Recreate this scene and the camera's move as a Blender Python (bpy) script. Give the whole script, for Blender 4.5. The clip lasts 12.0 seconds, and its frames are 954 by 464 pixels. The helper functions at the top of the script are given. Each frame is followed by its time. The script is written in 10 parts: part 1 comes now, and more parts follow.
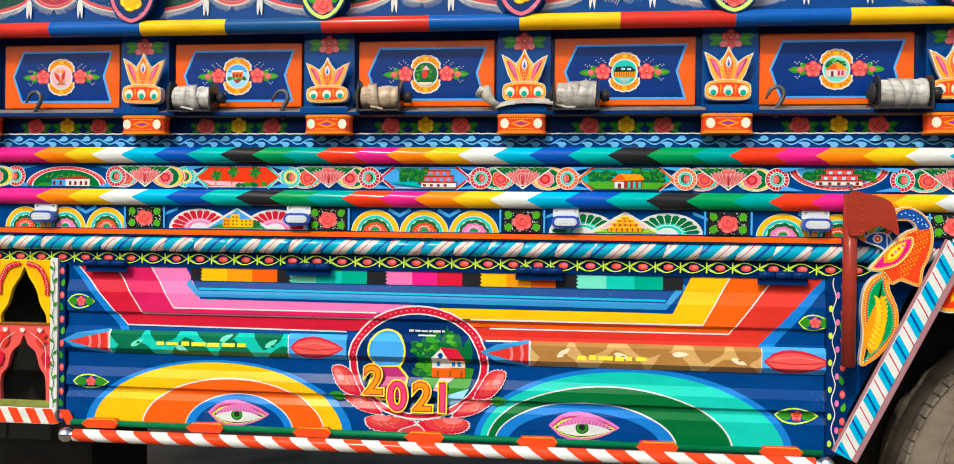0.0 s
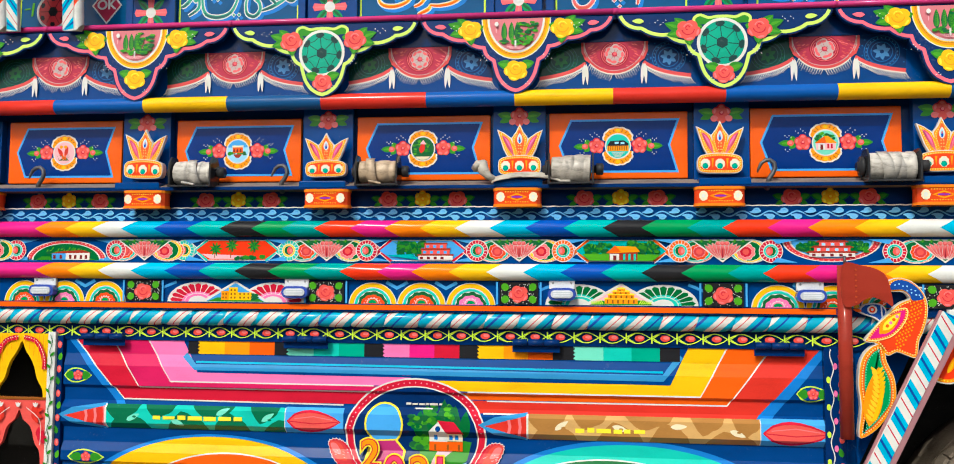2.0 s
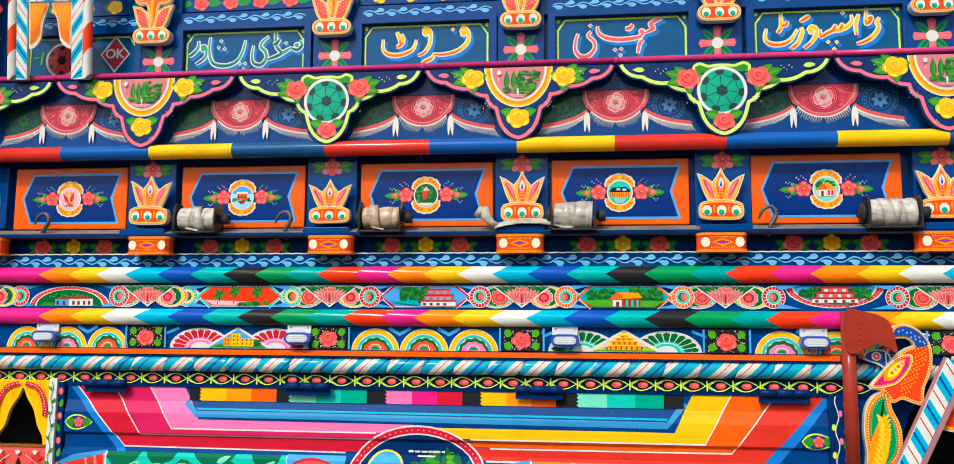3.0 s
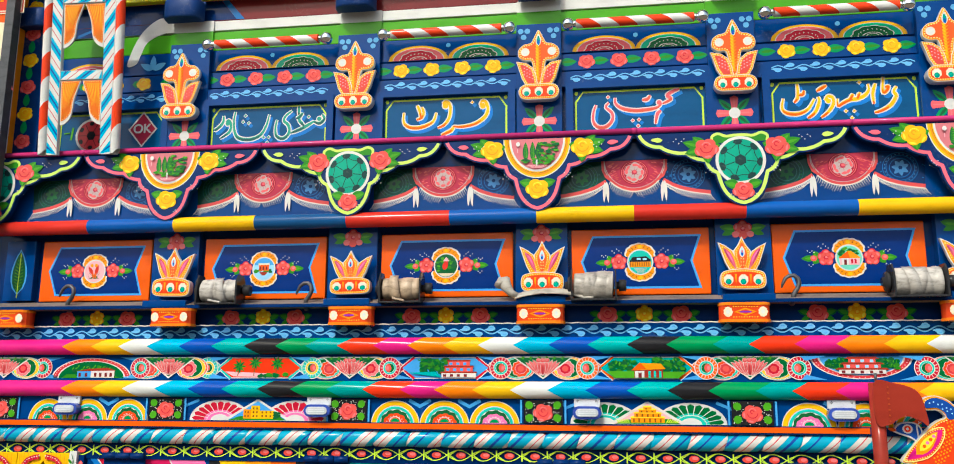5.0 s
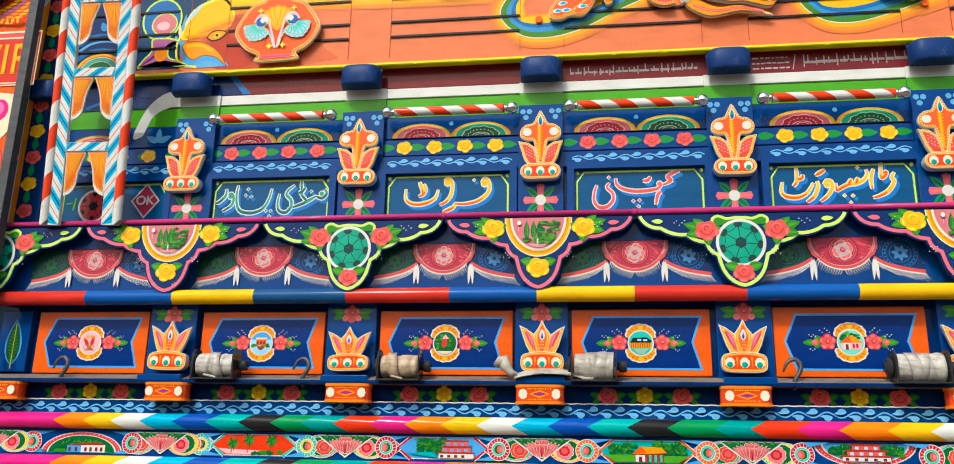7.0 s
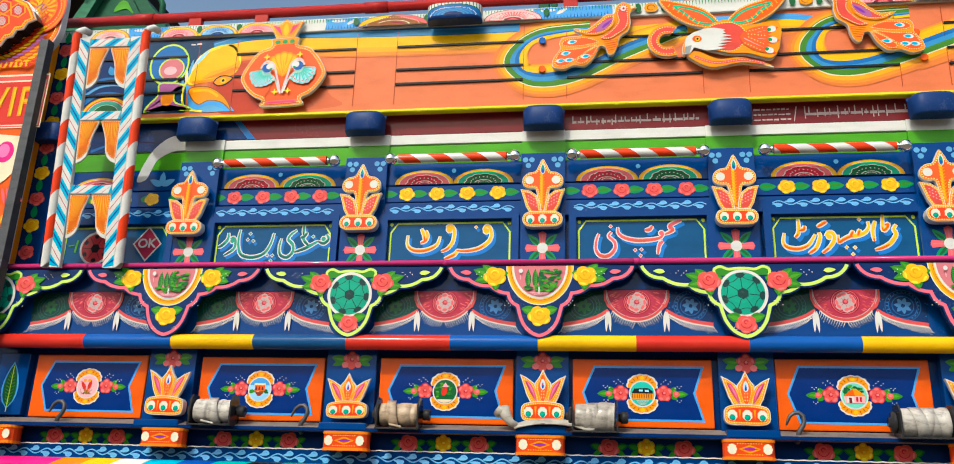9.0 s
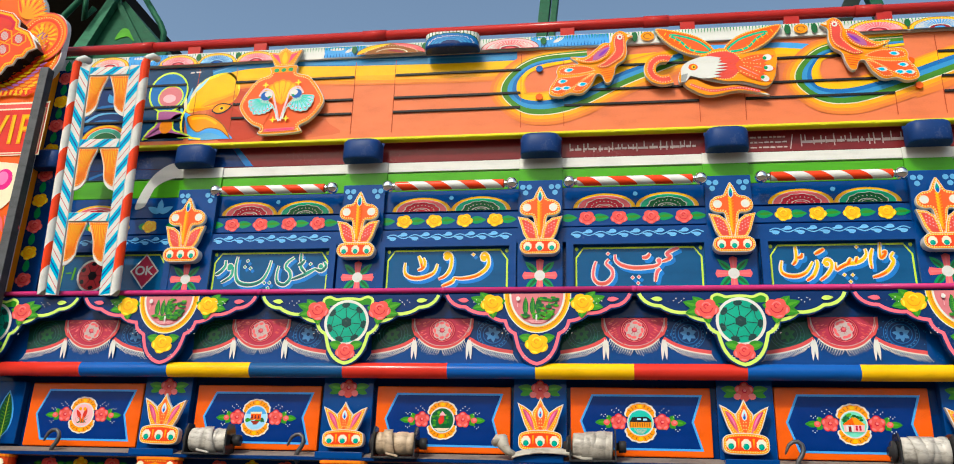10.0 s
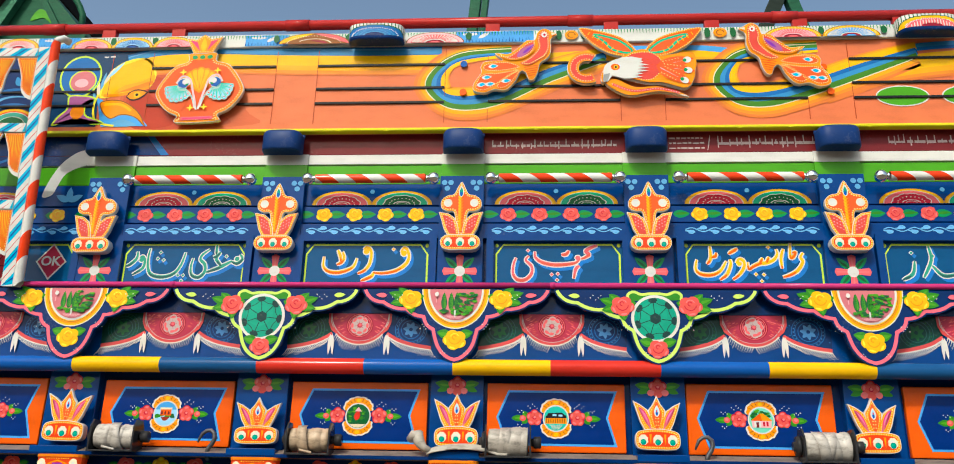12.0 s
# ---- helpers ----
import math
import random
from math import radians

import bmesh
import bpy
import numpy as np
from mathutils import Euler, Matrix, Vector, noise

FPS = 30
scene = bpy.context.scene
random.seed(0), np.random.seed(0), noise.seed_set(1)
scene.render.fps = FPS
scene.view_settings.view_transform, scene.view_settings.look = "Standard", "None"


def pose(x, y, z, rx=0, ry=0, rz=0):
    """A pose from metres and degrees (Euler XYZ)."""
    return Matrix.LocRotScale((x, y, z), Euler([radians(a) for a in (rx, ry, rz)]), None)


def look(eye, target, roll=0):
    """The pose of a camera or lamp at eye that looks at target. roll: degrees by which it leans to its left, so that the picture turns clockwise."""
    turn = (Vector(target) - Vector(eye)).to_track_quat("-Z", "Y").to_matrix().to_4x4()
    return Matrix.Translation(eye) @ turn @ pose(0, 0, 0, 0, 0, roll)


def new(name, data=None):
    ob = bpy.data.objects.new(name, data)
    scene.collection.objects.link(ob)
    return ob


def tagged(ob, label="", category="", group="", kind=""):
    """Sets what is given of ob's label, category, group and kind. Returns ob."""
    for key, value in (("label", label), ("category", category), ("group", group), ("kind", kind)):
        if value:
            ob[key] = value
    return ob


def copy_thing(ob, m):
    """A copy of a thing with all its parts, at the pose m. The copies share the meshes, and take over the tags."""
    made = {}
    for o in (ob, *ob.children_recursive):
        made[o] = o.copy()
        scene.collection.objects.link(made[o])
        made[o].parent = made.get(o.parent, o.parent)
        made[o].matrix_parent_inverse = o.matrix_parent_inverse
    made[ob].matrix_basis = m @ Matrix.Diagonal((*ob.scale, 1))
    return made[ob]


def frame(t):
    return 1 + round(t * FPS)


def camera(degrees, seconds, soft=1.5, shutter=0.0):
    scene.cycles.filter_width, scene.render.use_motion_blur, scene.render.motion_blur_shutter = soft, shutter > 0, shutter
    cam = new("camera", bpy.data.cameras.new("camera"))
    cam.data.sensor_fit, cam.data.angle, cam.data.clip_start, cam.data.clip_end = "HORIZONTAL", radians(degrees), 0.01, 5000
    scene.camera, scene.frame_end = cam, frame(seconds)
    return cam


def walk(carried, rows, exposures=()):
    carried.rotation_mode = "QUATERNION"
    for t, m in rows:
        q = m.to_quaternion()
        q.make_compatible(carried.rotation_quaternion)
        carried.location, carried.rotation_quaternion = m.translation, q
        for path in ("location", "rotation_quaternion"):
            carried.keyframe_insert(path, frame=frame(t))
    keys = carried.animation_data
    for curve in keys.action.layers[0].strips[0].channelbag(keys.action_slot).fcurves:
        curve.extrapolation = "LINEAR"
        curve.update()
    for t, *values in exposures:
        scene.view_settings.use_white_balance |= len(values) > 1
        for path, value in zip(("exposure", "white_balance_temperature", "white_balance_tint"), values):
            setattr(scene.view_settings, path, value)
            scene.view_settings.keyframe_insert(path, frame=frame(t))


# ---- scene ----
cam = camera(58.1, 12.0, soft=1.0)
PATH = [
    (0, (0.346, -1.058, 1.502), (0.102, 0.927, 1.492), 0.7),
    (0.5, (0.341, -1.059, 1.501), (0.098, 0.926, 1.515), 0.8),
    (1, (0.343, -1.062, 1.511), (0.105, 0.923, 1.547), 0.7),
    (1.5, (0.352, -1.069, 1.527), (0.111, 0.914, 1.631), 0.5),
    (2, (0.356, -1.079, 1.538), (0.113, 0.902, 1.669), 0.4),
    (2.5, (0.356, -1.083, 1.541), (0.112, 0.892, 1.745), 0.4),
    (3, (0.353, -1.089, 1.549), (0.107, 0.882, 1.778), 0.4),
    (5, (0.358, -1.094, 1.567), (0.065, 0.848, 1.944), 0.3),
    (5.5, (0.358, -1.095, 1.583), (0.066, 0.844, 1.98), 0.6),
    (6, (0.354, -1.098, 1.591), (0.062, 0.83, 2.033), 1.0),
    (6.5, (0.351, -1.102, 1.596), (0.064, 0.815, 2.09), 1.2),
    (7, (0.346, -1.101, 1.596), (0.064, 0.806, 2.128), 1.2),
    (9, (0.344, -1.106, 1.617), (0.061, 0.774, 2.24), 1.9),
    (9.5, (0.349, -1.101, 1.616), (0.067, 0.759, 2.292), 2.0),
    (10, (0.353, -1.107, 1.626), (0.071, 0.753, 2.303), 1.9),
    (10.5, (0.362, -1.104, 1.624), (0.081, 0.757, 2.301), 2.0),
    (11, (0.37, -1.101, 1.625), (0.098, 0.76, 2.306), 2.1),
    (11.5, (0.384, -1.099, 1.635), (0.148, 0.77, 2.305), 2.0),
    (12, (0.401, -1.089, 1.63), (0.268, 0.79, 2.302), 1.3),
]
walk(cam, [(t, look(eye, target, roll)) for t, eye, target, roll in PATH],
     [(0.0, -0.15, 6400, 1.0), (6.0, -0.14, 6400, 1.0), (7.0, -0.20, 6450, 1.0), (9.0, -0.20, 6550, 1.0), (12.0, -0.20, 6650, 1.0)])

# ---- world and sun ----
SUN_WAY = Vector((-0.30, -0.86, 0.86)).normalized()
world = bpy.data.worlds.new("day")
scene.world = world
world.use_nodes = True
wn = world.node_tree.nodes
sky = wn.new("ShaderNodeTexSky")
sky.sky_type = "NISHITA"
sky.sun_disc = False
sky.sun_elevation = math.asin(SUN_WAY.z)
sky.sun_rotation = math.atan2(SUN_WAY.x, SUN_WAY.y)
sky.air_density, sky.dust_density, sky.ozone_density = 1.0, 4.0, 1.0
wn["Background"].inputs[1].default_value = 0.215
world.node_tree.links.new(sky.outputs[0], wn["Background"].inputs[0])
sun_data = bpy.data.lights.new("sun", "SUN")
sun_data.energy, sun_data.angle, sun_data.color = 2.75, radians(0.55), (1.0, 0.96, 0.89)
sun = new("sun", sun_data)
sun.matrix_world = look(SUN_WAY * 20, (0, 0, 0))

# ---- materials ----
MATS = {}


def node(nt, kind, **inputs):
    n = nt.nodes.new(kind)
    for key, value in inputs.items():
        n.inputs[key].default_value = value
    return n


def enamel(name, rgb, rough=0.13, wear=0.10, coat=0.03, bump=0.035, metal=0.0, scale=9.0):
    """Hand-brushed gloss enamel: slow blotches, fine brush streaks, a little dust."""
    if name in MATS:
        return MATS[name]
    m = bpy.data.materials.new(name)
    m.use_nodes = True
    nt = m.node_tree
    b = nt.nodes["Principled BSDF"]
    co = nt.nodes.new("ShaderNodeTexCoord")
    mp = nt.nodes.new("ShaderNodeMapping")
    mp.inputs["Scale"].default_value = (1.0, 1.0, 2.6)
    nt.links.new(co.outputs["Object"], mp.inputs[0])
    big = node(nt, "ShaderNodeTexNoise", Scale=scale, Detail=4.0)
    fine = node(nt, "ShaderNodeTexNoise", Scale=150.0, Detail=3.0)
    nt.links.new(mp.outputs[0], big.inputs["Vector"])
    nt.links.new(mp.outputs[0], fine.inputs["Vector"])
    ramp = nt.nodes.new("ShaderNodeValToRGB")
    dark = [c * (1 - wear * 1.6) for c in rgb]
    dusty = [c * (1 + wear * 0.5) + 0.02 * wear for c in rgb]
    ramp.color_ramp.elements[0].position, ramp.color_ramp.elements[0].color = 0.30, (*dark, 1)
    ramp.color_ramp.elements[1].position, ramp.color_ramp.elements[1].color = 0.72, (*dusty, 1)
    e = ramp.color_ramp.elements.new(0.5)
    e.color = (*rgb, 1)
    mix = node(nt, "ShaderNodeMath")
    mix.operation = "MULTIPLY_ADD"
    mix.inputs[1].default_value = 0.28
    nt.links.new(fine.outputs["Fac"], mix.inputs[0])
    half = node(nt, "ShaderNodeMath")
    half.operation = "MULTIPLY_ADD"
    half.inputs[1].default_value, half.inputs[2].default_value = 0.72, 0.0
    nt.links.new(big.outputs["Fac"], half.inputs[0])
    nt.links.new(half.outputs[0], mix.inputs[2])
    nt.links.new(mix.outputs[0], ramp.inputs[0])
    # dust flecks show on the dark paints only
    if max(rgb) < 0.25:
        speck = node(nt, "ShaderNodeTexNoise", Scale=95.0, Detail=5.0, Roughness=0.7)
        nt.links.new(co.outputs["Object"], speck.inputs["Vector"])
        patch = node(nt, "ShaderNodeTexNoise", Scale=5.0, Detail=2.0)
        nt.links.new(co.outputs["Object"], patch.inputs["Vector"])
        both = node(nt, "ShaderNodeMath")
        both.operation = "MULTIPLY"
        nt.links.new(speck.outputs["Fac"], both.inputs[0])
        nt.links.new(patch.outputs["Fac"], both.inputs[1])
        edge = node(nt, "ShaderNodeMapRange")
        edge.inputs["From Min"].default_value, edge.inputs["From Max"].default_value, edge.inputs["To Max"].default_value = 0.345, 0.40, 0.06
        nt.links.new(both.outputs[0], edge.inputs[0])
        dust = nt.nodes.new("ShaderNodeMix")
        dust.data_type = "RGBA"
        dust.inputs["B"].default_value = (0.42, 0.40, 0.37, 1)
        nt.links.new(edge.outputs[0], dust.inputs["Factor"])
        nt.links.new(ramp.outputs[0], dust.inputs["A"])
        nt.links.new(dust.outputs["Result"], b.inputs["Base Color"])
    else:
        nt.links.new(ramp.outputs[0], b.inputs["Base Color"])
    rr = node(nt, "ShaderNodeMapRange")
    rr.inputs["To Min"].default_value, rr.inputs["To Max"].default_value = rough * 0.75, rough * 1.5
    nt.links.new(big.outputs["Fac"], rr.inputs[0])
    nt.links.new(rr.outputs[0], b.inputs["Roughness"])
    bp = node(nt, "ShaderNodeBump", Strength=bump, Distance=0.004)
    nt.links.new(mix.outputs[0], bp.inputs["Height"])
    nt.links.new(bp.outputs[0], b.inputs["Normal"])
    b.inputs["Metallic"].default_value = metal
    b.inputs["Coat Weight"].default_value = coat
    b.inputs["Coat Roughness"].default_value = 0.06
    b.inputs["Specular IOR Level"].default_value = 0.13
    MATS[name] = m
    return m


COL = dict(
    navy=(0.001, 0.022, 0.115), blue=(0.006, 0.085, 0.36), mid=(0.001, 0.043, 0.200), sky=(0.06, 0.32, 0.72), pale=(0.30, 0.60, 0.85),
    royal=(0.003, 0.070, 0.40), cyan=(0.0, 0.36, 0.58), teal=(0.0, 0.36, 0.36), aqua=(0.02, 0.48, 0.40), mint=(0.16, 0.62, 0.48),
    green=(0.005, 0.25, 0.075), dgreen=(0.012, 0.11, 0.035), leaf=(0.030, 0.22, 0.016), lime=(0.50, 0.74, 0.05), lgreen=(0.07, 0.32, 0.015),
    red=(0.58, 0.030, 0.020), crimson=(0.52, 0.010, 0.035), maroon=(0.16, 0.018, 0.022), brick=(0.28, 0.030, 0.018), coral=(0.68, 0.085, 0.075),
    rose=(0.72, 0.17, 0.18), pink=(0.80, 0.16, 0.40), magenta=(0.66, 0.012, 0.20), plum=(0.42, 0.025, 0.16), blush=(0.80, 0.40, 0.45),
    orange=(0.74, 0.100, 0.006), salmon=(0.65, 0.165, 0.068), amber=(0.82, 0.27, 0.006), yellow=(0.78, 0.44, 0.006), lemon=(0.80, 0.68, 0.04),
    white=(0.61, 0.61, 0.595), cream=(0.72, 0.64, 0.45), black=(0.016, 0.016, 0.019), dark=(0.028, 0.028, 0.031), tan=(0.56, 0.33, 0.12), brown=(0.24, 0.075, 0.012),
    teal5=(0.008, 0.30, 0.20), amber4=(0.76, 0.20, 0.012), grey2=(0.10, 0.10, 0.12), green3=(0.004, 0.14, 0.05), skin2=(0.34, 0.16, 0.18), purple=(0.20, 0.03, 0.40), grey=(0.28, 0.29, 0.30),
    orange_red=(0.74, 0.035, 0.008),
    amber2=(0.86, 0.20, 0.004),
    teal2=(0.0, 0.28, 0.27),
    blue2=(0.010, 0.075, 0.22),
    magenta2=(0.56, 0.012, 0.10),
    teal3=(0.01, 0.33, 0.22),
    green2=(0.006, 0.13, 0.06),
    dgreen2=(0.004, 0.12, 0.03),
    royal2=(0.01, 0.06, 0.30),
    red2=(0.55, 0.04, 0.05),
    lemon2=(0.80, 0.50, 0.02),
    aqua2=(0.0, 0.25, 0.20),
    scarlet=(0.68, 0.06, 0.012),
    magenta3=(0.72, 0.05, 0.16),
    navy2=(0.0008, 0.024, 0.165),
    green4=(0.008, 0.05, 0.04), blue4=(0.006, 0.03, 0.12), pale4=(0.05, 0.18, 0.42), rose2=(0.74, 0.12, 0.14),
    pinkrim=(0.76, 0.13, 0.19), dark2=(0.012, 0.045, 0.045),
    jade=(0.03, 0.32, 0.22), jade2=(0.02, 0.10, 0.10), rust=(0.62, 0.10, 0.06), panelblue=(0.003, 0.072, 0.20),
    sky2=(0.012, 0.13, 0.40),
    crimson3=(0.42, 0.03, 0.07),
    pale2=(0.10, 0.34, 0.62),
    scarlet2=(0.76, 0.10, 0.02),
    mint2=(0.05, 0.36, 0.26),
    orange_red2=(0.72, 0.05, 0.012),
    capblue=(0.006, 0.035, 0.16),
    blush2=(0.46, 0.36, 0.36),
    blue5=(0.008, 0.045, 0.12),
    amber3=(0.74, 0.22, 0.012),
    brick2=(0.40, 0.06, 0.02),
    brick3=(0.40, 0.022, 0.020),
    coral2=(0.66, 0.065, 0.05),
    aqua3=(0.01, 0.40, 0.20),
    lime2=(0.52, 0.72, 0.13), wave_blue=(0.14, 0.42, 0.74), garden=(0.56, 0.16, 0.19), azure=(0.012, 0.17, 0.55), lid=(0.62, 0.16, 0.42), brown2=(0.36, 0.17, 0.045), moss=(0.055, 0.20, 0.020), sky3=(0.035, 0.24, 0.52), spray1=(0.80, 0.36, 0.012), spray2=(0.72, 0.24, 0.026), dustwhite=(0.54, 0.52, 0.49), cyan2=(0.01, 0.30, 0.46), spray3=(0.68, 0.18, 0.036), ochre=(0.66, 0.36, 0.01),
    ember1=(0.44, 0.040, 0.018), ember2=(0.48, 0.060, 0.026), ember3=(0.53, 0.085, 0.036), ember4=(0.58, 0.118, 0.047),
    wine=(0.26, 0.012, 0.03), redsoft=(0.58, 0.07, 0.075), mauve=(0.36, 0.10, 0.28), bead=(0.88, 0.68, 0.20),
)


def M(name):
    return enamel("paint_" + name, COL[name])


def simple(name, rgb, rough=0.5, metal=0.0, bump=0.2, wear=0.25, coat=0.0, scale=14.0):
    return enamel(name, rgb, rough, wear, coat, bump, metal, scale)


STEEL = simple("worn_steel", (0.10, 0.10, 0.11), 0.42, 0.7)
CHROME = simple("chrome", (0.80, 0.80, 0.80), 0.10, 1.0, 0.03, 0.05)
RUBBER = simple("dusty_rubber", (0.17, 0.135, 0.105), 0.85, 0.0, 0.5, 0.35, 0.0, 7.0)
WEBBING = simple("woven_webbing", (0.38, 0.345, 0.30), 0.30, 0.0, 0.3, 0.3, 0.35, 30.0)
WEB_TONES = [simple("silver_webbing", (0.47, 0.435, 0.40), 0.24, 0.0, 0.3, 0.35, 0.4, 30.0), simple("tan_webbing", (0.45, 0.335, 0.235), 0.26, 0.0, 0.3, 0.3, 0.4, 30.0),
             simple("pale_webbing", (0.36, 0.325, 0.29), 0.28, 0.0, 0.3, 0.35, 0.4, 30.0)]
EARTH = simple("dry_earth", (0.165, 0.128, 0.090), 0.95, 0.0, 1.0, 0.4, 0.0, 2.5)

# ---- flat painted art and solid helpers ----
Y0 = 1.61


class Art:
    """Paint on a board: polygons in (x, z), each layer a hair proud of the one below."""

    def __init__(self, step=0.00005):
        self.v, self.f, self.mi, self.mats, self.d, self.step = [], [], [], [], 0.0, step
        self.stack = [(0.0, 0.0, 1.0, 1.0, 0.0)]
        self.marks = []

    def mark(self, name=None):
        """What is painted from here on is a piece of its own, or the ground again."""
        self.marks.append((len(self.f), name))
        return self

    def pieces(self):
        cuts = [(0, None)] + self.marks + [(len(self.f), None)]
        out, rest = [], []
        for (f0, name), (f1, _) in zip(cuts, cuts[1:]):
            if f1 > f0 and name:
                out.append((name, list(range(f0, f1))))
            else:
                rest += range(f0, f1)
        if rest:
            out.insert(0, (None, rest))
        for name, ids in out:
            a = Art(self.step)
            a.mats = self.mats
            used = {}
            for i in ids:
                a.f.append(tuple(used.setdefault(k, len(used)) for k in self.f[i]))
                a.mi.append(self.mi[i])
            a.v = [self.v[k] for k in used]
            keep = sorted(set(a.mi))
            a.mi = [keep.index(k) for k in a.mi]
            a.mats = [self.mats[k] for k in keep]
            yield name, a

    def slot(self, col):
        if col not in self.mats:
            self.mats.append(col)
        return self.mats.index(col)

    def up(self, n=1):
        self.d += self.step * n
        return self

    def at(self, x, z, sx=1.0, sz=None, turn=0.0):
        self.stack.append((x, z, sx, sx if sz is None else sz, radians(turn)))
        return self

    def pop(self):
        self.stack.pop()
        return self

    def put(self, p):
        x, z = p
        for ox, oz, sx, sz, a in reversed(self.stack):
            x, z = x * sx, z * sz
            if a:
                x, z = x * math.cos(a) - z * math.sin(a), x * math.sin(a) + z * math.cos(a)
            x, z = x + ox, z + oz
        return x, z

    def base(self, d=0.0):
        self.d = d
        return self

    def poly(self, pts, col, lift=True):
        self.up(1 if lift else 0.3)
        n = len(self.v)
        q = [self.put(p) for p in pts]
        area = sum(q[i][0] * q[(i + 1) % len(q)][1] - q[(i + 1) % len(q)][0] * q[i][1] for i in range(len(q)))
        if area < 0:
            q.reverse()
        self.v += [(x, -self.d, z) for x, z in q]
        self.f.append(tuple(range(n, n + len(q))))
        self.mi.append(self.slot(col))
        return self

    def rect(self, x0, z0, x1, z1, col):
        return self.poly([(x0, z0), (x1, z0), (x1, z1), (x0, z1)], col)

    def ell(self, x, z, rx, rz=None, col="white", a0=0, a1=360, turn=0, n=None, lift=True):
        rz = rx if rz is None else rz
        full = abs(a1 - a0) >= 359.9
        n = n or (20 if full else 14)
        c, s = math.cos(radians(turn)), math.sin(radians(turn))
        pts = []
        for i in range(n if full else n + 1):
            a = radians(a0 + (a1 - a0) * i / n)
            u, w = rx * math.cos(a), rz * math.sin(a)
            pts.append((x + u * c - w * s, z + u * s + w * c))
        return self.poly(pts, col, lift)

    def strip(self, a, b, col, lift=True):
        """A band between two rows of points."""
        self.up(1 if lift else 0.3)
        n, k, mi = len(self.v), len(a), self.slot(col)
        self.v += [(*(lambda q: (q[0], -self.d, q[1]))(self.put(p)),) for p in a]
        self.v += [(*(lambda q: (q[0], -self.d, q[1]))(self.put(p)),) for p in b]
        for i in range(k - 1):
            self.f.append((n + i, n + i + 1, n + k + i + 1, n + k + i))
            self.mi.append(mi)
        return self

    def arc(self, x, z, r0, r1, col, a0=0, a1=180, sz=1.0, n=20, lift=True):
        an = [radians(a0 + (a1 - a0) * i / n) for i in range(n + 1)]
        return self.strip([(x + r0 * math.cos(t), z + r0 * sz * math.sin(t)) for t in an],
                          [(x + r1 * math.cos(t), z + r1 * sz * math.sin(t)) for t in an], col, lift)

    def line(self, pts, w, col, taper=False, closed=False, lift=True):
        k = len(pts)
        a, b = [], []
        for i in range(k + (1 if closed else 0)):
            p = pts[i % k]
            q0, q1 = (pts[(i - 1) % k], pts[(i + 1) % k]) if closed else (pts[max(i - 1, 0)], pts[min(i + 1, k - 1)])
            tx, tz = q1[0] - q0[0], q1[1] - q0[1]
            ln = math.hypot(tx, tz) or 1
            h = w / 2 * ((1 - 0.85 * i / (k - 1)) if taper and not closed else 1)
            a.append((p[0] - tz / ln * h, p[1] + tx / ln * h))
            b.append((p[0] + tz / ln * h, p[1] - tx / ln * h))
        return self.strip(a, b, col, lift)

    def dots(self, pts, r, col):
        self.up()
        for x, z in pts:
            self.ell(x, z, r * 1.25, r * 1.25, col, n=7, lift=False)
        return self

    def leaf(self, x, z, length, width, turn, col, n=7, lift=True):
        c, s = math.cos(radians(turn)), math.sin(radians(turn))
        up = [(length * i / n, width / 2 * max(0.0, math.sin(math.pi * (i / n) ** 0.8)) ** 0.8) for i in range(n + 1)]
        pts = up + [(u, -w) for u, w in up[-2:0:-1]]
        return self.poly([(x + u * c - w * s, z + u * s + w * c) for u, w in pts], col, lift)

    def lobes(self, x, z, r, petals, turn, flat=1.0):
        """The outline of a many-petalled flower head."""
        pts = []
        for i in range(petals * 8):
            t = 2 * math.pi * i / (petals * 8)
            q = r * (0.82 + 0.19 * abs(math.cos(petals / 2 * t)) ** 0.8)
            a = t + radians(turn)
            pts.append((x + q * math.cos(a), z + flat * q * math.sin(a)))
        return pts

    def flower(self, x, z, r, col="coral", light="rose", deep="crimson", petals=5, turn=90, heart=None):
        """Cupped petals, each with a pale lip and a dark throat."""
        self.poly(self.lobes(x, z, r, petals, turn), deep)
        self.up()
        for i in range(petals):
            t = turn + 360 * i / petals + 7 * math.sin(37 * x + 3 * i)
            a = radians(t)
            k = 1.0 + 0.10 * math.sin(53 * z + 5 * i)
            self.ell(x + 0.56 * r * k * math.cos(a), z + 0.54 * r * k * math.sin(a), 0.43 * r, 0.40 * r, col, turn=t, n=12, lift=False)
        self.up()
        for i in range(petals):
            t = turn + 360 * i / petals + 7 * math.sin(37 * x + 3 * i)
            a = radians(t)
            self.ell(x + 0.74 * r * math.cos(a), z + 0.72 * r * math.sin(a), 0.14 * r, 0.26 * r, light, turn=t + 6, n=9, lift=False)
            self.line([(x + 0.20 * r * math.cos(a), z + 0.20 * r * math.sin(a)), (x + 0.52 * r * math.cos(a + 0.1), z + 0.52 * r * math.sin(a + 0.1))], 0.05 * r, deep, True, lift=False)
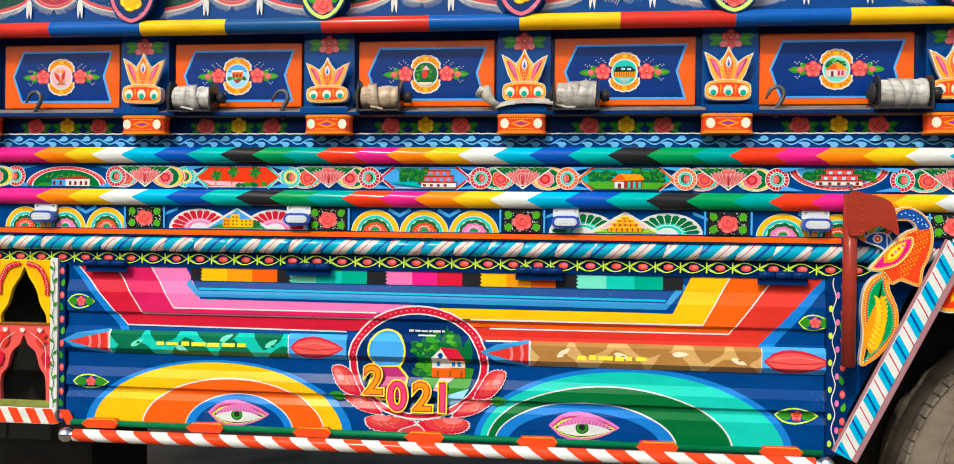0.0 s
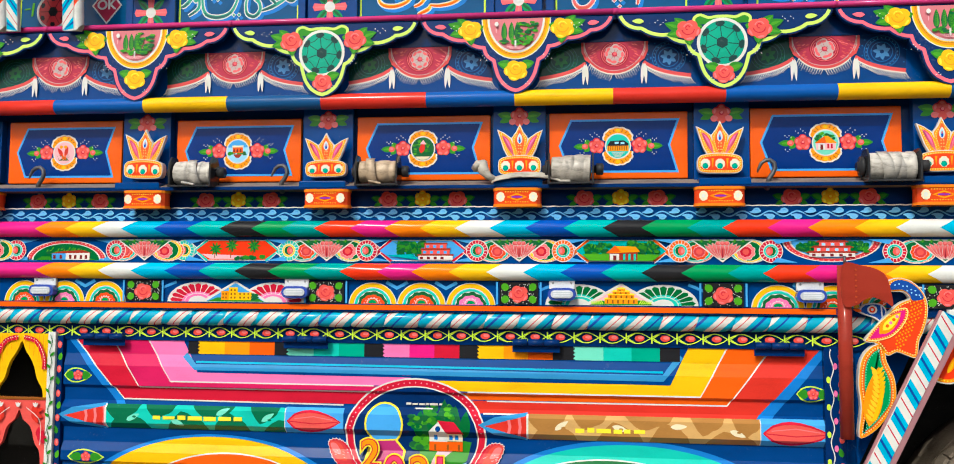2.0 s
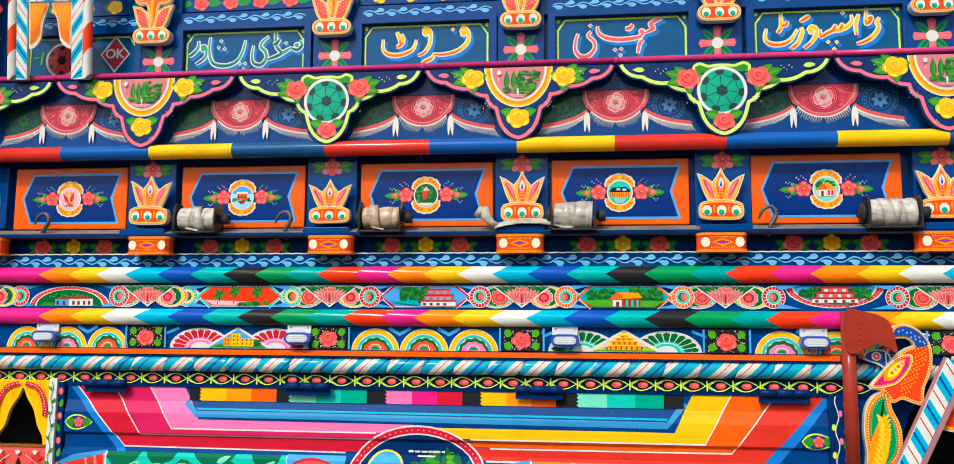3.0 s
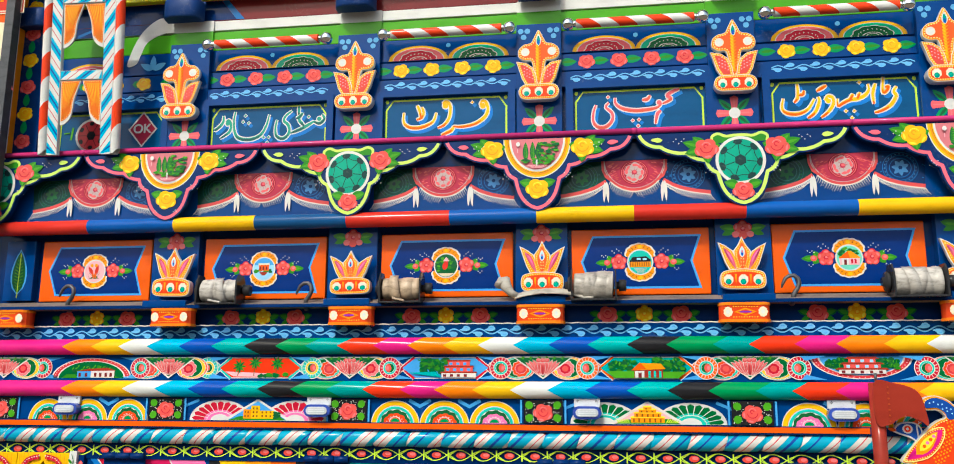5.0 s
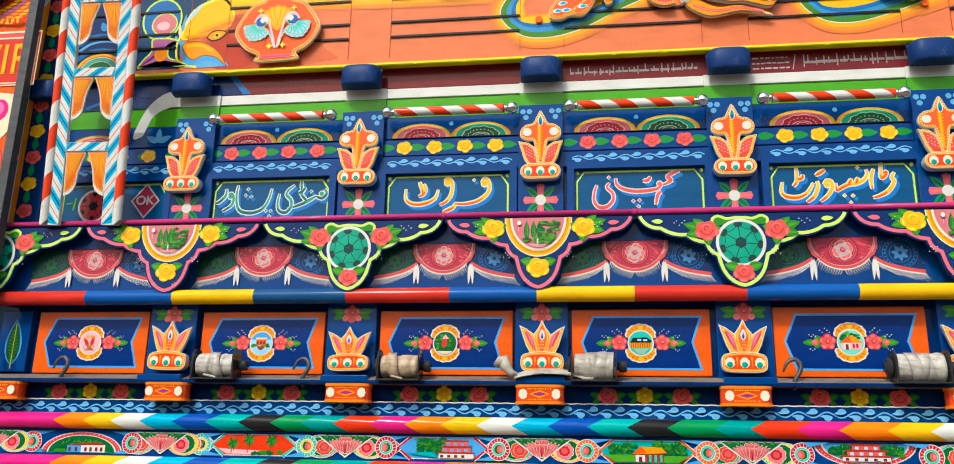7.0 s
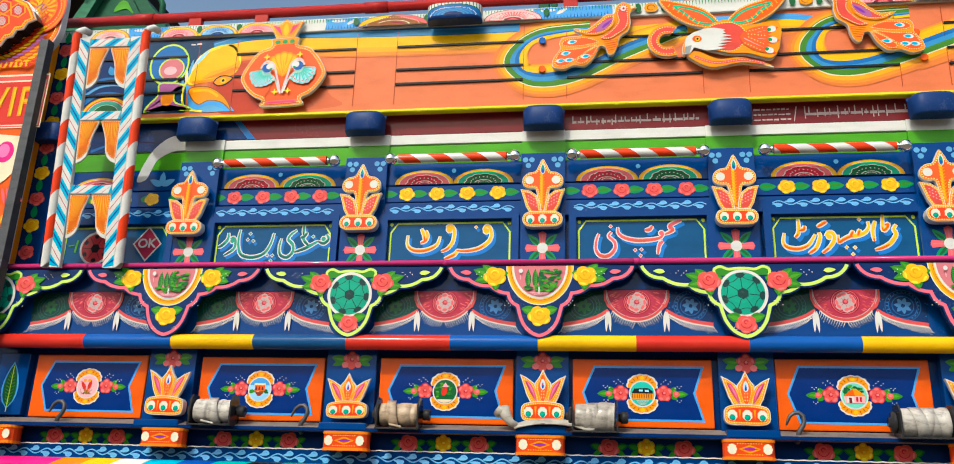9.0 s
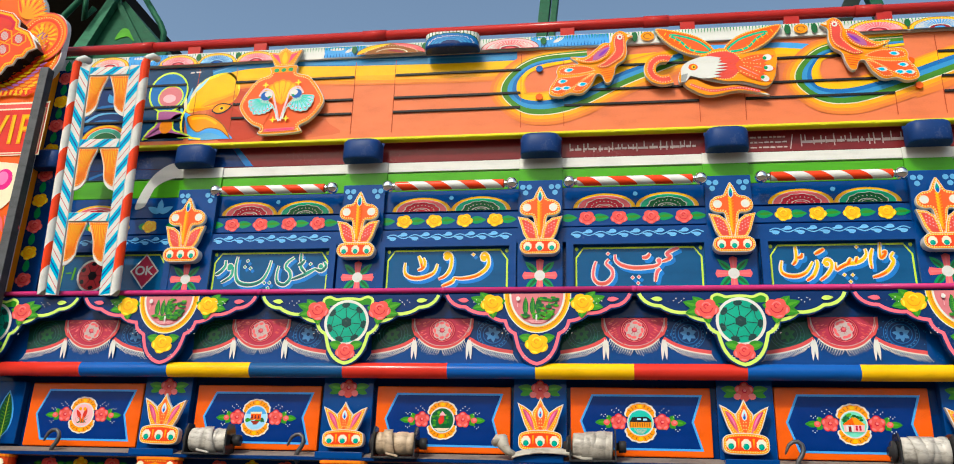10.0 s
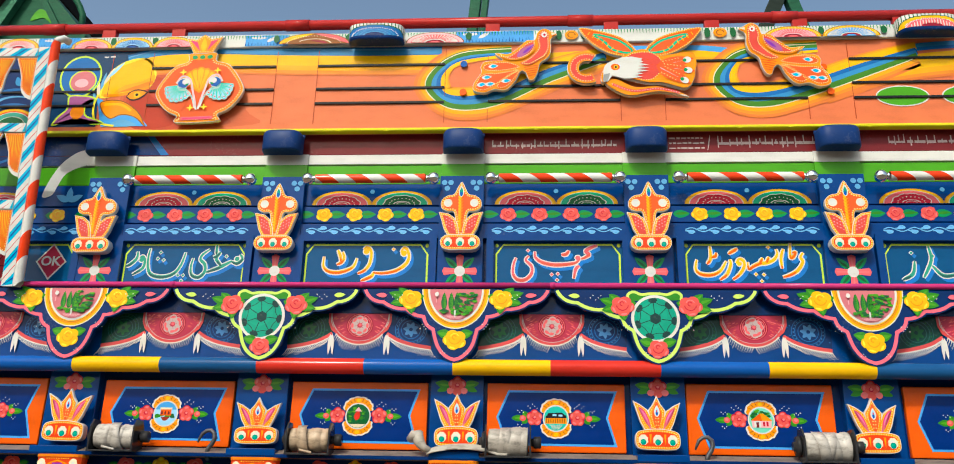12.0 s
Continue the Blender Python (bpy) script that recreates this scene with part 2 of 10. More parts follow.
        self.ell(x, z, 0.26 * r, 0.24 * r, deep, n=12)
        self.ell(x + 0.03 * r, z + 0.05 * r, 0.17 * r, 0.15 * r, heart or light, n=10)
        return self

    def rose(self, x, z, r, col="coral", light="rose", deep="crimson"):
        """A brushed rose: a ragged skirt of outer petals, a cupped heart set high."""
        ph = 14 * math.sin(91 * x + 47 * z)
        self.poly(self.lobes(x, z, 1.10 * r, 5, 270 + ph, 0.86), col)
        self.up()
        for t, s in ((200 + ph, 0.46), (270 + ph, 0.50), (338 + ph, 0.46), (140 + ph, 0.40), (42 + ph, 0.40)):
            a = radians(t)
            self.ell(x + 0.66 * r * math.cos(a), z + 0.58 * r * math.sin(a), s * r, 0.36 * r, col, turn=t + 90, n=12, lift=False)
        self.up()
        for t in (200 + ph, 270 + ph, 338 + ph):
            a = radians(t)
            self.ell(x + 0.86 * r * math.cos(a), z + 0.76 * r * math.sin(a), 0.30 * r, 0.10 * r, light, turn=t + 90, n=9, lift=False)
        self.arc(x, z + 0.14 * r, 0.50 * r, 0.58 * r, deep, 190, 352, n=10)
        self.ell(x, z + 0.20 * r, 0.44 * r, 0.40 * r, col, n=14)
        self.arc(x, z + 0.20 * r, 0.34 * r, 0.43 * r, light, 20, 165, n=10)
        self.arc(x - 0.03 * r, z + 0.22 * r, 0.14 * r, 0.22 * r, deep, 10, 280, n=10)
        return self

    def mesh(self, name="art", drape=None):
        """drape: rows of (z, d): the paint follows a pressed sheet with that section."""
        me = bpy.data.meshes.new(name)
        me.from_pydata(self.v, [], self.f)
        for c in self.mats:
            me.materials.append(M(c) if isinstance(c, str) else c)
        me.polygons.foreach_set("material_index", self.mi)
        me.update()
        if drape:
            bm = bmesh.new()
            bm.from_mesh(me)
            for z, d in drape:
                bmesh.ops.bisect_plane(bm, geom=bm.verts[:] + bm.edges[:] + bm.faces[:], dist=1e-6, plane_co=(0, 0, z), plane_no=(0, 0, 1))
            zs, ds = [r[0] for r in drape], [r[1] for r in drape]
            for v in bm.verts:
                v.co.y -= float(np.interp(v.co.z, zs, ds))
            bm.to_mesh(me)
            bm.free()
        return me


def empty(name, x, y, z):
    ob = new(name)
    ob.matrix_basis = pose(x, y, z)
    return ob


def art_part(name, art, parent, label="", y=0.0, x=0.0, z=0.0, drape=None):
    """Paint under its thing, a mesh for each marked piece; y is how far behind the thing's origin."""
    for key, piece in art.pieces():
        ob = new(key or name, piece.mesh(key or name, drape))
        ob.parent = parent
        ob.matrix_basis = pose(x, y, z)
        if label:
            tagged(ob, label)
    return ob


def part(name, bm, mats, parent, label="", at=None, smooth=False):
    me = bpy.data.meshes.new(name)
    bm.to_mesh(me)
    bm.free()
    for c in (mats if isinstance(mats, (list, tuple)) else [mats]):
        me.materials.append(M(c) if isinstance(c, str) else c)
    if smooth:
        for p in me.polygons:
            p.use_smooth = len(p.vertices) == 4
    ob = new(name, me)
    ob.parent = parent
    if at is not None:
        ob.matrix_basis = at if isinstance(at, Matrix) else pose(*at)
    if label:
        tagged(ob, label)
    return ob


def solo(name, bm, mats, label, category, group="", kind="", at=None, smooth=False):
    return tagged(part(name, bm, mats, None, "", at, smooth), label, category, group, kind)


def box(x0, y0, z0, x1, y1, z1, bevel=0.0, bm=None, mi=0):
    bm = bm or bmesh.new()
    b2 = bmesh.new()
    bmesh.ops.create_cube(b2, size=1)
    bmesh.ops.scale(b2, vec=(x1 - x0, y1 - y0, z1 - z0), verts=b2.verts)
    bmesh.ops.translate(b2, vec=((x0 + x1) / 2, (y0 + y1) / 2, (z0 + z1) / 2), verts=b2.verts)
    if bevel:
        bmesh.ops.bevel(b2, geom=list(b2.edges), offset=bevel, segments=2, affect="EDGES", profile=0.6)
    return merge(bm, b2, mi)


def merge(bm, other, mi=0):
    me = bpy.data.meshes.new("tmp")
    other.to_mesh(me)
    other.free()
    n = len(bm.faces)
    bm.from_mesh(me)
    bpy.data.meshes.remove(me)
    bm.faces.ensure_lookup_table()
    for f in bm.faces[n:]:
        f.material_index = mi
    return bm


def lathe(rings, n=24, caps=True, bm=None, mi=0, axis="x"):
    """A turned body along x: rings of (x, radius)."""
    bm = bm or bmesh.new()
    rows = []
    for x, r in rings:
        row = []
        for i in range(n):
            a = 2 * math.pi * i / n
            u, w = r * math.cos(a), r * math.sin(a)
            row.append(bm.verts.new({"x": (x, u, w), "y": (u, x, w), "z": (u, w, x)}[axis]))
        rows.append(row)
    for a, b in zip(rows, rows[1:]):
        for i in range(n):
            f = bm.faces.new((a[i], a[(i + 1) % n], b[(i + 1) % n], b[i]))
            f.material_index, f.smooth = mi, True
    if caps:
        for row in (rows[0], rows[-1]):
            bm.faces.new(row).material_index = mi
    bmesh.ops.recalc_face_normals(bm, faces=bm.faces)
    return bm


def slab(pts, depth, bevel=0.0015, bm=None, mi=0, mi_side=None):
    """A board sawn to an outline in (x, z): front at y=0, back at y=depth."""
    b2 = bmesh.new()
    area = sum(pts[i][0] * pts[(i + 1) % len(pts)][1] - pts[(i + 1) % len(pts)][0] * pts[i][1] for i in range(len(pts)))
    pts = list(pts) if area > 0 else list(reversed(pts))
    fr = [b2.verts.new((x, 0, z)) for x, z in pts]
    bk = [b2.verts.new((x, depth, z)) for x, z in pts]
    f = b2.faces.new(fr)
    b2.faces.new(list(reversed(bk)))
    n = len(pts)
    side = [b2.faces.new((fr[i], bk[i], bk[(i + 1) % n], fr[(i + 1) % n])) for i in range(n)]
    if mi_side is not None:
        for s in side:
            s.material_index = mi_side
    me = bpy.data.meshes.new("tmp")
    b2.to_mesh(me)
    b2.free()
    bm = bm or bmesh.new()
    bm.from_mesh(me)
    bpy.data.meshes.remove(me)
    return bm


def extrude_profile(prof, x0, x1, closed=True, bm=None, mi=0):
    """A rolled section along x: profile of (y, z)."""
    bm = bm or bmesh.new()
    a = [bm.verts.new((x0, y, z)) for y, z in prof]
    b = [bm.verts.new((x1, y, z)) for y, z in prof]
    n = len(prof)
    for i in range(n if closed else n - 1):
        bm.faces.new((a[i], a[(i + 1) % n], b[(i + 1) % n], b[i])).material_index = mi
    if closed:
        bm.faces.new(list(reversed(a)))
        bm.faces.new(b)
    bmesh.ops.recalc_face_normals(bm, faces=bm.faces)
    return bm


def curve_pipe(pts, r, n=10, bm=None, mi=0):
    """A bent rod along points in space."""
    bm = bm or bmesh.new()
    rows = []
    up = Vector((0, 0, 1))
    P = [Vector(p) for p in pts]
    side = None
    for i, p in enumerate(P):
        t = (P[min(i + 1, len(P) - 1)] - P[max(i - 1, 0)]).normalized()
        if side is None:
            side = t.orthogonal().normalized()
        side = (side - t * side.dot(t)).normalized()
        w = t.cross(side)
        rr = r[i] if isinstance(r, (list, tuple)) else r
        rows.append([bm.verts.new(p + side * rr * math.cos(2 * math.pi * k / n) + w * rr * math.sin(2 * math.pi * k / n)) for k in range(n)])
    for a, b in zip(rows, rows[1:]):
        for k in range(n):
            f = bm.faces.new((a[k], a[(k + 1) % n], b[(k + 1) % n], b[k]))
            f.smooth, f.material_index = True, mi
    for row in (rows[0], rows[-1]):
        bm.faces.new(row).material_index = mi
    bmesh.ops.recalc_face_normals(bm, faces=bm.faces)
    return bm


def bezier(pts, n=8, closed=True):
    """A smooth outline through points."""
    out = []
    k = len(pts)
    for i in range(k if closed else k - 1):
        p0, p1, p2, p3 = (Vector(pts[(i + j - 1) % k]) if closed else Vector(pts[min(max(i + j - 1, 0), k - 1)]) for j in range(4))
        for s in range(n):
            t = s / n
            v = 0.5 * ((2 * p1) + (p2 - p0) * t + (2 * p0 - 5 * p1 + 4 * p2 - p3) * t * t + (3 * p1 - p0 - 3 * p2 + p3) * t ** 3)
            out.append((v.x, v.y))
    return out


def inset(pts, k):
    """Shrink an outline by k metres."""
    n = len(pts)
    area = sum(pts[i][0] * pts[(i + 1) % n][1] - pts[(i + 1) % n][0] * pts[i][1] for i in range(n))
    s = 1 if area > 0 else -1
    out = []
    for i in range(n):
        p, q, r = Vector(pts[i - 1]), Vector(pts[i]), Vector(pts[(i + 1) % n])
        a, b = (q - p), (r - q)
        if a.length < 1e-9 or b.length < 1e-9:
            out.append(tuple(q))
            continue
        a.normalize()
        b.normalize()
        na, nb = Vector((-a.y, a.x)) * s, Vector((-b.y, b.x)) * s
        m = na + nb
        if m.length < 1e-6:
            m = na
        m.normalize()
        c = max(0.45, m.dot(na))
        out.append((q.x + m.x * k / c, q.y + m.y * k / c))
    return out


def along(pts, gap, closed=True):
    """Points at even steps along an outline."""
    P = [Vector(p) for p in pts] + ([Vector(pts[0])] if closed else [])
    out, carry = [], 0.0
    for p, q in zip(P, P[1:]):
        L = (q - p).length
        t = carry
        while t < L:
            out.append(tuple(p + (q - p) * (t / L)))
            t += gap
        carry = t - L
    return out


# columns between the bays, and bay centres
COLS = [-1.68, -1.08, -0.46, 0.16, 0.78, 1.42, 2.06, 2.70]
BAYS = [-1.36, -0.765, -0.15, 0.475, 1.10, 1.745]
XL, XR = -1.74, 2.75
GROUND_Z = 0.15

# ---- structure: ground, truck body boards ----


def board(name, x0, x1, z0, z1, d, col, label, thick=0.03, category="truck side board"):
    """A painted board of the body whose face stands d in front of the body line."""
    bm = box(x0, 0, z0, x1, thick, z1, 0.0015)
    return solo(name, bm, col, label, category, kind="structure", at=(0, Y0 - d, 0))


gm = bmesh.new()
bmesh.ops.create_grid(gm, x_segments=60, y_segments=60, size=400)
for v in gm.verts:
    r = math.hypot(v.co.x, v.co.y)
    v.co.z = 0.02 * noise.noise(v.co * 0.9) * min(1, r / 6)
solo("ground", gm, EARTH, "dry brown beaten earth yard with dust and shade", "ground", kind="structure", at=(0, 0, GROUND_Z))

board("truck_wall_shade", XL, XR, 1.80, 3.30, -0.075, "navy", "dark navy inner body wall behind the slats", 0.02, "truck wall")


def chevron_pole(name, x0, x1, y, z, r, cuts, cols, tip, label, n=20):
    """A round bar painted in colour lengths; tip > 0 makes the joints arrow-shaped on the front."""
    th = empty(name, 0, y, z)
    tagged(th, label, "painted bar")
    xs = [x0] + cuts + [x1]
    for i in range(len(xs) - 1):
        bm = bmesh.new()
        rows = []
        for k, xe in ((i, xs[i]), (i + 1, xs[i + 1])):
            row = []
            for j in range(n):
                a = 2 * math.pi * j / n
                off = 0 if k in (0, len(xs) - 1) else tip * (abs(math.sin(a)) if math.cos(a) < 0 else 1.0)
                row.append(bm.verts.new((xe + off, r * math.cos(a), r * math.sin(a))))
            rows.append(row)
        for j in range(n):
            f = bm.faces.new((rows[0][j], rows[0][(j + 1) % n], rows[1][(j + 1) % n], rows[1][j]))
            f.smooth = True
        if i == 0:
            bm.faces.new(rows[0])
        if i == len(xs) - 2:
            bm.faces.new(rows[1])
        bmesh.ops.recalc_face_normals(bm, faces=bm.faces)
        part("bar_length", bm, cols[i % len(cols)], th, smooth=True)
    return th


TIPS_HIGH = [-1.436, -1.331, -1.234, -1.134, -1.022, -0.91, -0.799, -0.693, -0.593, -0.487, -0.369, -0.26, -0.147, -0.036,
             0.072, 0.181, 0.299, 0.417, 0.533, 0.669, 0.772, 0.902, 1.017, 1.149, 1.265, 1.386, 1.51, 1.63, 1.75]
TIPS_LOW = [-1.427, -1.316, -1.209, -1.096, -0.981, -0.866, -0.746, -0.636, -0.518, -0.401, -0.28, -0.172, -0.054, 0.063,
            0.176, 0.29, 0.413, 0.532, 0.65, 0.785, 0.887, 1.007, 1.112, 1.233, 1.349, 1.47, 1.59, 1.71]
ORDER = ["magenta", "amber2", "yellow", "white", "cyan", "royal", "teal", "black", "green", "teal2", "orange_red"]
for zc, tips in ((1.724, TIPS_HIGH), (1.588, TIPS_LOW)):
    chevron_pole("side_bar", XL - 0.02, XR, Y0 - 0.035, zc, 0.0265, tips, [ORDER[i % 11] for i in range(len(tips) + 1)], 0.05,
                 "round steel side bar painted in bright arrow-ended colour bands")
TIPS_TOP = [-1.374, -1.063, -0.779, -0.467, -0.128, 0.149, 0.45, 0.784, 1.106, 1.42, 1.75]
TOP_COLS = ["red", "blue", "yellow", "blue2", "red", "blue", "yellow", "red", "blue", "yellow", "blue2", "red"]
chevron_pole("side_bar", -1.72, XR, Y0 - 0.06, 2.1285, 0.0248, TIPS_TOP, TOP_COLS, 0.0,
             "round steel side bar painted in red, blue and yellow lengths")

board("lower_rail_board", XL, XR, 1.36, 1.412, -0.005, "navy", "navy rail painted with a vine of red buds")
board("orange_rail", XL, XR, 1.462, 1.487, 0.034, "navy", "narrow rail painted with an orange line")
board("arch_band_board", XL, XR, 1.4875, 1.562, 0.030, "mid", "blue band board painted with rainbow arches and fans")
board("scene_band_board", XL, XR, 1.61, 1.70, 0.030, "mid", "blue band board painted with little landscapes and flowers")
board("wave_board", XL, XR, 1.748, 1.797, 0.012, "mid", "blue board painted with a pale wave scroll")
board("rose_board", XL, XR, 1.79, 1.862, -0.005, "navy", "dark board under the sill painted with roses")
board("bay_back_board", XL, XR, 1.86, 2.13, -0.015, "navy", "navy board behind the framed bay panels")
board("fringe_board", XL, XR, 2.12, 2.366, 0.035, "mid", "navy board painted with fringed half circles behind the valance")
board("word_back_board", XL, XR, 2.37, 2.60, -0.03, "mid", "navy board behind the lettered panels")
board("scroll_board", XL, XR, 2.572, 2.624, 0.004, "mid", "navy board painted with a pale wave scroll")
board("rosette_slat", XL, XR, 2.634, 2.692, -0.012, "mid", "navy slat painted with roses and leaves")
board("arch_slat", XL, XR, 2.698, 2.776, -0.016, "mid", "navy slat painted with paired arches")
board("green_slat", XL, XR, 2.777, 2.846, -0.015, "lgreen", "bright green slat")
board("white_slat", XL, XR, 2.853, 2.889, -0.016, "white", "white slat")
board("maroon_slat", XL, XR, 2.893, 2.972, -0.022, "maroon", "maroon slat with small white writing")
board("upper_board", XL, XR, 2.970, 3.316, 0.0, "salmon", "orange boards of the upper side wall")

# ---- lower side: tool-box flap, bars and bands ----
# section of the pressed steel flap: height and how far it stands out
PRESS = [(0.83, 0.012), (0.925, 0.012), (0.945, 0.0), (0.958, 0.0), (0.966, 0.013), (0.998, 0.013), (1.026, 0.0), (1.072, 0.0),
         (1.092, 0.020), (1.14, 0.020), (1.162, 0.0), (1.202, 0.0), (1.212, 0.012), (1.276, 0.012), (1.314, 0.001), (1.368, 0.0)]
FX0, FX1 = -1.352, 1.098


def painted_eye(a, x, z, w, iris):
    """A made-up eye in outline: lid, white, iris, lashes."""
    a.leaf(x - 0.62 * w, z + 0.008, 1.24 * w, 0.50 * w, 0, "lid")
    a.leaf(x - 0.56 * w, z + 0.006, 1.12 * w, 0.40 * w, 0, "plum")
    a.leaf(x - 0.54 * w, z + 0.003, 1.08 * w, 0.36 * w, 0, "lime")
    a.leaf(x - 0.50 * w, z + 0.002, 1.0 * w, 0.31 * w, 0, "black")
    a.leaf(x - 0.47 * w, z - 0.002, 0.94 * w, 0.23 * w, 0, "white")
    a.ell(x - 0.006, z + 0.003, 0.115 * w, 0.105 * w, "black")
    a.ell(x - 0.006, z + 0.003, 0.098 * w, 0.090 * w, iris)
    a.ell(x - 0.006, z + 0.005, 0.055 * w, 0.055 * w, "black")
    a.poly(bezier_lid(x, z, w), "lid")
    a.ell(x - 0.025, z + 0.014, 0.02 * w, 0.02 * w, "white")
    a.up()
    for i in range(15):
        u = x + w * (-0.45 + 0.06 * i)
        zz = z + 0.002 + 0.085 * w * math.cos((i - 7) / 7 * 1.4)
        a.line([(u, zz), (u + (i - 7) * 0.0012, zz + 0.012)], 0.0018, "black", True, lift=False)
        zl = z - 0.002 - 0.13 * w * math.cos((i - 7) / 7 * 1.4)
        a.line([(u, zl), (u + (i - 7) * 0.001, zl - 0.009)], 0.0016, "crimson", True, lift=False)


def bezier_lid(x, z, w):
    """The upper lid, half over the iris."""
    hi = [(x + w * (-0.47 + 0.094 * i), z + 0.006 + 0.200 * w * math.sin(math.pi * i / 10)) for i in range(11)]
    lo = [(x + w * (-0.47 + 0.094 * i), z + 0.002 + 0.075 * w * math.sin(math.pi * i / 10)) for i in range(11)]
    return hi + lo[::-1]


def camo(a, x0, x1, z0, z1, base, spot, light, seed):
    """Broad round-headed patches from both edges of a band, and a few leaf-shaped eyes."""
    a.rect(x0, z0, x1, z1, base)
    rnd = random.Random(seed)
    a.up()
    for top in (0, 1):
        x = x0 + rnd.uniform(-0.02, 0.03)
        while x < x1 - 0.03:
            w = rnd.uniform(0.09, 0.16)
            hh = (z1 - z0) * rnd.uniform(0.45, 0.74)
            zb, k = (z1, -1) if top else (z0, 1)
            pts = [(x, zb)] + [(x + w * t, zb + k * hh * math.sin(math.pi * t) ** 0.7 * (1 + 0.18 * math.sin(9 * t + seed))) for t in (0.08, 0.2, 0.35, 0.5, 0.65, 0.8, 0.92)] + [(x + w, zb)]
            a.poly([(min(max(u, x0), x1), v) for u, v in pts], spot, lift=False)
            a.up(0.2)
            x += w + rnd.uniform(0.015, 0.06)
    for k in range(4):
        u = x0 + (x1 - x0) * (0.12 + 0.25 * k)
        a.leaf(u, (z0 + z1) / 2 + rnd.uniform(-0.012, 0.012), 0.05, 0.017, rnd.uniform(-35, 35), light)
        a.ell(u + 0.027, (z0 + z1) / 2, 0.007, 0.004, spot, n=8)


def writing_bars(a, x0, x1, z, h, col, seed, gap=0.008):
    """Writing too small or too private to letter: plain strokes of its size."""
    rnd = random.Random(seed)
    x = x0
    while x < x1 - h * 0.3:
        w = min(rnd.uniform(0.5, 1.6) * h, x1 - x)
        a.mark("writing_bar")
        a.rect(x, z - h * rnd.uniform(0.16, 0.24), x + w, z + h * rnd.uniform(0.12, 0.22), col)
        x += w + gap * rnd.uniform(0.6, 1.4)


def bud_eye(a, x, z, w, h, turn=0):
    """A lime-edged almond with a rose and two leaves."""
    a.leaf(x - w / 2, z, w, h * 1.25, turn, "lime")
    a.leaf(x - w / 2 + 0.006, z, w - 0.012, h * 1.05, turn, "mid")
    a.leaf(x - 0.012, z, w * 0.34, h * 0.7, 180, "leaf")
    a.leaf(x + 0.012, z, w * 0.34, h * 0.7, 0, "leaf")
    a.flower(x, z, h * 0.42)


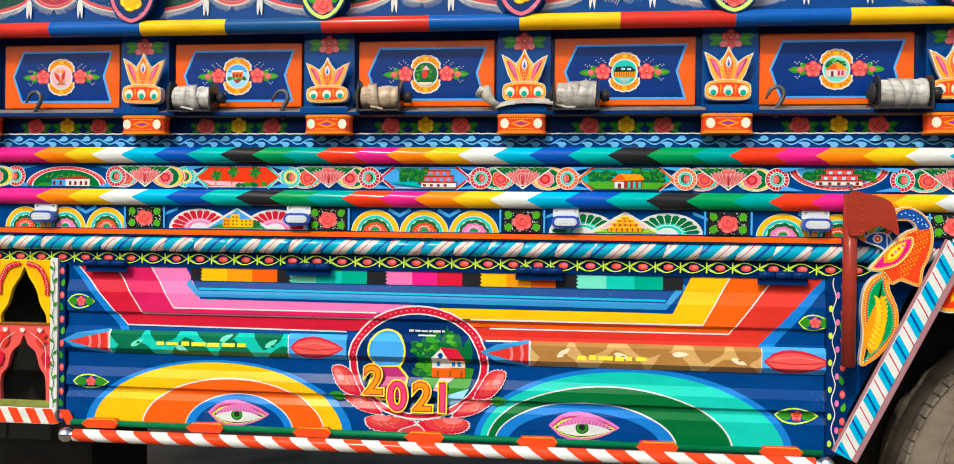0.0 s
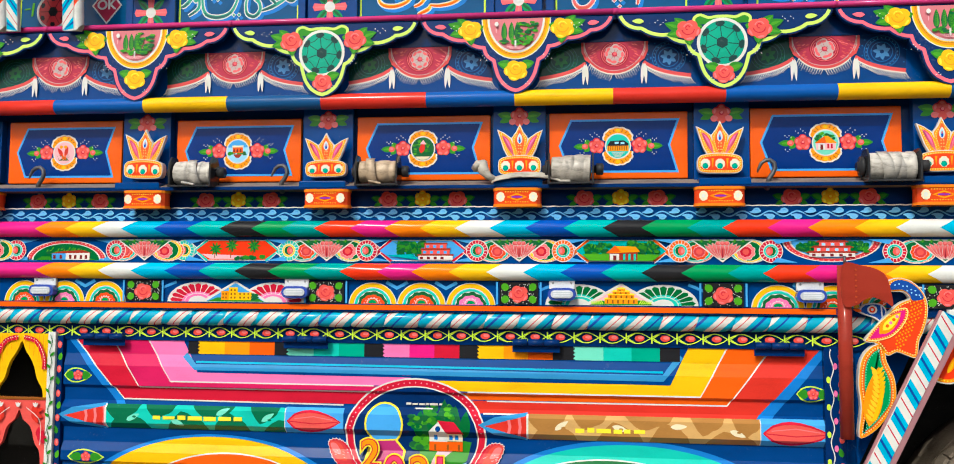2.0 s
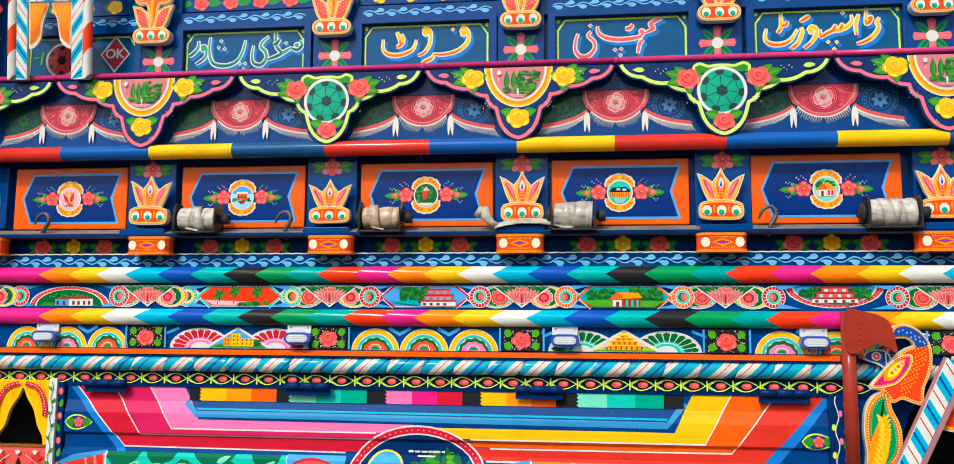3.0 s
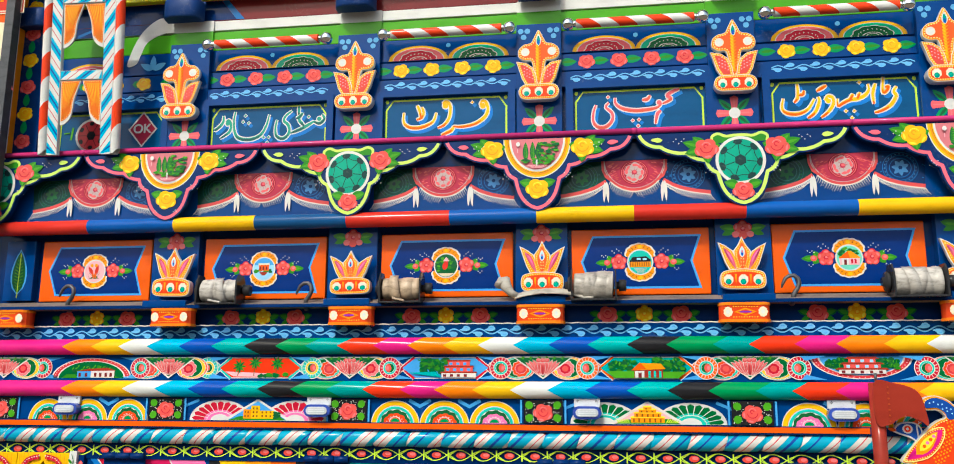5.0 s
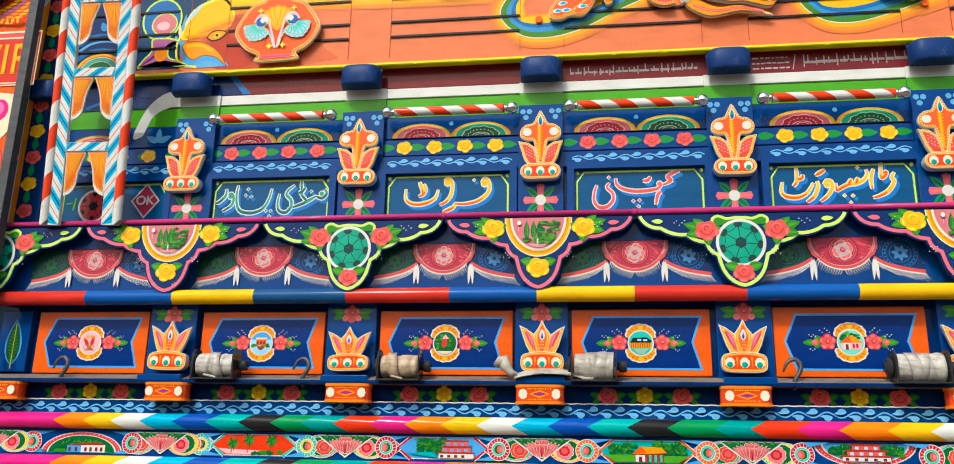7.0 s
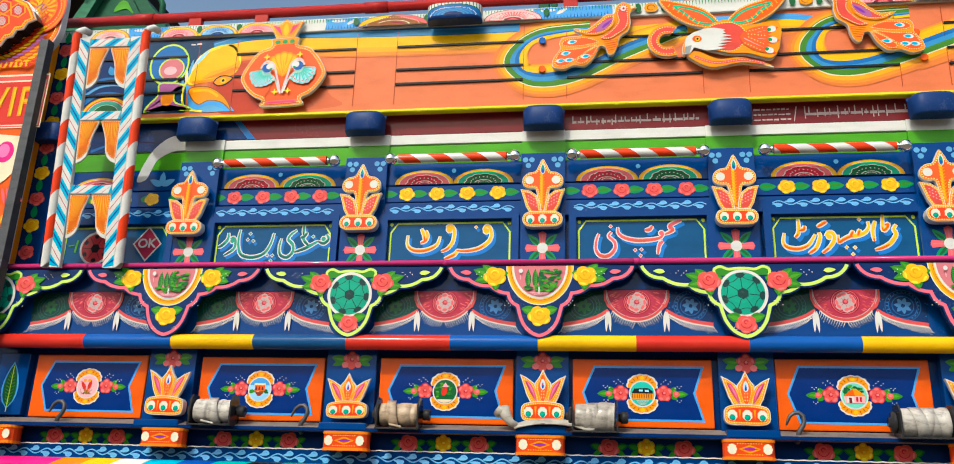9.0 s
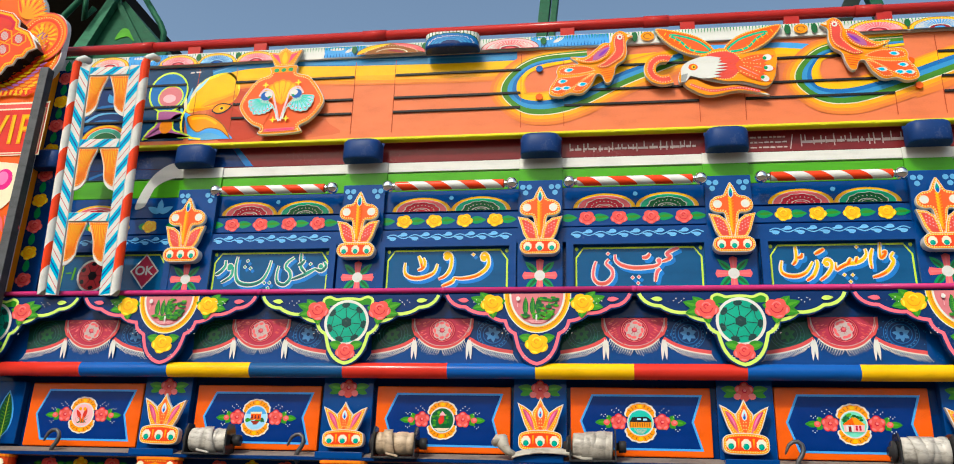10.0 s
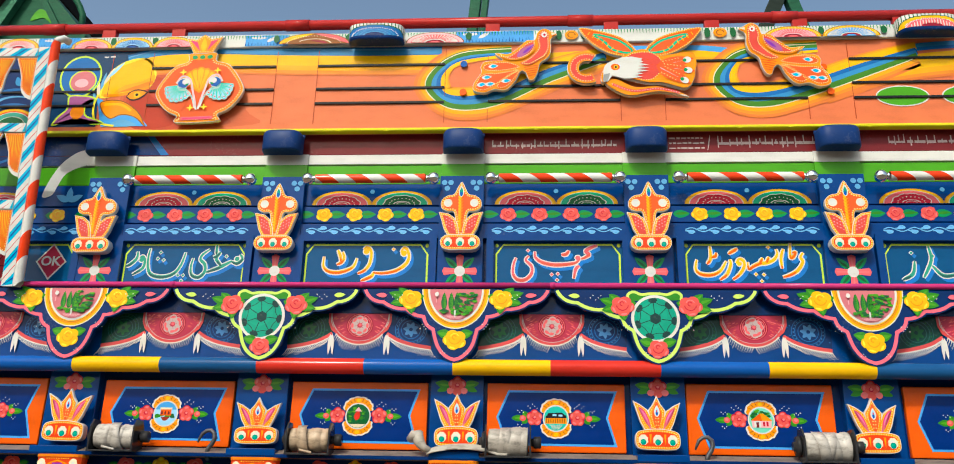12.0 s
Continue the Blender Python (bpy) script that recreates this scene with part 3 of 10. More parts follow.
def flap_art():
    a = Art(0.00004)
    # the two banked colour trays
    zt = 1.366
    for pts, col in (
        ([(-1.348, zt), (-1.322, zt), (-1.13, 1.150), (-1.16, 1.150)], "azure"),
        ([(-1.322, zt), (-1.19, zt), (-1.085, 1.206), (-0.10, 1.206), (-0.10, 1.168), (-1.142, 1.168)], "crimson"),
        ([(-1.19, zt), (-1.066, zt), (-0.978, 1.226), (-0.10, 1.226), (-0.10, 1.209), (-1.085, 1.209)], "magenta2"),
        ([(-1.066, zt), (-0.945, zt), (-0.888, 1.262), (-0.18, 1.262), (-0.18, 1.229), (-0.978, 1.229)], "pink"),
        ([(0.680, zt), (0.793, zt), (0.711, 1.216), (-0.18, 1.216), (-0.18, 1.248), (0.622, 1.248)], "yellow"),
        ([(0.797, zt), (0.924, zt), (0.79, 1.190), (-0.10, 1.190), (-0.10, 1.212), (0.711, 1.212)], "orange"),
        ([(0.928, zt), (1.068, zt), (0.885, 1.150), (-0.10, 1.150), (-0.10, 1.187), (0.79, 1.187)], "red"),
        ([(1.068, zt), (1.096, zt), (0.905, 1.135), (0.872, 1.150)], "azure"),
    ):
        a.mark("tray_band").poly(pts, col, lift=False)
    a.mark("tray_line").up()
    w = 0.0045
    for pts in ([(-1.322, zt), (-1.142, 1.168), (-0.40, 1.164)], [(-1.19, zt), (-1.085, 1.208), (-0.30, 1.208)],
                [(-1.066, zt), (-0.978, 1.228), (-0.30, 1.228)], [(0.795, zt), (0.711, 1.214), (0.0, 1.214)],
                [(0.926, zt), (0.79, 1.188), (0.06, 1.186)], [(0.05, 1.149), (0.88, 1.149)]):
        a.line(pts, w, "white")
    # inner sky-blue tray edge
    a.mark("tray_edge")
    a.line([(-0.935, 1.315), (-0.895, 1.276), (-0.60, 1.276), (0.0, 1.272), (0.60, 1.268), (0.655, 1.335)], 0.020, "sky3")
    a.line([(-0.895, 1.2925), (0.0, 1.289), (0.60, 1.286)], 0.006, "cyan")
    a.line([(-0.888, 1.262), (0.0, 1.258), (0.62, 1.250)], 0.006, "mid")
    a.mark("swatch_ground").rect(-0.925, 1.318, 0.652, 1.364, "black")
    # brush swatches with toothed ends
    for x0, x1, cols in ((-0.885, -0.632, ("yellow", "amber", "orange")), (-0.585, -0.335, ("mint", "aqua", "teal3")),
                         (-0.268, -0.028, ("pink", "magenta", "crimson")), (0.035, 0.265, ("yellow", "amber", "orange")),
                         (0.335, 0.592, ("mint", "aqua", "teal3"))):
        n = len(cols)
        a.mark("brush_swatch")
        for i, c in enumerate(cols):
            u0, u1 = x0 + (x1 - x0) * i / n, x0 + (x1 - x0) * (i + 1) / n
            left = []
            for k in range(9):
                left.append((u0 - (0.007 if k % 2 and i == 0 else 0.0), 1.318 + 0.046 * k / 8))
            a.poly([(u1, 1.318), (u1, 1.364)] + left[::-1], c, lift=False)
    a.up()
    a.base(0.0008)
    # two painted pencils
    for x0, xa, xb, x1, cols in ((-1.350, -1.195, -0.584, -0.400, ("aqua", "green2", "mint")), (0.045, 0.188, 0.885, 1.086, ("tan", "brown2", "cream"))):
        a.mark("pencil")
        a.poly([(x0 - 0.01, 1.115), (x0 + 0.04, 1.140), (xa, 1.156), (xa, 1.070), (x0 + 0.04, 1.086)], "sky3")
        a.poly([(x0 + 0.01, 1.112), (xa, 1.147), (xa, 1.077)], "red")
        a.up()
        for k in range(3):
            u = x0 + 0.085 + 0.032 * k
            hh = 0.035 * (u - x0) / (xa - x0)
            a.line([(u, 1.112 + hh), (u + 0.004, 1.112), (u, 1.112 - hh)], 0.009, "rose", lift=False)
        camo(a, xa, xb, 1.074, 1.152, cols[0], cols[1], cols[2], 5)
        a.line([(xa, 1.074), (xa, 1.152)], 0.006, "white")
        a.line([(xb, 1.074), (xb, 1.152)], 0.005, "white")
        a.rect(xb, 1.074, x1 + 0.006, 1.155, "sky")
        a.leaf(xb + 0.004, 1.112, x1 - xb - 0.006, 0.072, 0, "crimson")
        a.leaf(xb + 0.010, 1.112, x1 - xb - 0.018, 0.056, 0, "coral")
        a.line([(xb + 0.012, 1.112), ((xb + x1) / 2, 1.105), (x1 - 0.012, 1.112)], 0.003, "crimson")
        a.line([(xb + 0.03, 1.12), ((xb + x1) / 2, 1.128), (x1 - 0.03, 1.118)], 0.003, "rose")
    a.mark("pencil_writing")
    writing_bars(a, -1.03, -0.72, 1.113, 0.034, "lemon", 3)
    a.mark("pencil_writing")
    writing_bars(a, 0.335, 0.545, 1.108, 0.036, "lemon", 8)
    a.base(0.0008)
    # two rainbows
    left = [(-0.827, 0.453, 0.224, "azure"), (-0.829, 0.424, 0.216, "yellow"), (-0.775, 0.311, 0.169, "white"), (-0.774, 0.306, 0.165, "orange"),
            (-0.752, 0.184, 0.118, "white"), (-0.752, 0.180, 0.115, "azure"), (-0.750, 0.153, 0.097, "mid")]
    right = [(0.497, 0.482, 0.245, "azure"), (0.495, 0.461, 0.231, "aqua"), (0.431, 0.376, 0.187, "white"), (0.430, 0.371, 0.183, "dgreen2"),
             (0.361, 0.281, 0.135, "white"), (0.360, 0.276, 0.131, "azure"), (0.358, 0.235, 0.105, "mid")]
    for rings, zb in ((left, 0.836), (right, 0.832)):
        a.mark("rainbow")
        for cx, rx, rz, c in rings:
            a.ell(cx, zb, rx, rz, c, 0, 180, n=40)
    a.mark("eye")
    painted_eye(a, -0.752, 0.884, 0.168, "leaf")
    a.mark("eye")
    painted_eye(a, 0.358, 0.886, 0.176, "leaf")
    a.base(0.0012)
    # side flowers
    for x, z in ((-1.30, 1.243), (-1.262, 0.978), (1.038, 1.230), (0.99, 0.950)):
        a.mark("rose_bud")
        bud_eye(a, x, z, 0.098 if z > 1 else 0.13, 0.040)
    a.base(0.0012)
    # the round picture with its petals
    cx, cz = -0.165, 1.058
    a.mark("round_picture")
    a.ell(cx, cz + 0.016, 0.226, 0.181, "white", n=40)
    a.ell(cx, cz + 0.016, 0.221, 0.176, "crimson", n=40)
    a.dots([(cx + 0.210 * math.cos(radians(t)), cz + 0.016 + 0.166 * math.sin(radians(t))) for t in range(5, 178, 5)], 0.0016, "blush")
    a.ell(cx, cz + 0.012, 0.201, 0.160, "white", n=40)
    a.ell(cx, cz + 0.012, 0.197, 0.156, "navy", n=40)
    a.at(cx, cz)
    a.poly([(0.0, 0.03), (0.05, 0.02), (0.178, 0.0), (0.165, -0.055), (0.12, -0.085), (0.02, -0.06)], "leaf")
    a.poly([(0.07, -0.03), (0.12, -0.028), (0.09, -0.05), (0.10, -0.08), (0.05, -0.07), (0.06, -0.05)], "blush")
    a.poly([(0.06, -0.095), (0.165, -0.06), (0.14, -0.10), (0.08, -0.125)], "pale")
    rnd = random.Random(4)
    for i in range(7):
        a.leaf(0.012 + 0.024 * i, 0.012 + 0.006 * (i % 2), 0.115 - 0.010 * abs(i - 3), 0.034, 90 + 4 * (i % 3 - 1), "dgreen" if i % 2 else "dgreen2", 9)
    for i in range(90):
        t = rnd.random()
        x, z = -0.015 + 0.19 * t, 0.045 + 0.085 * rnd.random() * (1 - abs(t - 0.6)) + (0.03 if t > 0.5 else 0)
        if math.hypot(x / 0.175, z / 0.15) < 0.96:
            a.ell(x, z, rnd.uniform(0.006, 0.013), rnd.uniform(0.004, 0.008), rnd.choice(["dgreen", "dgreen2", "leaf", "leaf", "lgreen"]), n=9)
    for i in range(16):
        a.ell(-0.01 + rnd.uniform(0, 0.05), -0.01 + rnd.uniform(-0.012, 0.02), 0.014, 0.010, rnd.choice(["dgreen", "leaf", "lgreen"]), n=9)
    a.poly([(0.045, 0.0), (0.150, 0.0), (0.150, -0.028), (0.045, -0.028)], "orange")
    a.poly([(0.045, 0.0), (0.045, 0.034), (0.075, 0.064), (0.102, 0.03), (0.102, 0.0)], "white")
    a.poly([(0.102, 0.002), (0.102, 0.03), (0.150, 0.03), (0.150, 0.002)], "cream")
    a.poly([(0.072, 0.068), (0.125, 0.064), (0.155, 0.026), (0.102, 0.026)], "crimson")
    for u in (0.06, 0.108, 0.126):
        a.rect(u, 0.006, u + 0.011, 0.022, "azure")
    for u in (0.06, 0.10, 0.135):
        a.rect(u, -0.026, u + 0.007, -0.008, "brown")
    a.ell(0.074, 0.042, 0.008, 0.009, "mid")
    # plain yellow-edged shape in the round, with a pale disc behind
    a.ell(-0.098, 0.052, 0.062, 0.068, "lemon", n=24)
    a.ell(-0.098, 0.052, 0.056, 0.062, "sky", n=24)
    a.poly([(-0.145, 0.0), (-0.06, 0.005), (-0.03, -0.03), (-0.04, -0.10), (-0.12, -0.11), (-0.165, -0.08)], "lemon")
    a.poly([(-0.14, -0.003), (-0.065, 0.0), (-0.037, -0.032), (-0.046, -0.096), (-0.118, -0.104), (-0.158, -0.078)], "plum")
    a.mark("writing_bar")
    a.rect(0.0, 0.10, 0.055, 0.104, "white")
    writing_bars(a, -0.03, 0.085, 0.116, 0.016, "white", 11, 0.004)
    a.pop()
    # ragged lotus petals cupping the round from below
    petals = [[(0.0, -0.170), (0.057, -0.158), (0.118, -0.152), (0.161, -0.161), (0.167, -0.180), (0.144, -0.199), (0.083, -0.207), (0.030, -0.200)],
              [(0.109, -0.152), (0.128, -0.126), (0.150, -0.104), (0.187, -0.090), (0.230, -0.089), (0.241, -0.102), (0.200, -0.131), (0.161, -0.146)],
              [(0.178, -0.092), (0.200, -0.045), (0.220, -0.014), (0.248, 0.001), (0.279, -0.005), (0.275, -0.036), (0.250, -0.072), (0.222, -0.090)]]
    rnd = random.Random(21)
    for p in petals:
        for s in (-1, 1):
            a.mark("petal")
            out = bezier(p, 6)
            mx, mz = sum(x for x, z in out) / len(out), sum(z for x, z in out) / len(out)
            rag = [(mx + (x - mx) * k, mz + (z - mz) * k) for i, (x, z) in enumerate(out) for k in [1.0 + (0.05 if i % 2 else -0.03) + rnd.uniform(-0.02, 0.02)]]
            for k, c in ((1.0, "white"), (0.93, "crimson"), (0.80, "red2"), (0.60, "coral2"), (0.36, "rose")):
                sx, sz = (0.0, 0.0) if k > 0.9 else (0.10 * (1 - k) * 0.35, 0.10 * (1 - k) * 0.25)
                a.poly([(cx + s * (mx + (x - mx) * k + sx), cz + mz + (z - mz) * k + sz) for x, z in (rag if k > 0.7 else out)], c)
            a.up()
            for i in range(9):
                x, z = mx + rnd.uniform(-0.022, 0.026), mz + rnd.uniform(-0.014, 0.014)
                a.line([(cx + s * x, cz + z), (cx + s * (x + 0.008), cz + z + 0.003)], 0.0016, "blush", True, lift=False)
    a.mark("petal")
    tip = bezier([(-0.060, -0.200), (-0.030, -0.186), (0.004, -0.178), (0.026, -0.196), (0.010, -0.208), (-0.040, -0.208)], 5)
    a.poly([(cx + x, cz + z) for x, z in tip], "white")
    a.poly([(cx + x, cz + z) for x, z in inset(tip, 0.003)], "red2")
    for s in (-1, 1):
        a.mark("leaf").leaf(cx + s * 0.232, cz - 0.100, 0.055, 0.030, 10 if s > 0 else 170, "leaf")
    return a


flap = empty("tool_box_flap", 0, Y0 + 0.01, 0)
tagged(flap, "pressed steel side flap painted with colour trays, pencils, rainbows and eyes", "painted flap")
fm = bmesh.new()
prof = [(-d, z) for z, d in PRESS]
extrude_profile(prof, FX0, FX1, closed=False, bm=fm)
extrude_profile([(0.014, 0.83), (0.014, 1.368)], FX0, FX1, closed=False, bm=fm)
part("pressed_sheet", fm, "mid", flap, "navy enamelled sheet with pressed ribs")
art_part("flap_painting", flap_art(), flap, y=-0.0006, drape=PRESS)


def raised_text(body, size, col, parent, x, y, z, edge=None, extrude=0.0006, stretch=1.0):
    c = bpy.data.curves.new("lettering", "FONT")
    c.body, c.size, c.extrude, c.align_x, c.align_y = body, size, extrude, "CENTER", "CENTER"
    if edge:
        c.offset = edge
    c.materials.append(M(col))
    ob = new("lettering", c)
    ob.parent = parent
    ob.matrix_basis = pose(x, y, z, 90, 0, 0) @ Matrix.Diagonal((stretch, 1, 1, 1))
    return ob


for ch, u, col in (("2", -0.139, "amber"), ("0", -0.062, "magenta3"), ("2", 0.018, "amber"), ("1", 0.082, "magenta3")):
    zz = 1.012 if u < -0.1 else 0.964
    for off, c, yy in ((0.009, "lemon", -0.0255), (0.0045, "crimson", -0.0262), (0.001, col, -0.0270)):
        raised_text(ch, 0.126, c, flap, -0.165 + u, yy, zz, off)

# hinges along the flap's head
for x in (-1.207, -0.521, 0.214, 0.941):
    hg = part("hinge", box(-0.073, -0.0055, -0.030, 0.073, -0.0035, 0.002, 0.0005), "navy", flap, "navy-painted strap hinge", at=(x, -0.018, 1.372))
    for u0, u1 in ((-0.072, -0.026), (-0.024, 0.024), (0.026, 0.072)):
        part("knuckle", lathe([(u0, 0.0112), (u1, 0.0112)], 12), "navy", hg, at=(0, -0.012, 0), smooth=True)
# dark strip standing for the shade between flap and vine board
board("flap_gap_shade", XL, 1.14, 1.352, 1.364, -0.035, "dark", "dark strip standing for the shade in the gap over the flap", 0.02)


# vine of buds along the rail
def vine_art(x0, x1):
    a = Art()
    rnd = random.Random(2)
    x = x0
    z = 1.389
    i = 0
    while x < x1:
        p = 0.079 + rnd.uniform(-0.004, 0.004)
        s = 1
        up, dn = [], []
        for k in range(9):
            t = k / 8
            up.append((x + p * t, z + 0.016 * math.sin(math.pi * t)))
            dn.append((x + p * t, z - 0.016 * math.sin(math.pi * t)))
        a.mark("vine_bud")
        a.line(up, 0.0026, "lime")
        a.line(dn, 0.0026, "lime", lift=False)
        a.ell(x + 0.044, z, 0.015, 0.0095, "coral2", n=12)
        a.ell(x + 0.047, z + 0.002, 0.009, 0.005, "rose", n=9)
        a.line([(x + 0.004, z + 0.016), (x + 0.004, z - 0.016)], 0.004, "lime")
        a.line([(x + 0.03, z + 0.015), (x + 0.008, z), (x + 0.03, z - 0.015)], 0.004, "lime")
        x += p
        i += 1
    return a


vine = tagged(empty("vine_strip", 0, Y0 + 0.0005, 0), "lime vine with red buds painted along a navy rail", "painted strip")
art_part("vine_painting", vine_art(XL + 0.01, 1.14), vine, y=-0.0002)


# twisted pipe: puffed lengths with slanting stripes
def twisted_pipe(x0, x1, seg, r):
    th = tagged(empty("twisted_bar", 0, Y0 - 0.012, 1.438), "twisted bar painted with white, turquoise, blue and red slanting stripes", "painted bar")
    bands = ((0.0, "cyan2"), (0.13, "dustwhite"), (0.30, "crimson"), (0.335, "dustwhite"), (0.52, "cyan2"), (0.72, "royal2"), (0.80, "cyan2"))
    n, m = 28, 40
    i = 0
    x = x0
    rnd = random.Random(9)
    while x < x1:
        L = seg * rnd.uniform(0.96, 1.04)
        bm = bmesh.new()
        cols = ["dustwhite", "crimson", "cyan2", "royal2"]
        grid, slant = [], 0.75 * r
        for u in range(m + 1):
            row = []
            for j in range(n):
                ang = 2 * math.pi * j / n
                d = min(max((L + 2 * slant) * u / m - slant + slant * math.sin(ang), 0.0), L)
                puff = r * (0.80 + 0.20 * max(math.sin(math.pi * d / L), 0.0) ** 0.30)
                row.append(bm.verts.new((x + d + 0.30 * r * math.sin(ang), puff * math.cos(ang), puff * math.sin(ang))))
            grid.append(row)
        for u in range(m):
            ph = ((u + 0.5) / m * (1 + 2 * slant / L) + 0.37 * i) % 1.0
            c = [b[1] for b in bands if b[0] <= ph][-1]
            for j in range(n):
                f = bm.faces.new((grid[u][j], grid[u][(j + 1) % n], grid[u + 1][(j + 1) % n], grid[u + 1][j]))
                f.smooth, f.material_index = True, cols.index(c)
        bmesh.ops.dissolve_degenerate(bm, dist=1e-6, edges=bm.edges[:])
        bmesh.ops.recalc_face_normals(bm, faces=bm.faces)
        part("pipe_length", bm, cols, th)
        x += L * 0.985
        i += 1
    return th


twisted_pipe(XL, 1.14, 0.108, 0.0265)
twisted_pipe(1.16, 1.42, 0.108, 0.0265)
board("pipe_back_board", XL, XR, 1.405, 1.47, -0.02, "navy", "navy board behind the twisted bar", 0.02)
og = tagged(empty("orange_line", 0, Y0 - 0.034, 0), "orange line painted on a thin rail", "painted strip")
art_part("orange_line_painting", Art().rect(XL, 1.468, 1.10, 1.484, "orange"), og, y=-0.0022)


# ---- arch band ----
def rainbow_bay(a, xc, w, flip=0):
    a.base()
    n = 3
    for i in range(n):
        x = xc + (i - 1) * w
        r = w * 0.5
        a.mark("rainbow_arch")
        for k, c in ((1.0, "white"), (0.965, "yellow"), (0.80, "amber3"), (0.785, "white"), (0.745, "aqua"), (0.66, "mint2"), (0.635, "white")):
            a.ell(x, 1.481, r * k, 0.074 * k, c, 0, 180, n=24)
        pts = []
        for k in range(37):
            t = math.pi * k / 36
            q = 0.58 + 0.05 * abs(math.sin(t * 5.5))
            pts.append((x + r * q * math.cos(t), 1.481 + 0.074 * q * math.sin(t)))
        a.poly(pts, "dgreen")
        inner = [(x + (px - x) * 0.82, 1.481 + (pz - 1.481) * 0.76) for px, pz in pts]
        a.poly(inner, ("scarlet", "pink", "scarlet")[(i + flip) % 3])
        a.dots([(x + r * 0.36 * math.cos(math.pi * k / 9), 1.481 + 0.026 * math.sin(math.pi * k / 9)) for k in range(1, 9)], 0.0012, "white")
        a.arc(x, 1.489, r * 0.22, r * 0.25, "white", 0, 180, 0.85, 10)
        a.ell(x, 1.489, r * 0.18, 0.011, "green", 0, 180, n=8)
        if i < n - 1:
            a.mark("blue_fold")
            a.line([(x + r - 0.035, 1.556), (x + r, 1.537), (x + r + 0.035, 1.556)], 0.011, "sky")


def fan_bay(a, xc, col, light, scene_kind):
    a.base()
    for s in (-1, 1):
        x = xc + s * 0.128
        a.mark("fan")
        a.ell(x, 1.489, 0.105, 0.064, "white", 0, 180, n=22)
        n = 11
        for i in range(n):
            t0, t1 = math.pi * (i + 0.07) / n, math.pi * (i + 0.93) / n
            tm = (t0 + t1) / 2
            f = lambda t, k: (x + 0.105 * k * math.cos(t), 1.489 + 0.064 * k * math.sin(t))
            a.poly([f(t0, 0.50), f(t1, 0.50), f(t1, 0.86), f(tm, 0.93), f(t0, 0.86)], col, lift=False)
            a.poly([f(t0, 0.44), f(t1, 0.44), f(t1, 0.52), f(t0, 0.52)], light, lift=False)
        a.up()
        a.ell(x, 1.489, 0.044, 0.026, light, 0, 180, n=12)
        a.ell(x, 1.489, 0.032, 0.019, "white", 0, 180, n=12)
        a.mark("blue_fold").line([(x + s * 0.075, 1.553), (x + s * 0.118, 1.535), (x + s * 0.130, 1.553)], 0.009, "sky")
    top = 1.555
    a.mark("temple_picture")
    a.poly([(xc - 0.118, 1.489), (xc + 0.118, 1.489), (xc + 0.004, top), (xc - 0.004, top)], "white")
    a.poly([(xc - 0.100, 1.490), (xc + 0.100, 1.490), (xc, top - 0.005)], "sky" if scene_kind == 0 else "blush")
    a.poly([(xc - 0.098, 1.490), (xc + 0.098, 1.490), (xc + 0.07, 1.505), (xc - 0.06, 1.503)], "leaf")
    if scene_kind == 0:
        a.rect(xc - 0.048, 1.495, xc - 0.012, 1.524, "amber")
        a.rect(xc - 0.022, 1.495, xc + 0.008, 1.536, "yellow")
        a.rect(xc + 0.008, 1.495, xc + 0.056, 1.520, "yellow")
        a.up()
        for u in (-0.044, -0.034, -0.016, -0.004, 0.014, 0.028, 0.042):
            for v in (1.50, 1.512, 1.524):
                if v < 1.515 or -0.02 < u < 0.004:
                    a.rect(xc + u, v, xc + u + 0.005, v + 0.006, "brown")
        for i in range(9):
            a.ell(xc + 0.06 + 0.004 * (i % 4), 1.498 + 0.002 * i, 0.008, 0.004, "dgreen", n=7)
    else:
        for k, (hw, z0, z1) in enumerate(((0.050, 1.494, 1.508), (0.040, 1.510, 1.521), (0.026, 1.523, 1.531), (0.012, 1.532, 1.539))):
            a.rect(xc - hw, z0, xc + hw, z1, "amber")
            a.poly([(xc - hw - 0.006, z1), (xc + hw + 0.006, z1), (xc + hw - 0.004, z1 + 0.005), (xc - hw + 0.004, z1 + 0.005)], "lemon")
            a.up()
            for u in range(int(hw / 0.008)):
                a.rect(xc - hw + 0.006 + 0.016 * u, z0 + 0.001, xc - hw + 0.011 + 0.016 * u, z1 - 0.002, "brown")
        for s in (-1, 1):
            for i in range(6):
                a.line([(xc + s * (0.055 + 0.006 * i), 1.493), (xc + s * (0.062 + 0.006 * i), 1.505 - 0.001 * i)], 0.003, "lime")


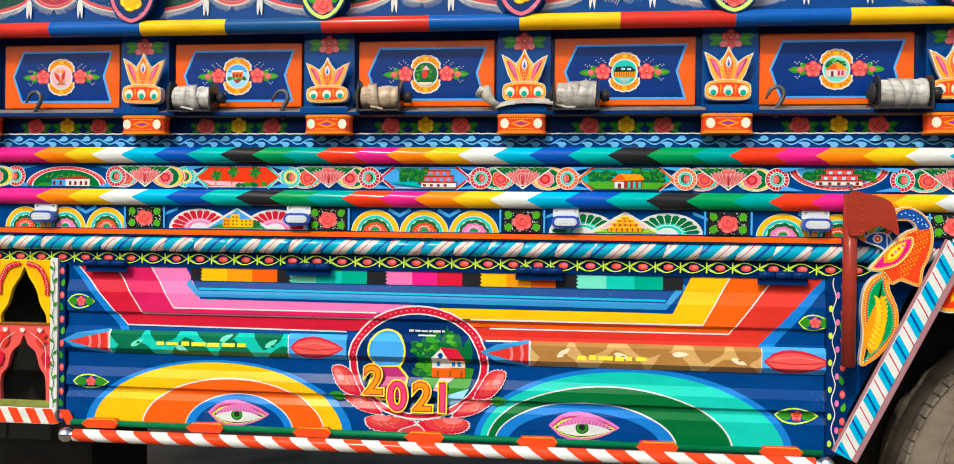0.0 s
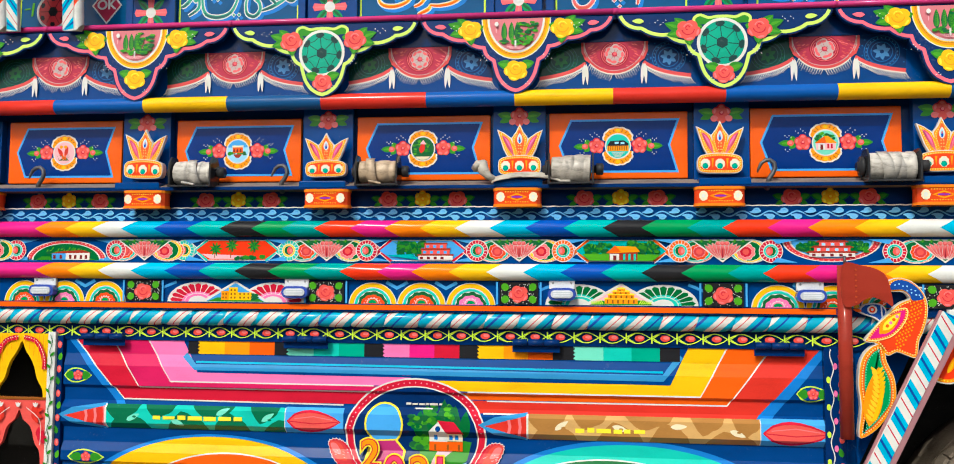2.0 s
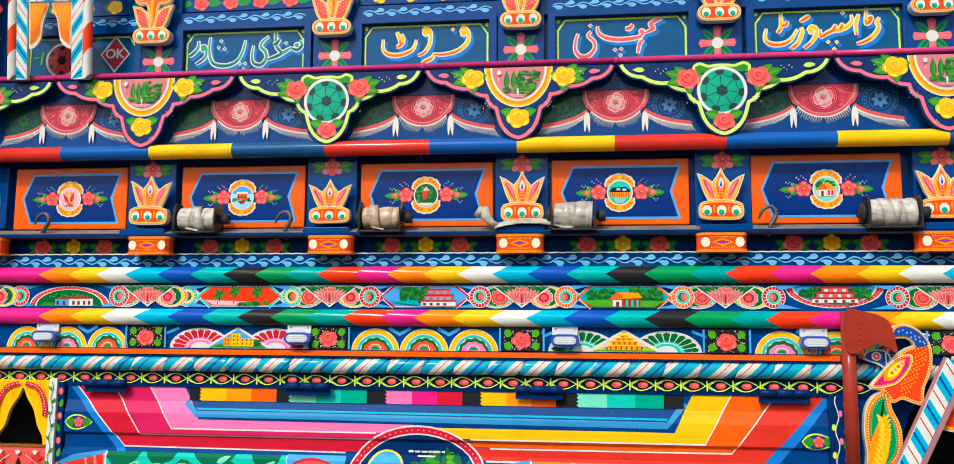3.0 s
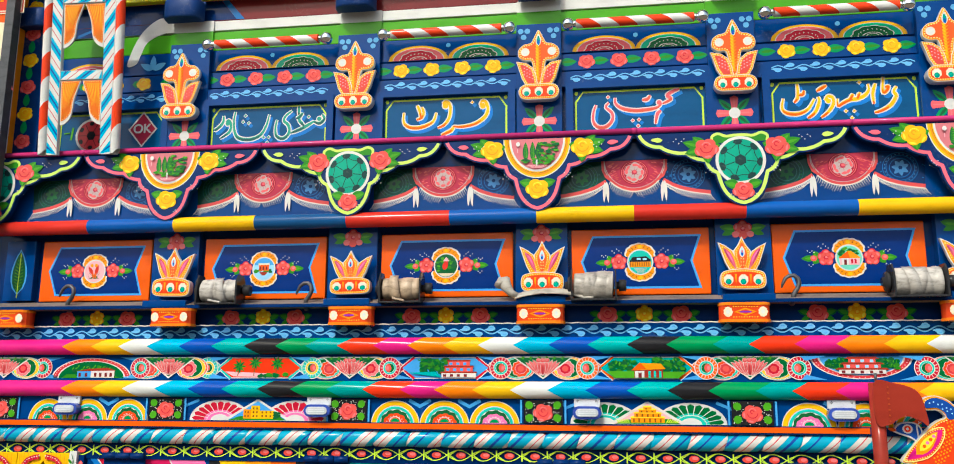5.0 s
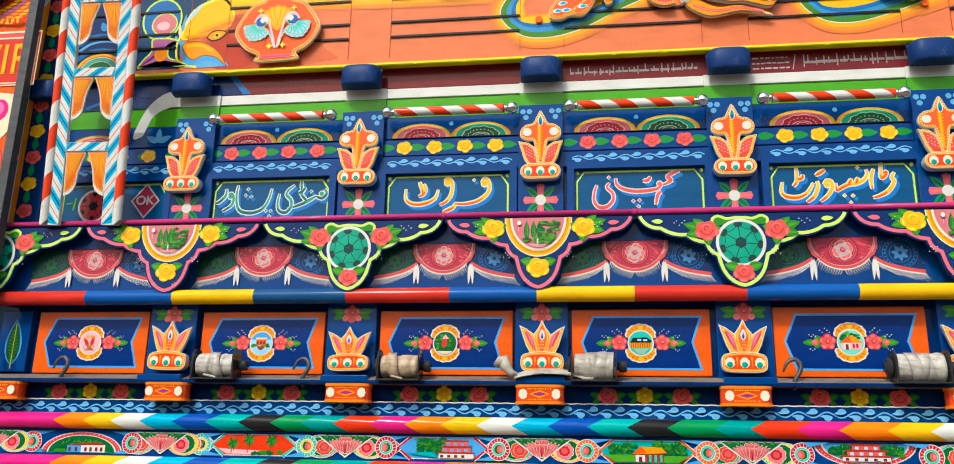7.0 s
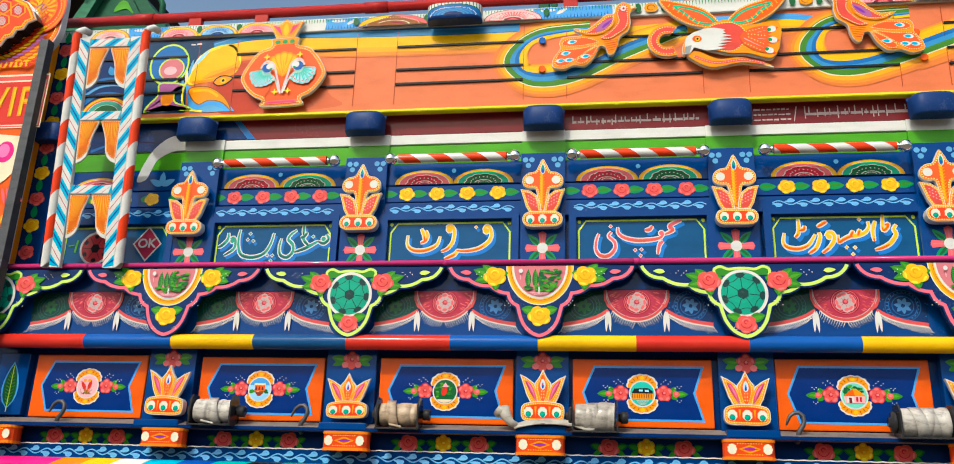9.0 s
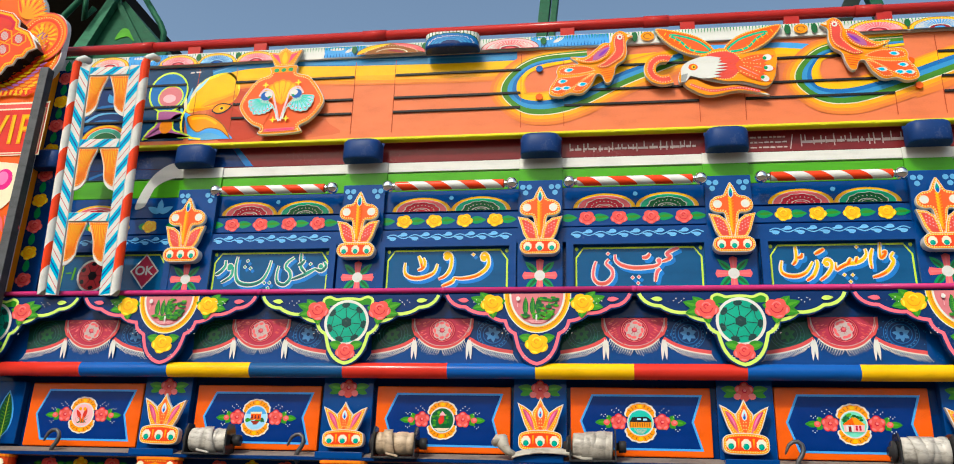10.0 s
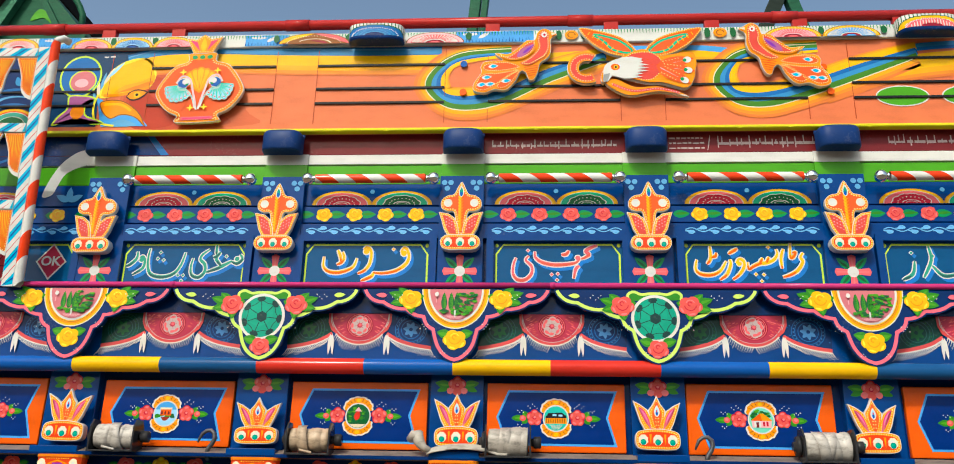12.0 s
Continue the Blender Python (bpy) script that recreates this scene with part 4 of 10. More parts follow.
def rose_square(a, xc):
    a.mark("rose_square")
    a.rect(xc - 0.060, 1.489, xc + 0.060, 1.558, "black")
    rnd = random.Random(int(xc * 100))
    a.dots([(xc + rnd.uniform(-0.055, 0.055), 1.4915 + rnd.uniform(0, 0.063)) for i in range(90)], 0.0011, "white")
    a.up()
    for sx in (-1, 1):
        for sz in (-1, 1):
            a.ell(xc + sx * 0.043, 1.524 + sz * 0.019, 0.0125, 0.0115, "lgreen", turn=sx * sz * 40, n=12, lift=False)
    a.rose(xc, 1.521, 0.028)
    for s in (-1, 1):
        a.line([(xc + s * 0.068, 1.489), (xc + s * 0.068, 1.558)], 0.006, "sky")


band = tagged(empty("arch_band", 0.004, Y0 - 0.030, 0), "blue band painted with rainbow arches, fans, temples and rose squares", "painted band")
a = Art()
for i, xb in enumerate(BAYS):
    w = 0.158 if i != 0 else 0.145
    if i % 2 == 0:
        rainbow_bay(a, xb, w, i)
    else:
        fan_bay(a, xb, "crimson" if i == 1 else "dgreen2", "pink" if i == 1 else "aqua", 0 if i == 1 else 1)
for xc in COLS[:6]:
    rose_square(a, xc)
art_part("band_painting", a, band, y=-0.0004)
band.scale = (0.9888, 1, 1)


# ---- scene band ----
def band_scene(a, xc, kind):
    a.base()
    z0, z1, zm = 1.622, 1.689, 1.655
    a.mark("landscape")
    if kind in ("arch", "bowl"):
        f = 1 if kind == "arch" else -1
        zb = z0 if f > 0 else z1
        for k, c in ((1.0, "white"), (0.965, "red2"), (0.85, "white")):
            a.ell(xc, zb, 0.145 * k, 0.066 * k, c, 0 if f > 0 else 180, 180 if f > 0 else 360, n=26)
        pts = [(xc + 0.133 * math.cos(math.pi * (i + 0.5) / 26), zb + f * 0.061 * math.sin(math.pi * (i + 0.5) / 26)) for i in range(26)]
        a.dots(pts, 0.0014, "blush")
        a.ell(xc, zb, 0.118, 0.054, "dgreen2" if f > 0 else "sky", 0 if f > 0 else 180, 180 if f > 0 else 360, n=22)
        lo, hi, hw = (z0, z0 + 0.034, 0.10) if f > 0 else (z1 - 0.052, z1 - 0.02, 0.07)
    else:
        edge = {"palms": "aqua", "palace": "crimson", "hut": "orange"}[kind]
        a.poly([(xc - 0.152, zm), (xc - 0.105, z1), (xc + 0.105, z1), (xc + 0.152, zm), (xc + 0.105, z0), (xc - 0.105, z0)], "white")
        for s in (-1, 1):
            for q in (-1, 1):
                a.line([(xc + s * 0.098, zm + q * 0.032), (xc + s * 0.162, zm - q * 0.021)], 0.016, "white")
                a.line([(xc + s * 0.098, zm + q * 0.032), (xc + s * 0.162, zm - q * 0.021)], 0.011, edge)
        a.poly([(xc - 0.138, zm), (xc - 0.096, z1 - 0.003), (xc + 0.096, z1 - 0.003), (xc + 0.138, zm), (xc + 0.096, z0 + 0.003), (xc - 0.096, z0 + 0.003)],
               {"palms": "orange_red", "palace": "sky", "hut": "teal"}[kind])
        lo, hi, hw = z0 + 0.003, z0 + 0.03, 0.09
    rnd = random.Random(kind)

    def trees(x0, x1, za, zb, n):
        for i in range(n):
            a.ell(xc + rnd.uniform(x0, x1), rnd.uniform(za, zb), rnd.uniform(0.006, 0.012), rnd.uniform(0.004, 0.008), rnd.choice(["dgreen", "dgreen2", "dgreen2", "leaf"]), n=8)

    if kind == "arch":
        a.poly([(xc - 0.108, z0), (xc + 0.108, z0), (xc + 0.06, z0 + 0.012), (xc - 0.09, z0 + 0.012)], "leaf")
        trees(-0.075, 0.07, z0 + 0.014, z0 + 0.042, 34)
        for k in range(14):
            a.leaf(xc - 0.07 + 0.010 * k, z0 + 0.026 + 0.004 * (k % 3), 0.012, 0.004, 60 - 40 * (k % 2), "lgreen", 5)
        a.rect(xc - 0.05, z0 + 0.001, xc + 0.0, z0 + 0.022, "sky")
        a.rect(xc - 0.0, z0 + 0.001, xc + 0.085, z0 + 0.024, "white")
        a.poly([(xc - 0.056, z0 + 0.022), (xc + 0.09, z0 + 0.024), (xc + 0.06, z0 + 0.033), (xc - 0.01, z0 + 0.030)], "brick")
        for u in (-0.045, -0.022, 0.012, 0.03, 0.05, 0.068):
            a.rect(xc + u, z0 + 0.004, xc + u + 0.009, z0 + 0.017, "maroon")
    elif kind == "bowl":
        trees(-0.10, -0.035, z1 - 0.036, z1 - 0.008, 44)
        trees(0.035, 0.10, z1 - 0.036, z1 - 0.008, 40)
        for k in range(30):
            a.leaf(xc + (-1) ** k * rnd.uniform(0.040, 0.098), z1 - rnd.uniform(0.010, 0.034), 0.009, 0.0032, rnd.uniform(20, 160), "lgreen" if k % 3 == 0 else "leaf", 5)
        for k in range(3):
            w = 0.066 - 0.014 * k
            zb = z1 - 0.05 + 0.016 * k
            a.rect(xc - w, zb, xc + w, zb + 0.012, "white" if k == 0 else "coral")
            a.poly([(xc - w - 0.012, zb + 0.011), (xc + w + 0.012, zb + 0.011), (xc + w, zb + 0.017), (xc - w, zb + 0.017)], "brick")
            for u in range(5 - k):
                a.rect(xc - w + 0.008 + 0.026 * u, zb + 0.001, xc - w + 0.018 + 0.026 * u, zb + 0.009, "maroon" if k == 0 else "pale")
    elif kind == "palms":
        a.poly([(xc - 0.09, z0 + 0.006), (xc + 0.05, z0 + 0.004), (xc + 0.03, z0 + 0.016), (xc - 0.12, z0 + 0.022)], "blush")
        for px, pz in ((-0.075, 0.038), (-0.02, 0.050), (0.055, 0.048)):
            a.line([(xc + px, z0 + 0.008), (xc + px + 0.004, z0 + pz)], 0.003, "brown")
            for k in range(9):
                a.leaf(xc + px + 0.004, z0 + pz, 0.024, 0.007, 40 * k, "dgreen2" if k % 2 else "leaf")
        trees(0.0, 0.09, z0 + 0.006, z0 + 0.014, 12)
    elif kind == "palace":
        trees(-0.075, 0.005, z0 + 0.020, z0 + 0.060, 74)
        for k in range(26):
            a.leaf(xc + rnd.uniform(-0.080, 0.0), z0 + rnd.uniform(0.026, 0.058), 0.010, 0.0035, rnd.uniform(20, 160), "leaf", 5)
        a.poly([(xc - 0.12, z0 + 0.018), (xc - 0.01, z0 + 0.004), (xc - 0.03, z0 + 0.022)], "teal")
        for k in range(3):
            w = 0.055 - 0.010 * k
            zb = z0 + 0.004 + 0.018 * k
            a.rect(xc + 0.045 - w, zb, xc + 0.045 + w, zb + 0.014, "white" if k == 0 else "coral")
            a.rect(xc + 0.042 - w, zb + 0.013, xc + 0.048 + w, zb + 0.018, "brick")
            for u in range(4):
                a.rect(xc + 0.05 - w + 0.022 * u, zb + 0.002, xc + 0.060 - w + 0.022 * u, zb + 0.010, "maroon" if k == 0 else "sky")
    else:
        trees(-0.11, -0.03, z0 + 0.024, z0 + 0.054, 50)
        trees(0.02, 0.110, z0 + 0.024, z0 + 0.060, 70)
        for k in range(36):
            a.leaf(xc + (rnd.uniform(0.03, 0.11) if k % 3 else rnd.uniform(-0.105, -0.03)), z0 + rnd.uniform(0.028, 0.056), 0.010, 0.0035, rnd.uniform(20, 160), "lgreen" if k % 2 else "leaf", 5)
        a.poly([(xc - 0.12, z0 + 0.024), (xc + 0.12, z0 + 0.022), (xc + 0.096, z0 + 0.003), (xc - 0.096, z0 + 0.003)], "lgreen")
        a.rect(xc - 0.036, z0 + 0.004, xc + 0.050, z0 + 0.030, "brick")
        a.rect(xc - 0.034, z0 + 0.004, xc - 0.006, z0 + 0.024, "white")
        a.rect(xc - 0.024, z0 + 0.004, xc - 0.014, z0 + 0.019, "maroon")
        for u in (0.006, 0.022, 0.038):
            a.rect(xc + u, z0 + 0.004, xc + u + 0.007, z0 + 0.024, "aqua")
        a.poly([(xc - 0.045, z0 + 0.026), (xc - 0.014, z0 + 0.048), (xc + 0.044, z0 + 0.046), (xc + 0.058, z0 + 0.030)], "amber")
        a.poly([(xc - 0.045, z0 + 0.026), (xc - 0.018, z0 + 0.050), (xc + 0.0, z0 + 0.030)], "orange")


def ring_swirl(a, x, out, face):
    """The small hooped round between a scene and a lotus."""
    zm = 1.655
    a.mark("hooped_round")
    for k, c in ((0.0355, "white"), (0.0330, out), (0.0225, "white"), (0.0205, "aqua" if out != "aqua" else "lemon2"), (0.0155, "white"), (0.0145, "dgreen2")):
        a.ell(x, zm, k, k * 0.98, c, n=20)
    a.up()
    for i in range(18):
        t = 2 * math.pi * i / 18
        a.line([(x + 0.022 * math.cos(t), zm + 0.022 * math.sin(t)), (x + 0.031 * math.cos(t), zm + 0.030 * math.sin(t))], 0.0018, "white", lift=False)
    a.ell(x + face * 0.004, zm, 0.010, 0.012, "coral", n=12)
    a.ell(x + face * 0.007, zm, 0.005, 0.007, "rose", n=9)


def lotus(a, xc, warm):
    a.base(0.003)
    z0, z1, zm = 1.622, 1.689, 1.655
    for s, (ring, band2, fl, heart) in ((-1, ("coral", "aqua", "scarlet", "red2")), (1, ("orange" if warm else "aqua", "lemon2", "rose", "crimson"))):
        x = xc + s * 0.080
        a.mark("scalloped_round")
        for rx, rz, c in ((0.058, 0.0362, "white"), (0.0553, 0.0345, ring), (0.0490, 0.0334, "white"), (0.0478, 0.0324, band2), (0.0372, 0.0296, "white"), (0.0362, 0.0286, "dgreen2")):
            a.ell(x, zm, rx, rz, c, n=26)
        a.dots([(x + 0.0512 * math.cos(t * 0.285), zm + 0.0338 * math.sin(t * 0.285)) for t in range(22)], 0.0012, "white")
        for k, (q, c) in enumerate(((0.98, "white"), (0.93, fl), (0.64, "blush"), (0.60, heart), (0.34, "coral"))):
            pts = []
            for j in range(54):
                t = 2 * math.pi * j / 54
                r = 0.0300 * q * (0.88 + 0.12 * abs(math.sin(4.5 * t)))
                pts.append((x - s * 0.011 + r * math.cos(t), zm - 0.002 + 0.90 * r * math.sin(t)))
            a.poly(pts, c)
    a.mark("lotus")
    a.poly([(xc - 0.096, z1 + 0.001), (xc + 0.096, z1 + 0.001), (xc, z0 - 0.001)], "white")
    a.poly([(xc - 0.086, z1 - 0.002), (xc + 0.086, z1 - 0.002), (xc, z0 + 0.005)], "dgreen")
    a.up()
    for i in range(18):
        t = -0.070 + 0.0082 * i
        a.leaf(xc + t, z1 - 0.006 - 0.004 * (i % 3), 0.016, 0.005, 20 + 70 * (i % 3), ("leaf", "lgreen", "dgreen2")[i % 3], 5, lift=False)
    for t, ln in ((37, 0.068), (143, 0.068), (46, 0.064), (134, 0.064), (57, 0.058), (123, 0.058), (72, 0.054), (108, 0.054), (90, 0.050)):
        zb = z0 + 0.010
        c, s = math.cos(radians(t)), math.sin(radians(t))
        a.leaf(xc, zb, ln + 0.0005, 0.0172, t, "white")
        a.leaf(xc + 0.001 * c, zb + 0.001 * s, ln - 0.0022, 0.0152, t, "redsoft")
        a.leaf(xc + 0.030 * c, zb + 0.030 * s, ln - 0.036, 0.0066, t, "rose")
        a.line([(xc + 0.004 * c, zb + 0.004 * s), (xc + ln * 0.7 * c, zb + ln * 0.7 * s)], 0.0044, "wine", True)
    for i in (0, 2, 1):
        a.ell(xc + (i - 1) * 0.013, z1 - 0.011, 0.0085, 0.0075, "white", n=12)
        a.ell(xc + (i - 1) * 0.013, z1 - 0.011, 0.0077, 0.0067, "redsoft", n=12)
        a.ell(xc + (i - 1) * 0.013, z1 - 0.009, 0.0045, 0.0035, "rose", n=8)


sb = tagged(empty("scene_band", 0.004, Y0 - 0.030, 0), "blue band painted with houses, palms, lotus flowers and hooped rounds", "painted band")
a = Art()
for i, xb in enumerate(BAYS):
    for s in (-1, 1):
        a.mark().poly([(xb + s * 0.10, 1.690), (xb + s * 0.16, 1.676), (xb + s * 0.175, 1.690)], "sky")
        a.poly([(xb + s * 0.10, 1.621), (xb + s * 0.16, 1.636), (xb + s * 0.175, 1.621)], "sky")
    band_scene(a, xb, ("arch", "palms", "palace", "hut", "bowl", "palms")[i])
    out = ("crimson", "aqua", "crimson", "orange", "crimson", "aqua")[i]
    for s in (-1, 1):
        ring_swirl(a, xb + s * 0.178, out, s)
for i, xc in enumerate(COLS[:6]):
    lotus(a, xc, i % 2 == 1)
a.mark().line([(XL, 1.6925), (XR, 1.6925)], 0.003, "navy")
art_part("band_painting", a, sb, y=-0.0004)
sb.scale = (0.9888, 1, 1)

# ---- middle zone: sill, bays, columns ----
def wave_art(x0, x1, z, h, p, thick=0.0035):
    """A running scroll with drop-shaped leaves."""
    a = Art()
    n = int((x1 - x0) / p * 16)
    pts = [(x0 + (x1 - x0) * i / n, z + h * 0.22 * math.sin(2 * math.pi * (x1 - x0) / p * i / n)) for i in range(n + 1)]
    a.line(pts, thick * 1.15, "wave_blue")
    k = 0
    x = x0 + p * 0.25
    while x < x1 - 0.02:
        s = 1 if k % 2 == 0 else -1
        # a comma hanging inside each bend
        drop = bezier([(x - p * 0.27, z - s * h * 0.13), (x - p * 0.12, z - s * h * 0.02), (x + p * 0.08, z - s * h * 0.06), (x + p * 0.16, z - s * h * 0.24),
                       (x + p * 0.05, z - s * h * 0.48), (x - p * 0.10, z - s * h * 0.43), (x - p * 0.15, z - s * h * 0.26)], 4)
        a.poly(drop, "wave_blue")
        a.line(bezier([(x - p * 0.05, z - s * h * 0.30), (x + p * 0.02, z - s * h * 0.33), (x + p * 0.07, z - s * h * 0.24)], 4, False), thick * 0.5, "sky")
        x += p * 0.5
        k += 1
    return a


ws = tagged(empty("wave_strip", 0, Y0 - 0.012, 0), "pale blue wave scroll painted on a navy board", "painted strip")
a = wave_art(XL, 1.75, 1.770, 0.036, 0.080)
a.mark("border_line").line([(XL + 0.011 * k, 1.7942 + 0.0008 * math.sin(1.9 * k)) for k in range(int((1.75 - XL) / 0.011))], 0.0034, "white")
art_part("wave_painting", a, ws, y=-0.0006)
rs = tagged(empty("rose_strip", 0, Y0 + 0.005, 0), "red and yellow roses with leaves painted below the sill", "painted strip")
a = Art()
for i, xb in enumerate(BAYS):
    a.base()
    for j, (dx, c) in enumerate(((-0.112, "r"), (0.0, "y"), (0.112, "r"))):
        x = xb + dx
        for s in (-1, 1):
            a.mark("leaf")
            a.leaf(x + s * 0.022, 1.820, 0.036, 0.022, (12 if s > 0 else 168), "dgreen2")
            a.leaf(x + s * 0.024, 1.818, 0.030, 0.014, (20 if s > 0 else 160), "leaf")
            a.leaf(x + s * 0.022, 1.812, 0.030, 0.014, (-28 if s > 0 else 208), "leaf")
        a.mark("rose")
        if c == "r":
            a.rose(x, 1.820, 0.029)
        else:
            a.flower(x, 1.822, 0.027, "yellow", "lemon", "amber", 6)
art_part("rose_painting", a, rs, y=-0.0006)

# the sill: a folded dusty ledge
prof = [(Y0 - 0.062, 1.849), (Y0 - 0.066, 1.851), (Y0 - 0.066, 1.859), (Y0 - 0.062, 1.860), (Y0 - 0.004, 1.878), (Y0 + 0.01, 1.879), (Y0 + 0.01, 1.849)]
DUSTY = simple("dusty_sill", (0.17, 0.14, 0.125), 0.7, 0.0, 0.3, 0.35, 0.0, 22.0)
sill = tagged(empty("side_sill", 0, 0, 0), "dusty grey steel sill along the truck side", "sill")
part("ledge", extrude_profile(prof, XL, XR), DUSTY, sill)
part("edge_trim", box(XL, Y0 - 0.0685, 1.847, XR, Y0 - 0.0655, 1.858, 0.001), "navy", sill, "navy-painted edge")
tagged(sill, kind="structure")


def capsule(x0, x1, z0, z1, n=7):
    r = (z1 - z0) / 2
    zc = (z0 + z1) / 2
    pts = [(x1 - r + r * math.cos(radians(-90 + 180 * i / n)), zc + r * math.sin(radians(-90 + 180 * i / n))) for i in range(n + 1)]
    pts += [(x0 + r + r * math.cos(radians(90 + 180 * i / n)), zc + r * math.sin(radians(90 + 180 * i / n))) for i in range(n + 1)]
    return pts


def jewel_row(a, x0, x1, z, r):
    for i in range(3):
        x = x0 + (x1 - x0) * i / 2
        a.mark("jewel")
        pts = []
        for k in range(32):
            t = 2 * math.pi * k / 32
            q = r * (0.92 + 0.10 * abs(math.sin(4 * t)))
            pts.append((x + q * math.cos(t), z + 1.12 * q * math.sin(t)))
        a.poly(pts, "cream")
        a.ell(x, z + r * 0.30, r * 0.60, r * 0.42, "white", n=12)
        a.ell(x, z - r * 0.45, r * 0.60, r * 0.62, "aqua2", n=14)
        a.ell(x - r * 0.1, z - r * 0.35, r * 0.34, r * 0.30, "teal3", n=10)


def crown(parent_name="crown_ornament"):
    """Sawn board crown: three flames over a jewelled base."""
    th = empty(parent_name, 0, 0, 0)
    side = [(-0.004, 0.050), (-0.036, 0.056), (-0.050, 0.082), (-0.062, 0.118), (-0.071, 0.147), (-0.050, 0.137), (-0.027, 0.120), (-0.012, 0.086)]
    mid = [(-0.010, 0.056), (-0.024, 0.098), (-0.026, 0.119), (-0.012, 0.138), (0.0, 0.164), (0.012, 0.138), (0.026, 0.119), (0.024, 0.098), (0.010, 0.056)]
    flames = [side, mid, [(-x, z - 0.003) for x, z in side]]
    a = Art(0.00006)
    for i, f in enumerate(flames):
        part("flame_board", slab(f, 0.013 - 0.002 * (i == 1)), "white", th, "white-edged sawn board")
    for i in (0, 2, 1):
        f = flames[i]
        a.d = 0.0 if i != 1 else 0.0006
        a.mark("flame")
        a.poly(inset(f, 0.0030), "amber")
        a.dots(along(inset(f, 0.0078), 0.0074), 0.0016, "bead")
        if i != 1:
            s = -1 if i == 0 else 1
            lobe = bezier([(s * 0.016, 0.058), (s * 0.034, 0.078), (s * 0.049, 0.106), (s * 0.056, 0.128), (s * 0.040, 0.122), (s * 0.025, 0.098)], 4)
            a.poly(lobe, "yellow")
            a.poly(inset(lobe, 0.0016), "magenta3")
            a.poly(inset(lobe, 0.0052), "pink")
            a.line([(s * 0.020, 0.066), (s * 0.036, 0.096), (s * 0.050, 0.122)], 0.0030, "rose", True)
        else:
            lobe = bezier([(0.0, 0.060), (0.014, 0.098), (0.008, 0.128), (0.0, 0.146), (-0.008, 0.128), (-0.014, 0.098)], 4)
            a.poly(lobe, "scarlet2")
            a.dots([(q * 0.007, 0.074 + 0.010 * k) for k in range(3) for q in (-0.5, 0.5)], 0.0014, "bead")
    a.mark("drop_jewel")
    a.d = 0.0012
    a.leaf(0.0, 0.098, 0.036, 0.017, 90, "white")
    a.leaf(0.0, 0.101, 0.028, 0.010, 90, "pale")
    a.ell(0.0, 0.109, 0.0034, 0.007, "royal", n=10)
    a.ell(0.0, 0.117, 0.002, 0.0045, "crimson", n=8)
    outline = bezier([(-0.063, 0.010), (-0.045, 0.001), (0.0, 0.0), (0.045, 0.001), (0.063, 0.010), (0.0665, 0.030), (0.062, 0.050), (0.042, 0.059), (0.0, 0.063), (-0.042, 0.059), (-0.062, 0.050), (-0.0665, 0.030)], 4)
    base = part("base_board", slab(outline, 0.026), "white", th, at=(0, -0.006, 0))
    art_part("flame_painting", a, th, y=-0.0008)
    b = Art(0.00006)
    b.poly(inset(outline, 0.0022), "amber")
    b.poly(inset(outline, 0.0098), "orange_red2")
    b.dots(along(inset(outline, 0.0068), 0.0070), 0.0015, "bead")
    for s in (-0.0215, 0.0215):
        b.poly([(s - 0.0035, 0.046), (s + 0.0035, 0.046), (s, 0.015)], "amber")
    jewel_row(b, -0.043, 0.043, 0.029, 0.0145)
    art_part("base_painting", b, base, y=-0.0008)
    return tagged(th, "white-edged orange crown ornament with pink leaves and green jewels", "ornament", "crown ornaments")


CROWNS = [-1.067, -0.453, 0.164, 0.767, 1.403, 2.06]
first = crown()
for i, xc in enumerate(CROWNS):
    m = pose(xc, Y0 - 0.052, 1.888, 0, (1.2, -0.6, 0.0, 0.8, -0.5, 0.0)[i], 0)
    if i == 0:
        first.matrix_basis = m
    else:
        copy_thing(first, m @ Matrix.Diagonal((1.0, 1.0, 0.87 if i == 1 else 0.985, 1)))


def column_pad(x):
    """The raised post between two bays, with its painted rose."""
    th = tagged(empty("side_post", x, Y0 - 0.014, 0), "navy side post painted with a rose below the bar", "side post", "side posts")
    part("post_board", box(-0.083, 0, 1.874, 0.083, 0.034, 2.122, 0.003), "mid", th)
    part("post_foot", box(-0.076, -0.0565, 1.852, 0.076, 0.010, 1.8735, 0.002), "mid", th)
    a = Art()
    for s in (-1, 1):
        a.mark("leaf")
        a.leaf(s * 0.020, 2.079, 0.050, 0.026, (10 if s > 0 else 170), "leaf")
        a.leaf(s * 0.024, 2.077, 0.042, 0.020, (-22 if s > 0 else 202), "leaf")
        a.leaf(s * 0.026, 2.079, 0.032, 0.008, (8 if s > 0 else 172), "lgreen")
    a.mark("flower").flower(0, 2.080, 0.028)
    a.ell(-0.022, 2.063, 0.011, 0.010, "rose", n=10)
    a.ell(0.022, 2.063, 0.011, 0.010, "rose", n=10)
    a.ell(0.0, 2.059, 0.013, 0.011, "coral", n=10)
    art_part("rose_painting", a, th, y=-0.0006)
    return th


for xc in COLS[1:6]:
    column_pad(xc)


